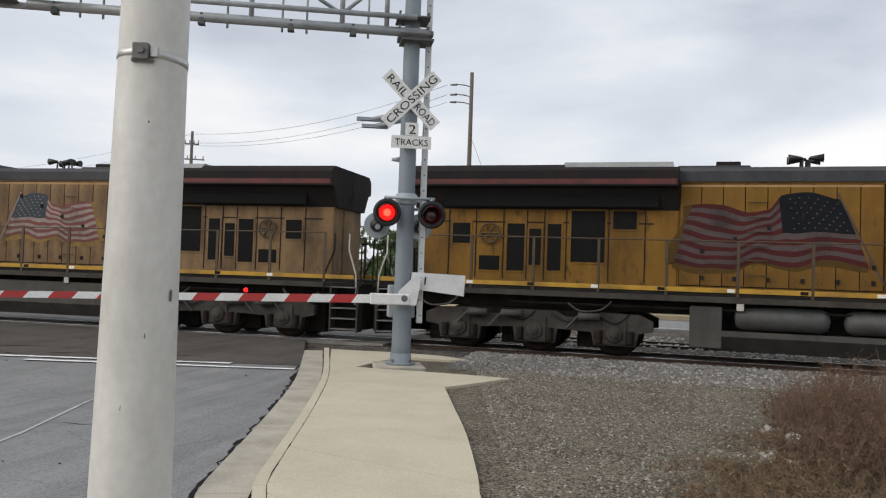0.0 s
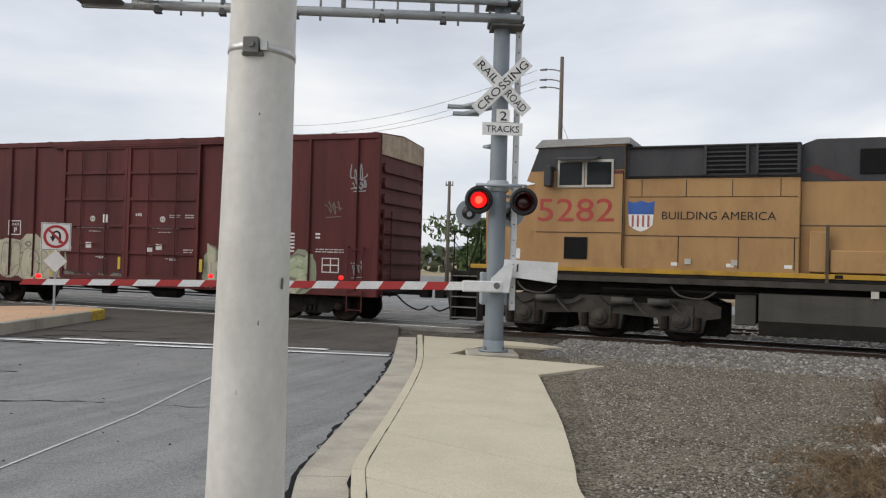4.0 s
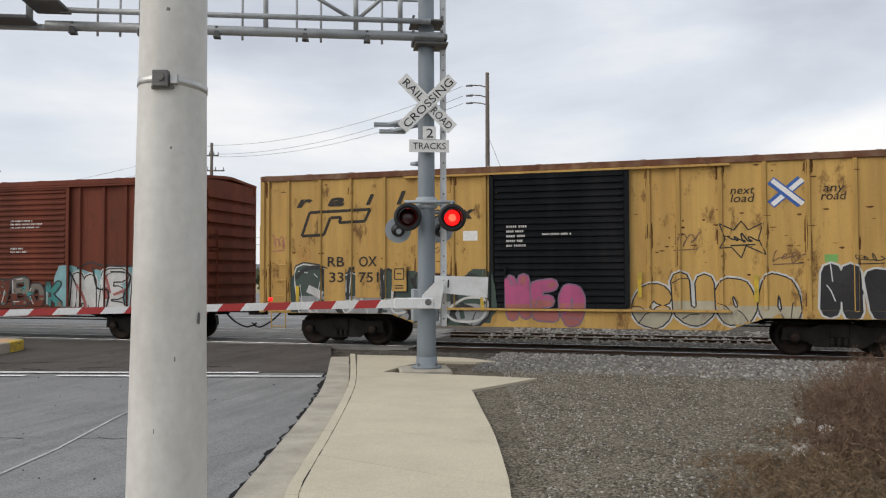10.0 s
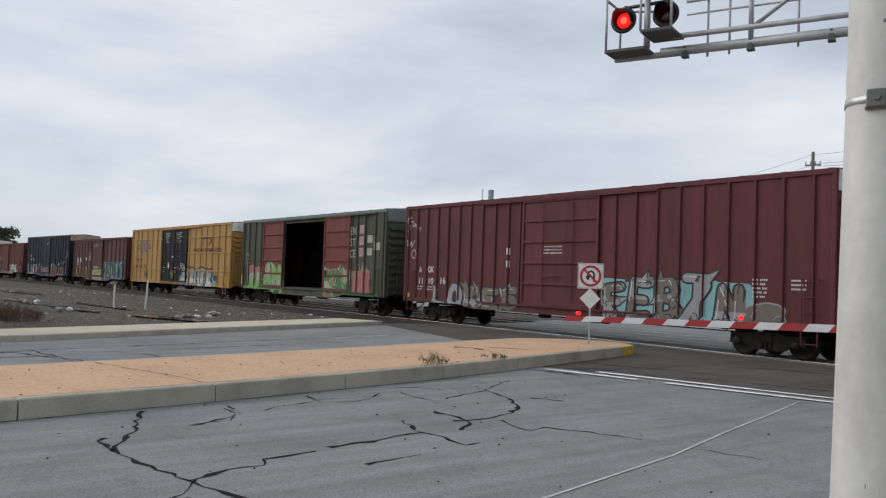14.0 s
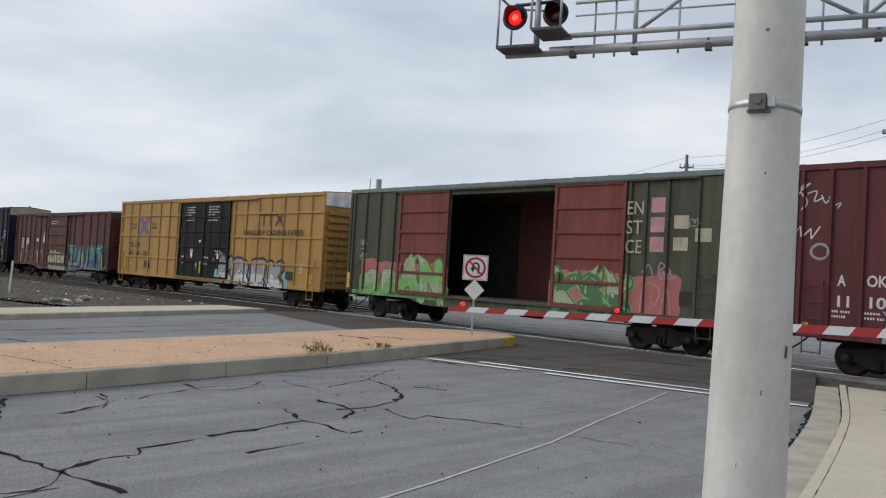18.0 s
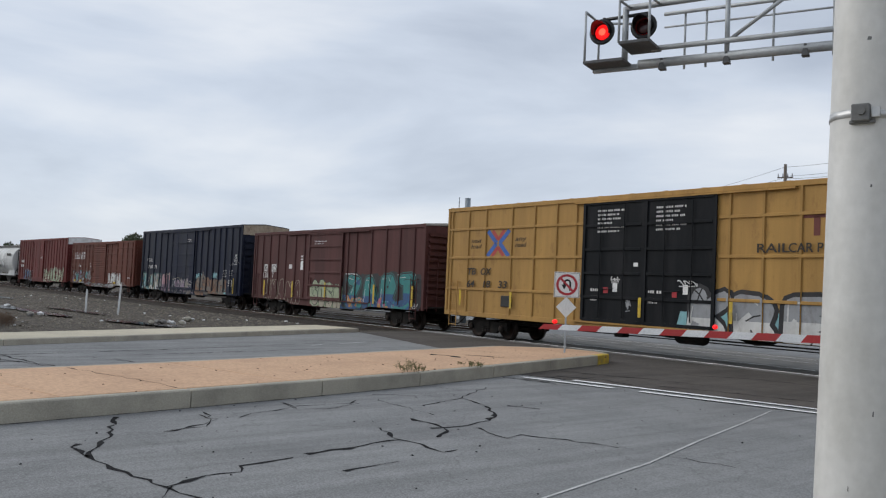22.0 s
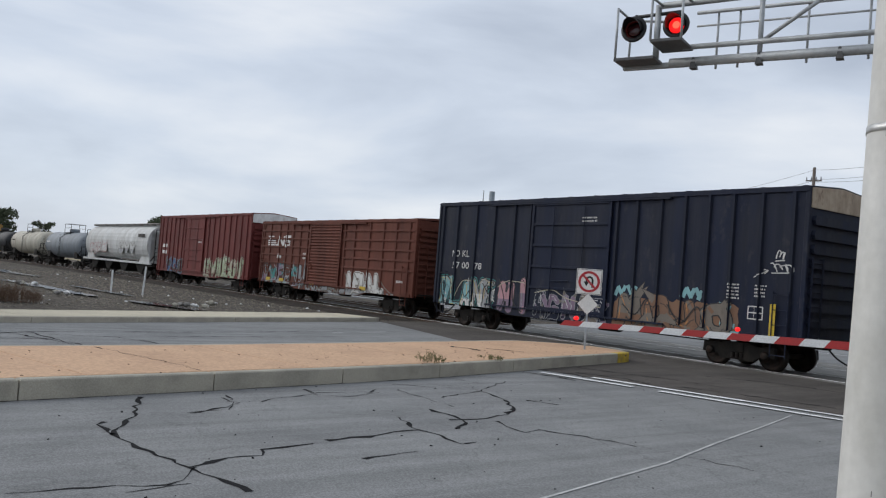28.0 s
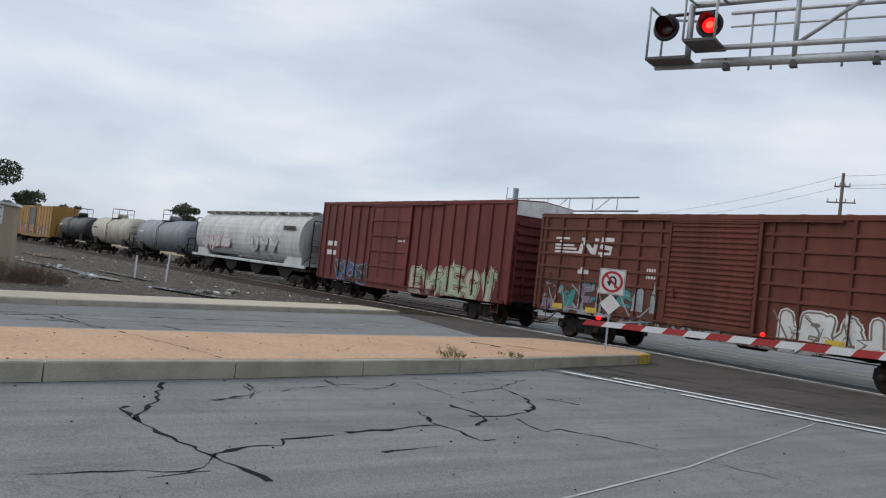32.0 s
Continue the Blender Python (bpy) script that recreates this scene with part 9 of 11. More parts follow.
def car_brown():
    car, rl = boxcar("brown_boxcar", "faded brown boxcar with bright blue-green graffiti letters", -165.9, -151.00, 4.52, 0.85, M_BROWN,
                     [0.3, 1.0, 1.82, 2.7, 3.52, 4.5, 5.4, 9.3, 9.98, 11.15, 12.24, 13.21, 14.19], [(5.95, 8.88, M_BROWN, "rib")], sill_dip=0.2, end_ribs=11, rib_depth=0.05, roof=M_ROOF_GALV, roof_trim=M_BROWN)
    for w, x, z, q in (("K", 1.28, 2.38, 0.26), ("CS", 2.12, 2.38, 0.46), ("138", 1.1, 1.98, 0.5), ("7", 2.1, 1.98, 0.18)):
        lettering("stencil", w, 0.42, M_STENCIL_BLACK if z > 2.2 else M_STENCIL, car, on_side(x, z, SIDE - 0.012), width=q)
    bars(car, rl, 1.22, 2.32, [(0.36, 0.4)], M_STENCIL, "white_panel")
    bars(car, rl, 2.06, 2.32, [(0.56, 0.4)], M_STENCIL, "white_panel")
    bars(car, rl, 6.4, 3.85, [(1.1, 0.06), (0.8, 0.05)], M_STENCIL)
    bars(car, rl, 5.05, 2.45, [(0.3, 0.45)], M_SIGN_WHITE, "paper_placard")
    bars(car, rl, 5.05, 3.1, [(0.22, 0.08), (0.22, 0.08)], M_STENCIL)
    bars(car, rl, 3.9, 2.5, [(0.3, 0.22)], M_STENCIL)
    for x in (1.4, 4.4, 11.5, 14.2, 7.5):
        part("yellow_reflector", B(x, x + 0.12, SIDE - 0.1, SIDE - 0.09, 1.0, 1.85), M_YELLOW, car)
    spray_cloud(car, rl, 9.1, 14.6, 0.6, 2.4, S_BLACK, 169, "black spray halo round the letters", 8)
    spray_cloud(car, rl, 8.95, 14.4, 0.55, 1.3, S_BLUE, 170, "blue spray haze under the letters", 6)
    graffiti(car, rl, 9.2, 14.45, 0.62, 2.4, 4, [S_TEAL, S_BLUE], S_BLACK, S_WHITE, 71, "block", "teal and blue spray-can letters", back=S_DEEPTEAL, edge_w=0.05, shapes="ZART")
    drawn(car, rl, [[(9.25, 2.3), (10.1, 2.3)], [(10.12, 2.3), (9.75, 0.8)], [(11.25, 2.3), (11.7, 1.0)], [(12.2, 2.3), (12.65, 2.0)], [(12.75, 0.75), (12.4, 1.4)], [(13.2, 2.32), (14.35, 2.32)], [(13.95, 2.0), (13.9, 0.9)]], 0.05, S_WHITE, "white highlights on the letter edges")
    graffiti(car, rl, 9.3, 14.2, 0.7, 1.3, 7, [S_BLUE, S_ORANGE, S_PINK, S_TEAL], S_BLUE, S_CYAN, 74, "mixed", "blue, pink and orange spray below the letters", edge_w=0.02)
    spray_cloud(car, rl, 6.3, 8.85, 0.6, 1.8, S_PALEGREEN, 172, "pale green spray-can fill", 4)
    graffiti(car, rl, 6.3, 8.9, 0.55, 1.98, 4, [S_PALEGREEN, S_CREAM], S_BLACK, S_CREAM, 72, "blob", "pale green spray-can letters", edge_w=0.04, shapes="SOSA")
    graffiti(car, rl, 1.3, 5.2, 0.6, 2.1, 5, [M_BROWN, M_BROWN], S_CREAM, None, 73, "blob", "thin outlined spray-can loops", edge_w=0.024, shapes="JUANA")
    scrawl(car, rl, 14.4, 1.05, 0.35, 0.3, S_WHITE, 75, 0.03)


def car_navy():
    car, rl = boxcar("navy_boxcar", "dark navy boxcar with a tan end cap and teal graffiti", -184.3, -169.33, 5.06, 0.85, M_NAVY,
                     [0.3, 1.19, 2.3, 3.33, 4.4, 5.2] + [9.0, 9.75, 10.61, 11.42, 12.19, 12.92, 13.75, 14.6], [(5.38, 8.75, M_NAVY, "plug")], cap=M_END_TAN, sill_dip=0.15, rib_depth=0.07, end_ribs=8)
    for w, x, z, q in (("NO", 0.96, 2.8, 0.44), ("KL", 1.56, 2.8, 0.4), ("57", 1.0, 2.32, 0.42), ("00", 1.58, 2.32, 0.42), ("78", 2.32, 2.32, 0.4)):
        lettering("stencil", w, 0.37, M_STENCIL, car, on_side(x, z, SIDE - 0.008), width=q)
    bars(car, rl, 7.6, 4.25, [(0.62, 0.06), (0.6, 0.06), (0.45, 0.06)], M_STENCIL)
    bars(car, rl, 12.9, 2.3, [(0.3, 0.05)] * 5, M_STENCIL)
    bars(car, rl, 13.65, 2.3, [(0.3, 0.05)] * 4, M_STENCIL)
    part("yellow_reflector", B(14.15, 14.3, SIDE - 0.09, SIDE - 0.08, 0.95, 1.85), M_YELLOW, car)
    bm = bmesh.new()
    for a, b, c, d in ((13.49, 13.92, 1.73, 1.76), (13.49, 13.92, 1.39, 1.42), (13.49, 13.52, 1.42, 1.73), (13.89, 13.92, 1.42, 1.73), (13.69, 13.72, 1.42, 1.73), (13.52, 13.89, 1.56, 1.59)):
        painted(bm, [(a, c), (b, c), (b, d), (a, d)], rl, 0.005, 0)
    tagged(part("stencil_frame", bm, M_STENCIL, car), kind="stuff")
    graffiti(car, rl, 0.3, 3.6, 0.62, 2.05, 5, [S_CYAN, S_WHITE, S_SILVER], S_BLACK, S_YELLOW, 81, "mixed", "pale blue spray-can letters", back=S_TEAL, edge_w=0.045, shapes="PLANE")
    graffiti(car, rl, 3.7, 5.6, 0.65, 2.1, 2, [S_DULLPINK, S_PURPLE], S_BLACK, S_SILVER, 82, "block", "dull pink spray-can letters", edge_w=0.045, shapes="HI")
    graffiti(car, rl, 5.6, 8.9, 0.72, 1.75, 5, [S_PURPLE, M_NAVY, S_GREYBROWN], S_SILVER, S_WHITE, 86, "mixed", "dull outlined letters on the door", edge_w=0.02)
    spray_cloud(car, rl, 9.2, 13.1, 0.7, 1.75, S_BROWN, 187, "brown spray-can fill", 6)
    graffiti(car, rl, 9.2, 13.1, 0.72, 1.95, 4, [S_BROWN, S_GREYBROWN], S_BLACK, S_ORANGE, 83, "spike", "brown spray-can letters", edge_w=0.035, shapes="MOJO")
    drawn(car, rl, [[(x, z), (x + 0.12, z + 0.28)] for x, z in ((9.1, 1.75), (9.35, 1.8), (9.75, 1.8), (11.5, 1.85), (11.75, 1.85), (12.0, 1.8), (12.6, 1.5), (12.85, 1.45))] + [[(x + 0.1, z + 0.3), (x + 0.28, z)] for x, z in ((9.1, 1.75), (9.45, 1.8), (11.5, 1.85), (11.8, 1.85), (12.65, 1.5))] + [[(12.5, 0.95), (13.3, 0.95)], [(12.7, 1.2), (13.15, 1.15)]], 0.13, S_CYAN, "pale blue flame tips")
    drawn(car, rl, [[(0.4, 1.9), (0.55, 1.1), (0.9, 0.8)], [(0.9, 1.9), (1.2, 1.4), (1.0, 0.9), (1.5, 0.75)], [(1.6, 1.95), (1.9, 1.2), (2.3, 1.7)], [(2.3, 1.9), (2.5, 1.0), (2.9, 0.8)], [(2.9, 1.8), (3.3, 1.3), (3.5, 0.8)], [(3.8, 2.0), (4.1, 1.3), (3.9, 0.8)], [(4.5, 2.0), (4.6, 1.2), (5.1, 0.85)], [(9.4, 1.5), (9.9, 1.2), (10.3, 1.7), (10.6, 1.0)], [(11.0, 1.6), (11.5, 1.1), (12.0, 1.6), (12.3, 0.95)]], 0.045, S_BLACK, "black spray-can folds over the letters", lift=0.02)
    drawn(car, rl, [[(0.35, 1.6), (0.7, 1.95), (1.1, 1.7)], [(1.3, 1.2), (1.7, 1.8), (2.2, 1.85)], [(2.5, 1.5), (3.0, 1.95), (3.5, 1.6)], [(3.75, 1.7), (4.3, 1.95), (5.4, 1.9)], [(5.7, 1.6), (6.5, 1.75), (7.2, 1.5), (8.6, 1.3)]], 0.03, S_CREAM, "thin pale outline along the letters", lift=0.022)
    scrawl(car, rl, 14.35, 2.85, 0.6, 0.35, S_WHITE, 84, 0.03)
    scrawl(car, rl, 14.3, 3.2, 0.3, 0.4, S_WHITE, 87, 0.03)
    drawn(car, rl, [[(13.6, 2.55), (14.0, 2.75)], [(14.0, 2.75), (13.9, 2.65)], [(14.0, 2.75), (13.87, 2.77)]], 0.025, S_WHITE)


def car_red_brown():
    car, rl = boxcar("louvred_door_boxcar", "red-brown boxcar with a louvred door and white graffiti", -201.95, -187.09, 4.44, 0.9, M_NSBROWN,
                     [0.3, 1.1, 2.22, 3.05, 3.77, 4.6, 5.4, 9.1, 9.98, 11.27, 12.39, 13.39, 14.4], [(5.77, 8.77, M_NSBROWN, "louvre")], sill_dip=0.2, end_ribs=11, rib_depth=0.055, belt=(2.05, 2.5, 2.95, 3.4, 3.85))
    bm = bmesh.new()
    for k in range(5):
        z = 3.0 + k * 0.12
        painted(bm, [(0.78, z), (1.95 - 0.12 * k, z), (1.95 - 0.12 * k, z + 0.07), (0.78, z + 0.07)], rl, 0.006, 0)
    for p in ([(2.0, 2.95), (2.15, 3.55)], [(2.15, 3.5), (2.65, 3.0)], [(2.65, 2.95), (2.75, 3.55)], [(3.5, 3.5), (3.0, 3.5), (2.95, 3.28), (3.4, 3.22), (3.35, 3.0), (2.85, 3.0)]):
        painted(bm, stroke(p, 0.17), rl, 0.007, 0)
    part("owner_mark", bm, M_STENCIL, car, "white striped mark of plain bars")
    bars(car, rl, 2.0, 2.3, [(0.5, 0.22)], M_STENCIL)
    bars(car, rl, 4.95, 2.55, [(0.3, 0.12), (0.4, 0.12)], M_STENCIL)
    bars(car, rl, 13.6, 1.5, [(0.5, 0.12)], M_STENCIL)
    for x in (1.0, 2.6, 6.0, 10.8):
        part("yellow_reflector", B(x, x + 0.5, SIDE - 0.08, SIDE - 0.07, 1.0, 1.18), M_YELLOW, car)
    graffiti(car, rl, 0.4, 5.5, 0.7, 2.0, 6, [S_TEAL, S_SILVER, S_PURPLE, M_NSBROWN], S_BLACK, S_CYAN, 91, "mixed", "dull teal and grey spray-can letters", edge_w=0.05)
    graffiti(car, rl, 9.2, 12.7, 0.75, 1.85, 4, [S_WHITE, S_WHITE], S_GREYBROWN, None, 92, "mixed", "white spray-can letters", back=S_WHITE, edge_w=0.05, shapes="IBAL")
    drawn(car, rl, [[(0.6, 1.9), (1.0, 1.2), (1.3, 1.8), (1.6, 0.9)], [(1.8, 1.9), (2.4, 1.4), (2.2, 0.8), (3.0, 0.9)], [(3.0, 1.9), (3.4, 1.2), (3.9, 1.8)], [(4.0, 1.7), (4.6, 1.0), (5.3, 1.5)], [(0.5, 0.85), (2.0, 1.05), (3.5, 0.8), (5.4, 1.0)]], 0.05, S_SILVER, "grey spray-can outlines", lift=0.02)
    drawn(car, rl, [[(9.3, 1.8), (9.8, 1.0)], [(10.2, 1.7), (10.6, 1.3), (10.3, 0.9)], [(11.2, 1.7), (11.5, 1.0), (12.0, 0.9)], [(12.3, 1.6), (12.8, 1.2), (13.3, 1.0)]], 0.05, S_GREYBROWN, "brown folds over the white letters", lift=0.02)
    graffiti(car, rl, 5.5, 13.5, 0.62, 0.95, 14, [S_SILVER, S_GREYBROWN], S_BLACK, None, 93, "mixed", "grey spray along the sill", edge_w=0.02)


def car_second_red():
    car, rl = boxcar("red_boxcar", "red boxcar with a pale end cap and white and blue graffiti", -220.0, -205.35, 4.98, 0.85, M_CRIMSON,
                     even(0.2, 4.8, 6) + even(8.3, 14.5, 8), [(4.95, 8.05, M_CRIMSON, "plug")], cap=M_END_WHITE, sill_dip=0.12)
    bars(car, rl, 0.8, 2.6, [(0.9, 0.25), (0.9, 0.25)], M_STENCIL)
    bars(car, rl, 7.2, 3.2, [(0.6, 0.1), (0.5, 0.1)], M_STENCIL)
    graffiti(car, rl, 1.7, 4.9, 0.75, 2.0, 3, [S_BLUE, S_BLACK], S_SILVER, None, 101, "mixed", "dark blue spray-can letters", back=S_BLUE, edge_w=0.035)
    graffiti(car, rl, 8.3, 14.0, 0.75, 2.05, 6, [S_CREAM, S_PALEGREEN], S_BLACK, S_WHITE, 102, "mixed", "cream spray-can letters", back=S_CREAM, edge_w=0.035)


def end_stand(car, x, s, top):
    bm = bmesh.new()
    for y in (-1.2, 1.2):
        tube(bm, (x, y, 1.0), (x, y, top), 0.035, n=6)
        tube(bm, (x - s * 1.6, y * 0.9, 1.1), (x, y, 1.9), 0.03, n=6)
    tube(bm, (x, -1.2, top), (x, 1.2, top), 0.035, n=6)
    for k in range(6):
        tube(bm, (x, -1.2, 1.2 + k * 0.32), (x, -0.8, 1.2 + k * 0.32), 0.015, n=6)
    part("end_handrail", bm, M_UNDER, car)
    part("end_platform", B(*sorted((x, x - s * 1.7)), -1.35, 1.35, 0.98, 1.08), M_UNDER, car)


def car_hopper():
    L = 17.6
    car = thing("covered_hopper", "white rounded covered hopper car with spray tags", "hopper car", "cars of the passing freight train")
    TRAIN.append((car, -240.6, L, False))
    prof = []
    for k in range(25):
        a = math.radians(-52 + 284 * k / 24)
        prof.append((1.52 * math.copysign(abs(math.cos(a)) ** 0.8, math.cos(a)), 2.75 + 1.55 * math.copysign(abs(math.sin(a)) ** 0.9, math.sin(a))))
    part("barrel", PR(prof, "x", 0.9, L - 0.9), M_HOPPER, car)
    # bays take the underframe black: their shade is put into the colour
    for k in range(4):
        x = 2.9 + k * 3.9
        bm = bmesh.new()
        prism(bm, [(x - 1.4, 1.35), (x + 1.4, 1.35), (x + 0.4, 0.5), (x - 0.4, 0.5)], "y", -1.15, 1.15)
        part("hopper_bay", bm, M_UNDER, car)
        part("outlet_gate", B(x - 0.4, x + 0.4, -1.0, 1.0, 0.42, 0.52), M_UNDER, car)
    part("side_sill", B(0.2, L - 0.2, -1.42, -1.3, 1.15, 1.32), M_HOPPER, car)
    part("far_side_sill", B(0.2, L - 0.2, 1.38, 1.5, 1.15, 1.35), M_HOPPER, car)
    bm = bmesh.new()
    box(bm, 0.6, L - 0.6, -0.85, -0.45, 4.42, 4.46)
    box(bm, 0.6, L - 0.6, 0.45, 0.85, 4.42, 4.46)
    for k in range(12):
        x = lerp(0.9, L - 0.9, k / 11)
        box(bm, x - 0.03, x + 0.03, -0.9, 0.9, 4.27, 4.42)
    part("roof_walk", bm, M_ROOF_GALV, car)
    for k in range(6):
        part("roof_hatch", B(lerp(2, L - 2, k / 5) - 0.5, lerp(2, L - 2, k / 5) + 0.5, -0.4, 0.4, 4.27, 4.4), M_HOPPER, car)
    for x, s in ((0.0, -1), (L, 1)):
        part("end_slope", PR([(x - s * 0.9, 3.8), (x - s * 0.9, 1.3), (x - s * 3.2, 1.2)], "y", -1.25, 1.25), M_HOPPER, car)
        end_stand(car, x, s, 3.9)
        coupler(car, x, s)
        truck(car, x - s * 1.9)
    rl = [(0.0, L, -1.53)]
    graffiti(car, rl, 2.2, 7.2, 1.9, 2.75, 6, [M_HOPPER], S_SALMON, None, 111, "spike", "thin red spray tag", edge_w=0.04)
    graffiti(car, rl, 10.2, 14.2, 1.8, 2.9, 3, [M_HOPPER, S_SILVER], S_GREYBROWN, None, 112, "blob", "grey outlined spray letters", edge_w=0.04)
    bars(car, rl, 14.6, 3.3, [(1.5, 0.25)], M_STENCIL_BLACK)


def car_tank(name, label, u0, u1, mat, r=1.32):
    L = u1 - u0
    car = thing(name, label, "tank car", "cars of the passing freight train")
    TRAIN.append((car, u0, L, False))
    prof = [(0.0001, 0.55), (r * 0.5, 0.6), (r * 0.82, 0.78), (r, 1.15), (r, L - 1.15), (r * 0.82, L - 0.78), (r * 0.5, L - 0.6), (0.0001, L - 0.55)]
    bm = lathe(bmesh.new(), prof, "x", (0, 0, 2.35), 28)
    part("tank_barrel", bm, mat, car)
    bm = bmesh.new()
    for k in range(4):
        lathe(bm, [(r + 0.012, -0.04), (r + 0.02, 0), (r + 0.012, 0.04)], "x", (lerp(1.6, L - 1.6, k / 3), 0, 2.35), 28)
    part("weld_band", bm, mat, car)
    bm = bmesh.new()
    lathe(bm, [(0.5, 3.6), (0.5, 3.95), (0.42, 4.02), (0.0001, 4.05)], "z", (L / 2, 0, 0), 16)
    part("dome", bm, mat, car)
    bm = bmesh.new()
    for x in (L / 2 - 1.1, L / 2 + 1.1):
        for y in (-0.7, 0.7):
            tube(bm, (x, y, 3.4), (x, y, 4.5), 0.025, n=6)
        tube(bm, (x, -0.7, 4.5), (x, 0.7, 4.5), 0.025, n=6)
    for y in (-0.7, 0.7):
        tube(bm, (L / 2 - 1.1, y, 4.5), (L / 2 + 1.1, y, 4.5), 0.025, n=6)
        tube(bm, (L / 2 - 1.1, y, 4.1), (L / 2 + 1.1, y, 4.1), 0.02, n=6)
    part("dome_railing", bm, M_UNDER, car)
    part("dome_platform", B(L / 2 - 1.1, L / 2 + 1.1, -0.75, 0.75, 3.55, 3.62), M_UNDER, car)
    for x, s in ((0.0, -1), (L, 1)):
        part("saddle", PR([(-1.1, 1.0), (-1.1, 1.7), (1.1, 1.7), (1.1, 1.0)], "x", *sorted((x - s * 1.6, x - s * 2.6))), M_UNDER, car)
        part("stub_sill", B(*sorted((x, x - s * 3.2)), -0.25, 0.25, 0.75, 1.1), M_UNDER, car)
        end_stand(car, x, s, 2.3)
        coupler(car, x, s)
        truck(car, x - s * 1.7)
    bm = bmesh.new()
    for k in range(8):
        tube(bm, (L / 2 - 0.2, -1.42, 1.2 + k * 0.3), (L / 2 + 0.2, -1.42, 1.2 + k * 0.3), 0.015, n=6)
    for q in (-0.2, 0.2):
        tube(bm, (L / 2 + q, -1.42, 1.0), (L / 2 + q, -1.4, 3.0), 0.02, n=6)
        tube(bm, (L / 2 + q, -1.4, 3.0), (L / 2 + q, -0.7, 3.6), 0.02, n=6)
    part("side_ladder", bm, M_UNDER, car)
    bars(car, [(0.0, L, -1.325)], 1.8, 2.5, [(1.2, 0.14)], M_STENCIL if mat != M_TANK_CREAM else M_STENCIL_BLACK)


def drawn_out(f):
    """Lengthens the newest car's body; its trucks and couplers keep their shape and their place at the ends."""
    car, u, L, turned = TRAIN[-1]
    TRAIN[-1] = (car, u, L * f, turned)
    grow, done = Matrix.Diagonal((f, 1, 1, 1)), set()
    for ch in car.children:
        kind = ch.name.split(".")[0]
        if kind == "truck":
            ch.location.x += L * (f - 1) if ch.location.x > L / 2 else 0.0
        elif kind in ("coupler", "brake_hose"):
            if ch.data.vertices[0].co.x > L / 2:
                ch.data.transform(Matrix.Translation((L * (f - 1), 0, 0)))
        else:
            for ob in [ch] + list(ch.children):
                ob.location.x *= f
                if ob.data.name not in done:
                    done.add(ob.data.name)
                    ob.data.transform(grow)


for build, f in ((car_maroon_plug, 1.09), (car_yellow_black_door, 1.022), (car_rust_open, 1.08), (car_wine, 1.13), (car_olive, 1.065), (car_deep_yellow, 1.097),
                 (car_brown, 1.087), (car_navy, 1.115), (car_red_brown, 1.075), (car_second_red, 1.12), (car_hopper, 1.08)):
    build()
    drawn_out(f)
car_tank("grey_tank_car", "blue-grey tank car with a railed dome", -256.1, -242.1, M_TANK_GREY)
car_tank("cream_tank_car", "stained cream tank car with a railed dome", -271.0, -257.4, M_TANK_CREAM)
car_tank("black_tank_car", "small black tank car with a railed dome", -284.6, -272.4, M_TANK_BLACK, 1.2)


def far_box(u0, u1, H, mat, label, doorm, fills):
    L = u1 - u0
    car, rl = boxcar("far_boxcar", label, u0, u1, H, 0.85, mat, even(0.3, L / 2 - 1.7, 5) + even(L / 2 + 1.7, L - 0.3, 5), [(L / 2 - 1.5, L / 2 + 1.5, doorm, "rib")], sill_dip=0.1)
    graffiti(car, rl, 0.6, L - 0.6, 0.95, 2.3, 12, fills, S_BLACK, S_WHITE, int(-u0), "mixed", "band of faded spray-can letters", edge_w=0.05)


far_box(-303.2, -286.1, 4.6, M_TTX_YELLOW, "weathered yellow boxcar far down the train", M_INNER_GREY, [S_ORANGE, M_RUSTRED, S_SILVER])
far_box(-320.4, -304.7, 4.3, M_RUSTRED, "rust-orange boxcar far down the train", M_RUSTRED, [S_DKGREEN, S_ORANGE, S_SILVER])
far_box(-337.6, -321.9, 4.3, M_BROWN, "dull brown boxcar at the far end of the train", M_BROWN, [S_SILVER, S_PURPLE, S_TEAL])
far_box(-354.8, -339.1, 4.4, M_MAROON2, "maroon boxcar at the far end of the train", M_MAROON2, [S_SILVER, S_CYAN])


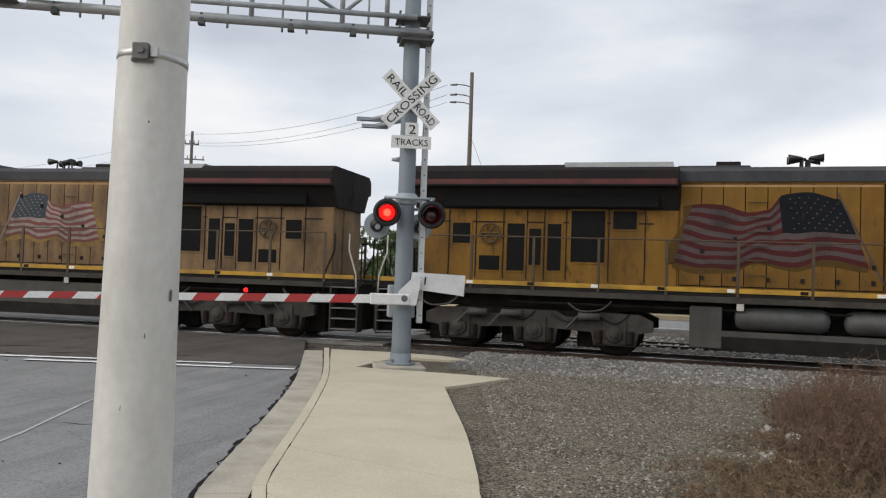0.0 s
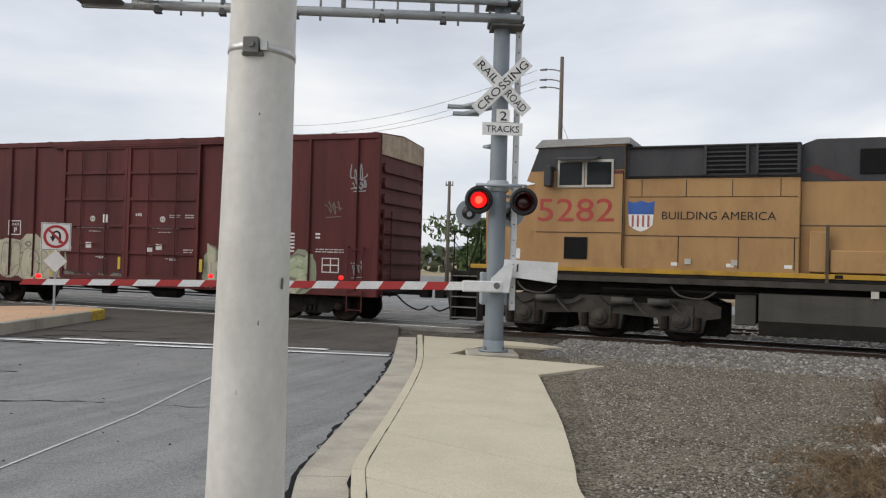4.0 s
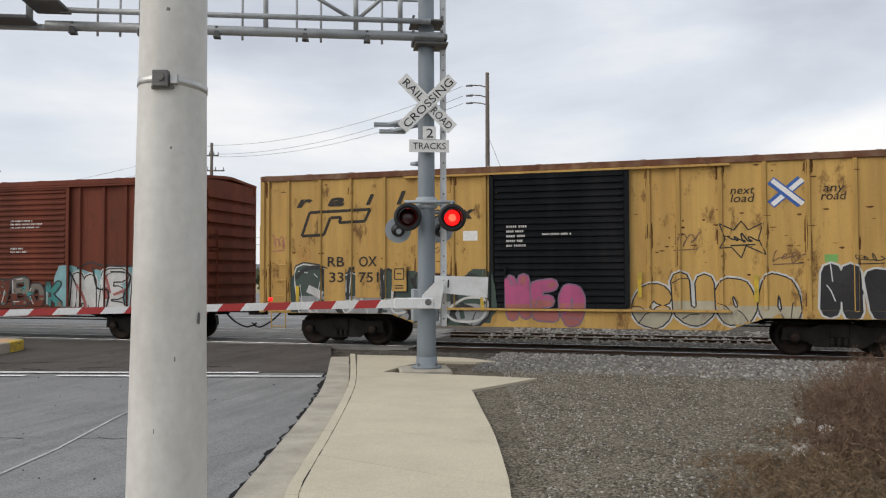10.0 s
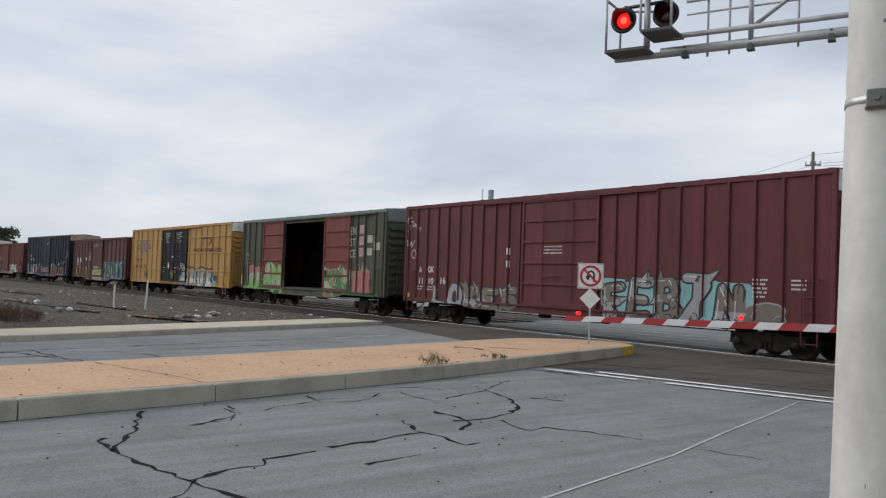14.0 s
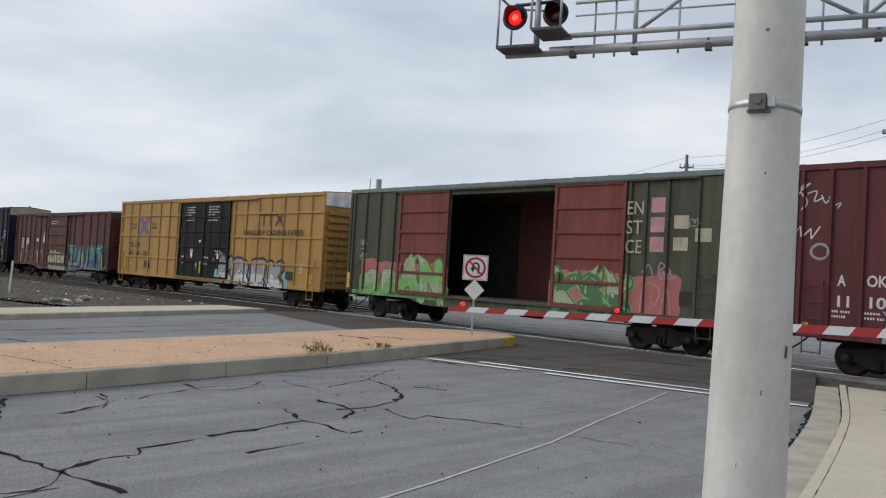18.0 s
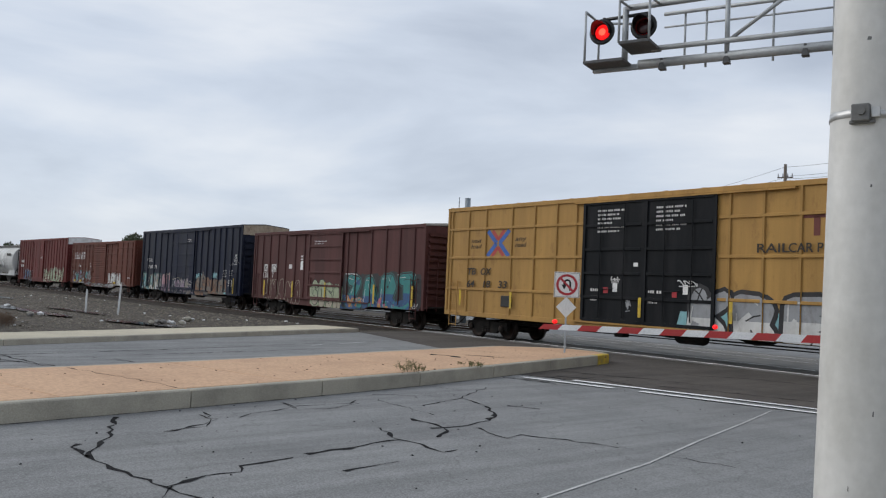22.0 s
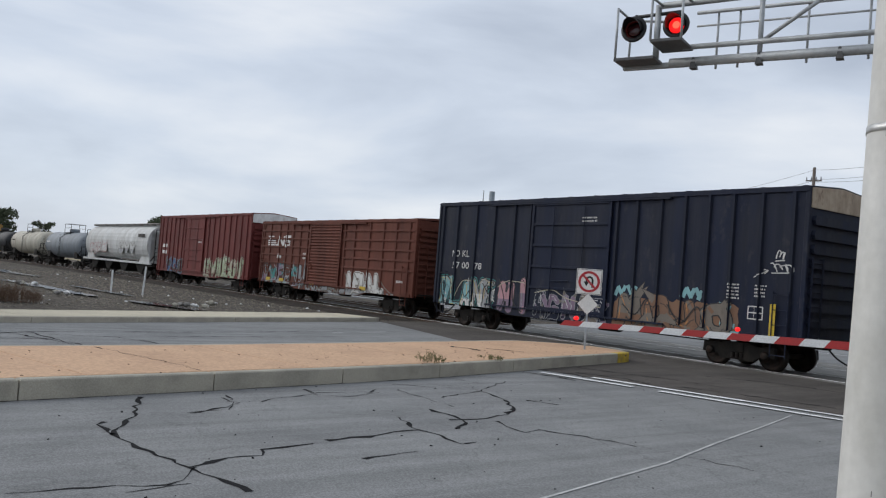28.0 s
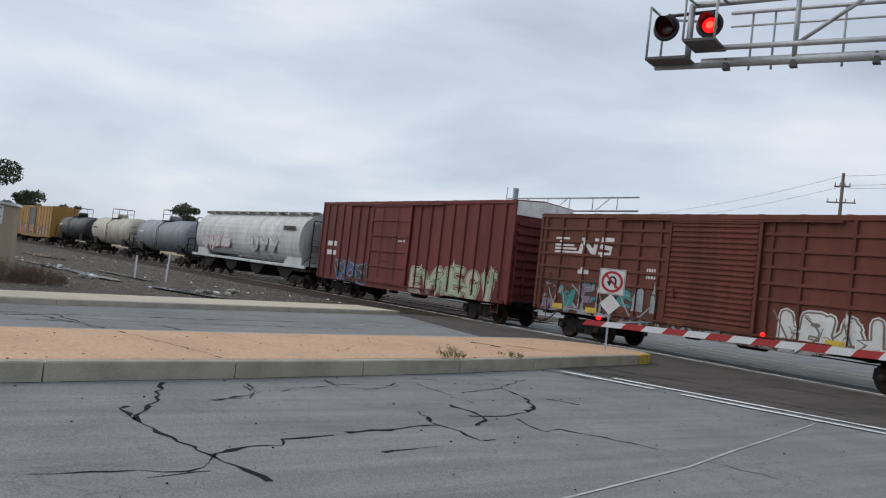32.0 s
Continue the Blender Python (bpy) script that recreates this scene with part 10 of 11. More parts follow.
def loco_truck(parent, x):
    """A three-axle locomotive truck."""
    prof = [(-2.75, 0.62), (-2.42, 0.56), (-2.36, 0.26), (-1.4, 0.26), (-1.34, 0.56), (-0.54, 0.6), (-0.48, 0.26), (0.48, 0.26), (0.54, 0.6), (1.34, 0.56), (1.4, 0.26), (2.36, 0.26), (2.42, 0.56), (2.75, 0.62), (2.75, 0.86), (2.45, 1.0), (1.55, 1.02), (1.1, 0.88), (0.7, 0.9), (0.5, 1.02), (-0.5, 1.02), (-0.7, 0.9), (-1.1, 0.88), (-1.55, 1.02), (-2.45, 1.0), (-2.75, 0.86)]
    body = part("truck", PR(prof, "y", -1.24, -1.02), M_FRAME_GREY, parent)
    body.location = (x, 0, 0)
    part("side_frame", PR(prof, "y", 1.02, 1.24), M_FRAME_GREY, body)
    part("bolster", B(-2.0, 2.0, -1.0, 1.0, 0.62, 1.05), M_UNDER, body)
    for s in (-1, 1):
        for e in (-1.0, 0.85):
            part("frame_hole", T((e, s * 1.235, 0.76), (e, s * 1.25, 0.76), 0.07, n=10), M_BLACK, body)
        for e in (-1.88, 0.0, 1.88):
            part("pedestal_plate", B(e - 0.27, e + 0.27, *sorted((s * 1.24, s * 1.28)), 0.3, 0.86), M_FRAME_GREY, body)
    for e in (-1.88, 0.0, 1.88):
        wheelset(body, e, 0.53)
        # black motor-like block added to fill the shaded gap between the wheels
        part("traction_motor", B(e + 0.12, e + 0.95, -0.66, 0.66, 0.16, 0.92), M_UNDER, body)
        for s in (-1, 1):
            bm = lathe(bmesh.new(), [(0.2, 1.27 * s), (0.2, 1.31 * s), (0.15, 1.33 * s), (0.12, 1.33 * s), (0.1, 1.37 * s), (0.05, 1.38 * s), (0.0001, 1.385 * s)], "y", (e, 0, 0.53), 16)
            part("axle_box", bm, M_FRAME_GREY, body)
            for q in (-0.36, 0.36):
                bm = lathe(bmesh.new(), [(0.1 if i % 2 else 0.075, 0.3 + i * 0.035) for i in range(10)], "z", (e + q, s * 1.27, 0), 10)
                part("coil_spring", bm, M_WHEEL, body)
    for s in (-1, 1):
        for e in (-1.3, 0.55, 1.4):
            bm = bmesh.new()
            tube(bm, (e - 0.25, s * 1.38, 0.92), (e + 0.25, s * 1.38, 0.92), 0.09, n=12)
            tube(bm, (e + 0.25, s * 1.38, 0.92), (e + 0.55, s * 1.33, 0.6), 0.03, n=6)
            part("brake_cylinder", bm, M_TANK, body)
        for k in range(4):
            part("sand_hose", pipe(bmesh.new(), spline([(-2.2 + k * 1.1, s * 1.25, 1.0), (-1.9 + k * 1.1, s * 1.3, 0.78), (-1.5 + k * 1.1, s * 1.28, 0.95)], 0.15), 0.022), M_BLACK, body)


def flag(parent, x0, x1, z0, z1, y, sgn, mats=None):
    """A faded rippling striped flag painted on the hood side, on a slanting staff, with a golden hem."""
    bm = bmesh.new()
    n = 44
    low = ((0.0, 0.02), (0.22, 0.1), (0.36, 0.02), (0.55, 0.08), (0.68, -0.07), (0.84, -0.04), (1.0, 0.05))
    high = ((0.0, 0.95), (0.2, 1.0), (0.38, 0.98), (0.48, 0.8), (0.62, 0.76), (0.8, 0.82), (1.0, 0.85))

    def wave(knots, u):
        for (a, p), (b, q) in zip(knots, knots[1:]):
            if u <= b + 1e-6:
                f = (u - a) / (b - a)
                return lerp(p, q, f * f * (3 - 2 * f))

    def pt(u, v):
        top = lerp(x0 + 0.14 * (x1 - x0), x1 - 0.1 * (x1 - x0), u)
        w = lerp(wave(low, u), wave(high, u), v) + 0.025 * math.sin(11 * u + 5 * v)
        return (lerp(lerp(x0, x1, u), top, v), lerp(z0, z1, w))

    def face(poly, lift, idx):
        f = bm.faces.new([bm.verts.new((q[0], y + sgn * lift, q[1])) for q in (poly if sgn < 0 else poly[::-1])])
        f.material_index = idx

    for k in range(n):
        a, b = k / n, (k + 1) / n
        for s in range(13):
            va, vb = s / 13, (s + 1) / 13
            canton = a < 0.4 and va > 0.44
            face([pt(a, va), pt(b, va), pt(b, vb), pt(a, vb)], 0.0, 2 if canton else (0 if s % 2 == 0 else 1))
        p, q = pt(a, 0.0), pt(b, 0.0)
        d, e = 0.1 + 0.05 * math.sin(9 * a), 0.1 + 0.05 * math.sin(9 * b)
        face([(p[0] + 0.03, p[1] - d), (q[0] + 0.03, q[1] - e), q, p], -0.001, 3)
    for k in range(8):
        p, q = pt(1.0, k / 8), pt(1.0, (k + 1) / 8)
        d, e = 0.16 + 0.08 * math.sin(k * 0.9), 0.16 + 0.08 * math.sin(k * 0.9 + 0.9)
        face([p, (p[0] + d, p[1] - 0.03), (q[0] + e, q[1] - 0.03), q], -0.001, 3)
    for j in range(7):
        for i in range(6 - j % 2):
            c = pt(0.04 + 0.06 * i + 0.03 * (j % 2), 0.52 + 0.067 * j)
            face([(c[0] + 0.024 * math.cos(q), c[1] + 0.02 * math.sin(q)) for q in (0.3, 1.6, 2.8, 4.1, 5.3)], 0.002, 1)
    face(stroke([(x0 - 0.3, z0 - 0.32), (x0 + 0.16 * (x1 - x0), z1 + 0.04)], 0.045), 0.001, 1)
    return part("flag_mural", bm, mats or [M_FLAG_RED, M_FLAG_WHITE, M_FLAG_BLUE, M_FLAG_GOLD], parent, "faded rippling flag with stars and stripes")


def loco(name, label, u, turned, body, tan, number):
    car = thing(name, label, "locomotive", "engines of the train")
    TRAIN.append((car, u, 21.0, turned))
    W = 1.5
    sd = 1 if turned else -1          # the side that the road sees
    # frame, walkway
    part("frame", B(-0.1, 20.9, -0.9, 0.9, 1.05, 1.5), M_UNDER, car)
    part("walkway", B(-0.35, 20.95, -W, W, 1.5, 1.58), M_UNDER, car)
    for s in (-1, 1):
        part("yellow_sill", B(-0.3, 20.9, *sorted((s * (W - 0.02), s * (W + 0.02))), 1.585, 1.69), M_SILL_YELLOW, car, "yellow reflective sill stripe")
        part("sill_skirt", B(0.2, 20.6, *sorted((s * (W - 0.06), s * (W - 0.01))), 1.36, 1.56), M_FRAME_GREY, car)
    # nose and cab
    nose = [(0.05, 1.6), (0.02, 3.2), (0.2, 3.42), (0.75, 3.62), (1.35, 3.7), (1.35, 1.6)]
    part("nose", PR(nose, "y", -1.35, 1.35), tan, car)
    cabp = [(1.33, 1.6), (1.33, 3.7), (1.12, 3.75), (1.42, 4.55), (1.7, 4.62), (3.5, 4.62), (3.5, 1.6)]
    part("cab", PR(cabp, "y", -W, W), tan, car)
    part("cab_roof", PR([(1.32, 4.55), (1.5, 4.74), (3.62, 4.74), (3.62, 4.6)], "y", -W - 0.06, W + 0.06), M_UP_ROOF, car)
    for s in (-1, 1):
        y = s * (W + 0.004)
        part("cab_upper_band", PR([(1.22, 3.98), (1.42, 4.55), (3.5, 4.55), (3.5, 4.0)], "y", *sorted((s * W, y))), M_UP_GREY, car)
        for a, b in ((1.95, 2.5), (2.62, 3.2)):
            part("window_frame", B(a - 0.05, b + 0.05, *sorted((y, y + s * 0.03)), 3.58, 4.24), M_HANDRAIL, car)
            part("window_pane", B(a, b, *sorted((y + s * 0.03, y + s * 0.036)), 3.64, 4.18), M_GLASS, car)
        part("sun_shade", PR([(y, 4.3), (y + s * 0.35, 4.2), (y + s * 0.36, 4.22), (y, 4.33)], "x", 1.9, 2.9), M_UP_GREY, car)
        part("cab_red_line", B(3.22, 3.48, *sorted((s * W, y + s * 0.002)), 3.9, 3.98), M_UP_RED, car)
        part("mirror", B(1.62, 1.8, *sorted((y, y + s * 0.25)), 3.6, 4.1), M_UP_GREY, car)
        part("side_grille", B(2.1, 2.66, *sorted((y, y + s * 0.02)), 1.88, 2.4), M_GRILLE, car)
        bm = bmesh.new()
        box(bm, 1.4, 3.45, *sorted((y, y + s * 0.008)), 2.505, 2.52)
        box(bm, 3.47, 3.49, *sorted((y, y + s * 0.01)), 1.75, 3.95)
        part("panel_seam", bm, M_SOOT, car)
        # cabinets behind the cab
        part("electrical_cabinet", B(3.5, 7.3, *sorted((0.02 * s, s * 1.42)), 1.6, 3.78), tan, car)
        part("cabinet_upper", B(3.5, 7.3, *sorted((0.02 * s, s * 1.38)), 3.78, 4.55), M_UP_GREY, car)
        for a, b in ((5.3, 6.2), (6.4, 7.25)):
            part("intake_grille", B(a, b, *sorted((s * 1.38, s * 1.41)), 3.9, 4.45), M_GRILLE, car)
            bm = bmesh.new()
            for k in range(5):
                box(bm, a, b, *sorted((s * 1.41, s * 1.43)), 3.95 + k * 0.1, 3.98 + k * 0.1)
            for q in (a, b):
                box(bm, q - 0.03, q + 0.03, *sorted((s * 1.38, s * 1.45)), 3.86, 4.5)
            part("grille_slats", bm, M_UP_GREY, car)
        bm = bmesh.new()
        for q in (4.75, 6.05, 7.2):
            box(bm, q - 0.008, q + 0.008, *sorted((s * 1.42, s * 1.43)), 1.75, 2.45)
        for q in (3.9, 4.9, 5.9, 6.9):
            box(bm, q - 0.006, q + 0.006, *sorted((s * 1.42, s * 1.428)), 3.36, 3.76)
        box(bm, 3.6, 7.25, *sorted((s * 1.42, s * 1.428)), 3.352, 3.364)
        box(bm, 3.5, 7.3, *sorted((s * 1.42, s * 1.43)), 2.45, 2.465)
        part("panel_seam", bm, M_SOOT, car)
        for q in (4.9, 5.9):
            part("door_latch", B(q, q + 0.14, *sorted((s * 1.42, s * 1.45)), 1.82, 1.95), M_HANDRAIL, car)
        part("blower_housing", B(7.3, 9.4, *sorted((0.02 * s, s * 1.25)), 1.6, 3.7), tan, car)
        part("blower_upper", PR([(7.3, 3.7), (7.3, 4.5), (7.6, 4.62), (9.1, 4.62), (9.4, 4.2), (9.4, 3.7)], "y", *sorted((0.02 * s, s * 1.25))), M_UP_GREY, car)
        part("blower_window", B(8.45, 9.0, *sorted((s * 1.25, s * 1.28)), 3.85, 4.38), M_GRILLE, car)
        bm = bmesh.new()
        y2 = s * 1.262
        f = bm.faces.new([bm.verts.new((x, y2, z)) for x, z in ([(7.35, 3.95), (7.95, 3.72), (8.4, 3.72), (7.6, 4.05)] if s < 0 else [(7.35, 3.95), (7.95, 3.72), (8.4, 3.72), (7.6, 4.05)][::-1])])
        part("red_stripe", bm, M_UP_RED, car)
        part("battery_box", B(7.9, 9.1, *sorted((s * 1.2, s * 1.48)), 1.72, 2.2), tan, car)
        part("equipment_box", B(7.5, 7.85, *sorted((s * 1.2, s * 1.45)), 1.72, 2.6), tan, car)
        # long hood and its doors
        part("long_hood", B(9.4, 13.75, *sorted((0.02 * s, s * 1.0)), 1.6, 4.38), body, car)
        first = None
        for k in range(9):
            x = 9.47 + k * 0.474
            d = part("hood_door", B(x, x + 0.452, *sorted((s * 1.005, s * 1.03)), 1.74, 4.06), body, car) if first is None else again(first, car, Matrix.Translation((k * 0.474, 0, 0)))
            first = first or d
        part("door_seam", B(9.44, 13.73, *sorted((s * 1.0, s * 1.005)), 1.72, 4.08), M_SOOT, car)
        part("peeling_strip", B(9.5, 13.7, *sorted((s * 1.03, s * 1.034)), 4.0, 4.05), M_UP_TAN, car, "pale peeling paint under the hood edge")
        part("hood_soot", B(9.4, 13.75, *sorted((s * 1.0, s * 1.034)), 4.12, 4.37), M_UP_GREY, car)
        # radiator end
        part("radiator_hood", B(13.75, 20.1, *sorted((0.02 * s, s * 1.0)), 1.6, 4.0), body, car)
        eave = [(0.02 * s, 4.46), (s * 1.42, 4.42), (s * 1.5, 4.34), (s * 1.5, 3.98), (s * 1.3, 3.95), (s * 1.0, 3.45), (0.02 * s, 3.45)]
        part("radiator_wing", PR(eave, "x", 13.75, 20.2), M_SOOT, car, "soot-brown overhanging radiator housing")
        part("wing_red_line", B(13.8, 20.15, *sorted((s * 1.5, s * 1.506)), 4.02, 4.14), M_UP_RED, car)
        part("radiator_core", B(14.2, 19.4, *sorted((s * 1.16, s * 1.22)), 3.5, 3.8), M_GRILLE, car)
        for a, b, c, d in ((14.7, 15.24, 3.0, 3.42), (15.43, 16.23, 2.2, 3.42), (16.47, 16.8, 1.98, 3.1), (16.96, 17.25, 2.1, 2.98), (17.37, 17.8, 1.95, 3.1), (17.98, 18.5, 1.95, 2.3), (18.75, 19.2, 2.6, 3.1)):
            part("vent_frame", B(a - 0.05, b + 0.05, *sorted((s * 1.0, s * 1.014)), c - 0.05, d + 0.05), body, car)
            part("vent", B(a, b, *sorted((s * 1.014, s * 1.024)), c, d), M_GRILLE, car)
        bm = bmesh.new()
        for q in (14.5, 15.34, 16.35, 16.88, 17.31, 17.9, 18.6, 19.3):
            box(bm, q - 0.012, q + 0.012, *sorted((s * 1.0, s * 1.015)), 1.75, 3.44)
        box(bm, 14.3, 19.8, *sorted((s * 1.0, s * 1.013)), 3.12, 3.15)
        part("panel_seam", bm, M_SOOT, car)
        bm = bmesh.new()
        pipe(bm, [Vector((18.24 + 0.24 * math.cos(q * math.pi / 9), s * 1.06, 2.85 + 0.24 * math.sin(q * math.pi / 9))) for q in range(19)], 0.022, 6)
        for q in (0, 1.05, 2.1):
            tube(bm, (18.24 - 0.2 * math.cos(q), s * 1.05, 2.85 - 0.2 * math.sin(q)), (18.24 + 0.2 * math.cos(q), s * 1.05, 2.85 + 0.2 * math.sin(q)), 0.02, n=6)
        part("hand_brake_wheel", bm, M_RAILING, car)
        # railings
        bm = bmesh.new()
        tube(bm, (7.3, s * W, 2.72), (20.1, s * W, 2.76), 0.018, n=6)
        part("railing", bm, M_RAILING, car)
        first = None
        for k in range(9):
            if first is None:
                first = part("stanchion", PR([(-0.035, s * W - 0.02), (0.035, s * W - 0.02), (0.03, s * W + 0.02), (-0.03, s * W + 0.02)], "z", 1.5, 2.74), M_RAILING, car)
                first.location = (7.85, 0, 0)
            else:
                again(first, car, Matrix.Translation((7.85 + k * 1.53, 0, 0)))
        for k in range(8):
            q = 8.0 + k * 1.5
            part("sill_sticker", B(q, q + 0.16, *sorted((s * (W + 0.02), s * (W + 0.024))), 1.6, 1.675), M_SIGN_WHITE if k % 2 else M_UNDER, car)
        part("roof_handrail", T((3.6, s * 1.46, 3.82), (7.3, s * 1.46, 3.82), 0.02, n=6), M_UNDER, car)
        part("roof_handrail", T((3.6, s * 1.42, 4.5), (7.3, s * 1.42, 4.5), 0.02, n=6), M_UNDER, car)
        for k in range(6):
            for z in (1.86, 2.2 + 0.28 * (k * 5 % 6)):
                part("hood_latch", B(9.62 + k * 0.711, 9.7 + k * 0.711, *sorted((s * 1.03, s * 1.06)), z, z + 0.1), M_SOOT, car)
        for k in range(6):
            part("hood_grab", T((11.8, s * 1.09, 2.0 + k * 0.33), (12.25, s * 1.09, 2.0 + k * 0.33), 0.013, n=6), M_RAILING, car)
        for q in (4.6, 5.8, 7.0):
            part("sill_sticker", B(q, q + 0.16, *sorted((s * 1.42, s * 1.426)), 1.78, 1.86), M_SIGN_WHITE, car)
        part("underfloor_pipe", T((3.0, s * 1.3, 1.2), (17.6, s * 1.3, 1.2), 0.03, n=6), M_UNDER, car)
        for q in (0.9, 4.6, 15.2, 18.9):
            part("air_hose", pipe(bmesh.new(), spline([(q, s * 1.35, 1.3), (q + 0.2, s * 1.42, 1.1), (q + 0.7, s * 1.4, 1.04), (q + 1.0, s * 1.36, 1.22)], 0.12), 0.025), M_TANK, car)
        for x, q in ((20.1, 20.35), (20.95, 20.75), (-0.3, -0.1)):
            pts = spline([(x, s * W, 0.95), (x, s * W, 1.7), (q, s * W, 2.3), (q, s * W, 2.74)], 0.3)
            part("grab_rail", pipe(bmesh.new(), pts, 0.022), M_HANDRAIL if x == 20.95 else M_UNDER, car)
        for x in (-0.8, 20.3):
            for k in range(5):
                part("step", B(x, x + 0.68, *sorted((s * (W - 0.34), s * W)), 0.3 + k * 0.265, 0.33 + k * 0.265), M_TREAD, car)
            for q in (x - 0.04, x + 0.68):
                part("step_side", B(q, q + 0.04, *sorted((s * (W - 0.4), s * W)), 0.25, 1.55), M_FRAME_GREY, car)
            part("step_back", B(x, x + 0.68, *sorted((s * (W - 0.42), s * (W - 0.38))), 0.25, 1.5), M_UNDER, car)
    # ends
    part("front_platform", B(-0.85, 0.1, -W, W, 1.4, 1.5), M_UNDER, car)
    part("rear_platform", B(20.1, 21.1, -W, W, 1.4, 1.5), M_UNDER, car)
    part("pilot", PR([(-0.85, 0.25), (-0.95, 0.9), (-0.85, 1.4), (-0.7, 1.4), (-0.7, 0.25)], "y", -1.4, 1.4), M_UNDER, car)
    part("rear_pilot", B(20.95, 21.1, -1.4, 1.4, 0.3, 1.4), M_UNDER, car)
    bm = bmesh.new()
    for x in (-0.8, 21.05):
        for y in (-1.4, -0.5, 0.5, 1.4):
            tube(bm, (x, y, 1.5), (x, y, 2.5), 0.02, n=6)
        tube(bm, (x, -1.4, 2.5), (x, -0.5, 2.5), 0.02, n=6)
        tube(bm, (x, 0.5, 2.5), (x, 1.4, 2.5), 0.02, n=6)
    part("end_railing", bm, M_UNDER, car)
    part("rear_door", B(20.1, 20.13, -0.35, 0.35, 1.65, 3.4), body, car)
    part("headlight", B(20.1, 20.2, -0.3, 0.3, 3.55, 3.85), M_GRILLE, car)
    part("nose_headlight", B(-0.02, 0.05, -0.25, 0.25, 3.0, 3.2), M_HANDRAIL, car)
    # roof
    part("roof_long_hood", PR([(-1.02, 4.36), (-0.85, 4.48), (0.85, 4.48), (1.02, 4.36)], "x", 9.35, 13.8), M_UP_GREY, car)
    part("radiator_fan_deck", PR([(-1.3, 4.44), (-1.25, 4.56), (1.25, 4.56), (1.3, 4.44)], "x", 13.9, 16.4), M_UP_ROOF, car)
    part("radiator_roof", PR([(-1.42, 4.42), (-1.3, 4.5), (1.3, 4.5), (1.42, 4.42)], "x", 16.4, 20.2), M_SOOT, car)
    part("exhaust_box", B(12.2, 13.8, -0.85, 0.85, 4.4, 4.52), M_UP_GREY, car)
    part("exhaust_hood", B(12.4, 12.95, -0.5, 0.5, 4.52, 4.66), M_SOOT, car)
    bm = bmesh.new()
    for q, d, y in ((10.9, -0.28, -0.25), (10.95, 0.33, 0.0), (10.9, -0.3, 0.25), (11.05, 0.3, -0.2), (11.05, 0.3, 0.2)):
        tube(bm, (q, y, 4.76), (q + d, y, 4.76), 0.035, 0.1, 10)
        tube(bm, (q, y, 4.46), (q, y, 4.76), 0.025, n=6)
    part("horn", bm, M_BLACK, car)
    part("antenna_dome", B(2.3, 3.2, -0.35, 0.35, 4.74, 4.84), M_UP_GREY, car)
    part("air_conditioner", B(1.8, 2.2, -0.5, 0.5, 4.74, 4.8), M_UP_ROOF, car)
    # below the frame
    top = 0.74 if turned else 1.22
    tank = [(-1.42, top), (-1.42, 0.62), (-1.1, 0.28), (1.1, 0.28), (1.42, 0.62), (1.42, top)]
    a, b = (6.5, 13.7) if not turned else (7.6, 13.0)
    part("fuel_tank", PR(tank, "x", a, b), M_TANK, car)
    if turned:
        part("tank_core", B(7.6, 13.0, -0.8, 0.8, 0.74, 1.25), M_UNDER, car)
        for p, q in ((8.3, 10.25), (10.5, 12.5)):
            for s in (-1, 1):
                bm = lathe(bmesh.new(), [(0.0001, p), (0.2, p + 0.05), (0.27, p + 0.2), (0.27, q - 0.2), (0.2, q - 0.05), (0.0001, q)], "x", (0, s * 1.15, 1.04), 18)
                part("air_reservoir", bm, M_RESERVOIR, car, "dull silver air reservoir")
        part("tool_box", B(12.75, 13.45, -1.42, 1.42, 0.34, 1.27), M_TANK, car)
    else:
        part("tool_box", B(6.0, 6.45, -1.3, 1.3, 0.5, 1.2), M_TANK, car)
    for k in range(2):
        part("cable_clip", B(8.7 + k * 3.6, 8.85 + k * 3.6, sd * 1.45 - 0.02, sd * 1.45 + 0.02, 1.2, 1.42), M_HANDRAIL, car)
    loco_truck(car, 2.95)
    loco_truck(car, 17.0)
    coupler(car, -0.9, -1)
    coupler(car, 21.1, 1)
    if turned:
        flag(car, 9.75, 13.85, 2.2, 3.85, sd * 1.034, sd, M_FLAG_SOOT)
    else:
        flag(car, 9.85, 13.05, 2.4, 3.72, sd * 1.034, sd)
    if not turned:
        lettering("cab_number", number, 0.78, M_RED, car, on_side(1.38, 2.78, -W - 0.006), width=1.85)
        lettering("slogan", "BUILDING AMERICA", 0.26, M_STENCIL_BLACK, car, on_side(4.35, 2.84, -1.426), width=2.45)
        bm = bmesh.new()
        y = -1.425
        bm.faces.new([bm.verts.new((x, y, z)) for x, z in ((3.6, 2.95), (4.18, 2.95), (4.2, 3.26), (4.05, 3.22), (3.89, 3.27), (3.73, 3.22), (3.58, 3.26))]).material_index = 0
        bm.faces.new([bm.verts.new((x, y, z)) for x, z in ((3.6, 2.95), (3.62, 2.7), (3.75, 2.6), (3.89, 2.55), (4.03, 2.6), (4.16, 2.7), (4.18, 2.95))]).material_index = 1
        for k in range(4):
            q = 3.68 + k * 0.12
            bm.faces.new([bm.verts.new((x, y - 0.002, z)) for x, z in ((q, 2.66), (q + 0.05, 2.66), (q + 0.05, 2.93), (q, 2.93))]).material_index = 2
        part("shield_mark", bm, [M_BLUE, M_SIGN_WHITE, S_SALMON], car, "blue and white shield mark")
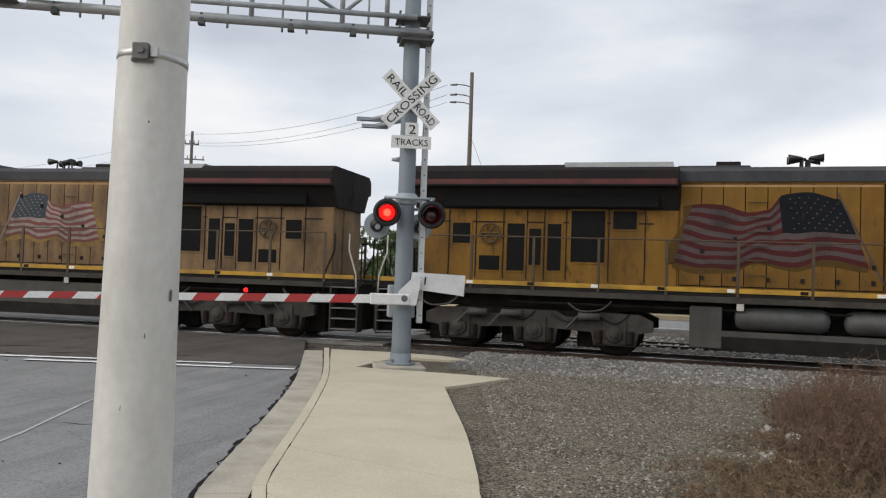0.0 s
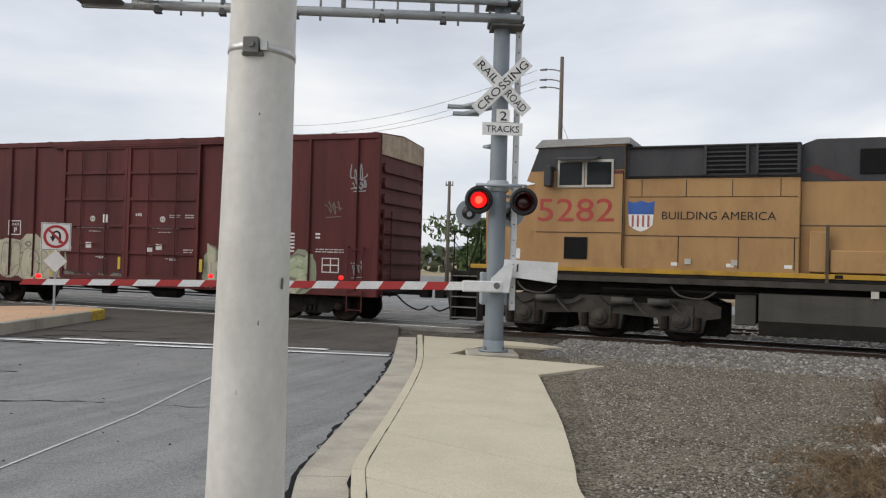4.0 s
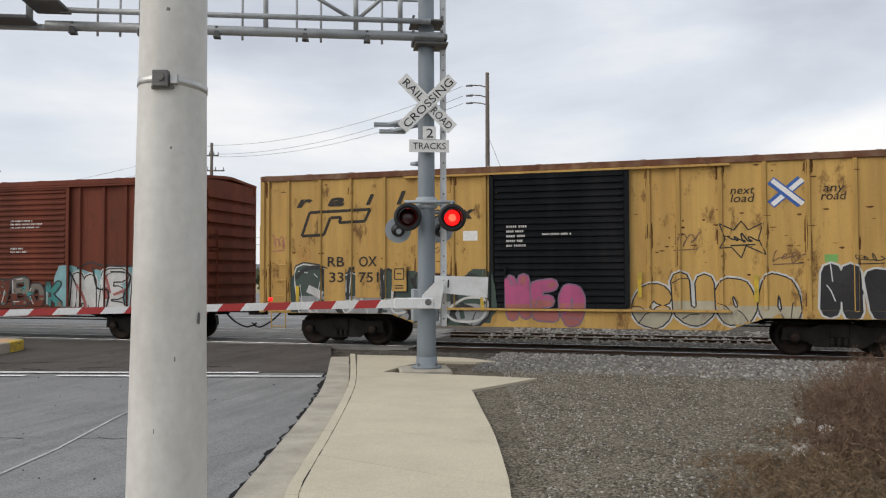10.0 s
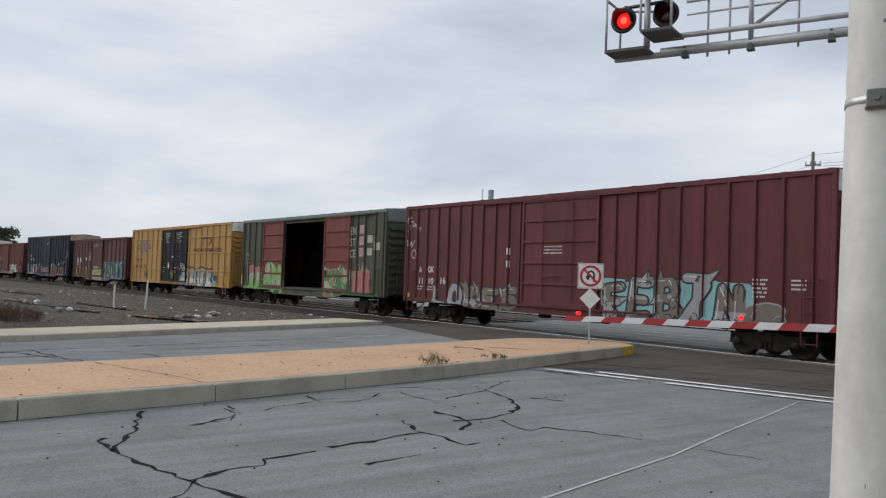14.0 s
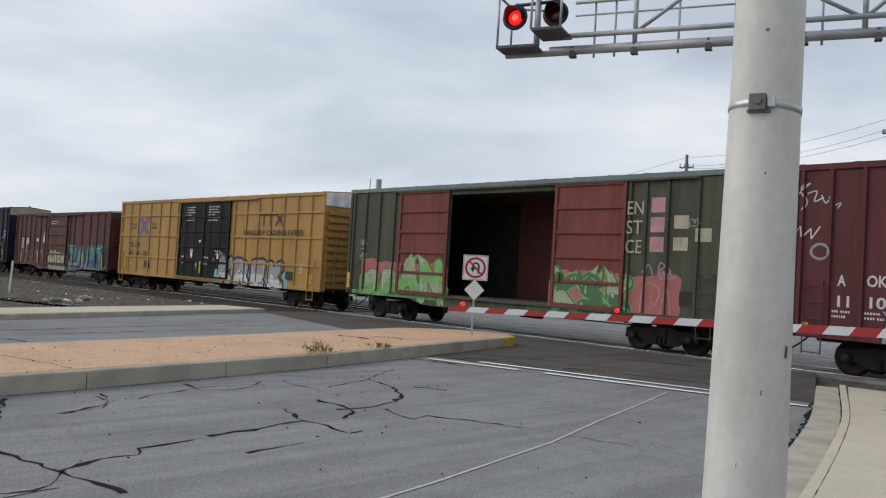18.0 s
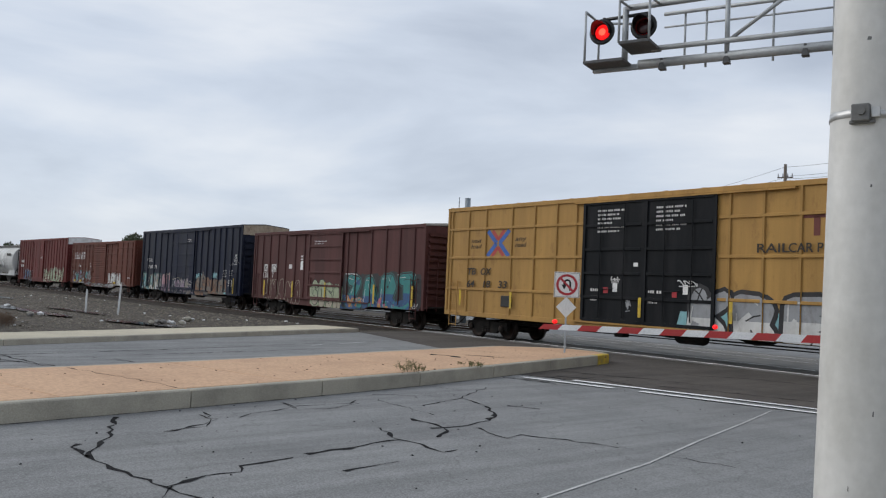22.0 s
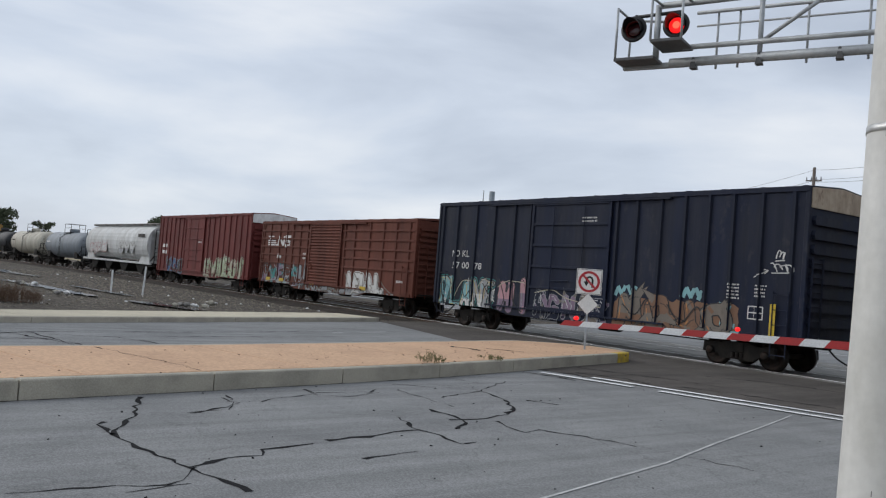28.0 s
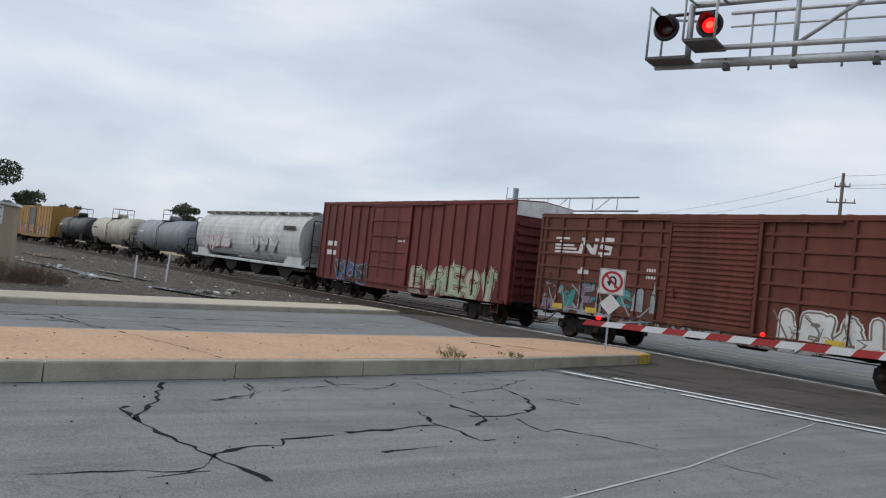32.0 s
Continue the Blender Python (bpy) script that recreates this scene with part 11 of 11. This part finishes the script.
        part("cab_placard", B(0.75, 0.95, -1.36, -1.352, 1.85, 2.1), M_SIGN_WHITE, car)
    return car


loco("locomotive", "faded yellow and grey diesel locomotive with a painted flag", -27.45, False, M_UP_YELLOW_OLD, M_UP_TAN, "5282")
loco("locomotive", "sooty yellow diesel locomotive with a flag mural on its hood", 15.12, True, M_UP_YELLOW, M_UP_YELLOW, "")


def motions():
    ts = [k * 0.5 for k in range(65)]
    for car, u, L, turned in TRAIN:
        rows = []
        for t in ts:
            s = u + run(t)
            if turned:
                p, q = bend(s - 17.0), bend(s - 2.95)
            else:
                p, q = bend(s + 2.15), bend(s + L - 2.15)
            yaw = math.atan2(q[1] - p[1], q[0] - p[0])
            c, d = math.cos(yaw), math.sin(yaw)
            if turned:
                rows.append((t, pose(q[0] + 2.95 * c, q[1] + 2.95 * d, ZR, 0, 0, math.degrees(yaw) + 180)))
            else:
                rows.append((t, pose(p[0] - 2.15 * c, p[1] - 2.15 * d, ZR, 0, 0, math.degrees(yaw))))
        walk(car, rows)
    fine = [k * 0.1 for k in range(321)]
    for w, x, r in WHEELS:
        back = w.parent.parent.name.startswith("locomotive") and w.parent.parent == TRAIN[-1][0]
        sg = -1 if back else 1
        walk(w, [(t, pose(x, 0, r, 0, sg * math.degrees(run(t) / r) % 360, 0)) for t in fine])
    # the added two-faced lenses turn to imitate flashing: one of each pair shows the road its lit face while the other
    # is away
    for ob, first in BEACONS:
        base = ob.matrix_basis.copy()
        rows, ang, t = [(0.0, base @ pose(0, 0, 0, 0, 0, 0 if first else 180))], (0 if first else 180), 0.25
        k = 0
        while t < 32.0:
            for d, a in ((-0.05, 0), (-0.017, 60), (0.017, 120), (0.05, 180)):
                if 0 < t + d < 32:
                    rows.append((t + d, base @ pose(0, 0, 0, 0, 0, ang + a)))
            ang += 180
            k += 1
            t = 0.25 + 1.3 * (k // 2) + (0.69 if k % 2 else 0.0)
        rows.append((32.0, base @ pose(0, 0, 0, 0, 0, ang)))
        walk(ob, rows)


motions()
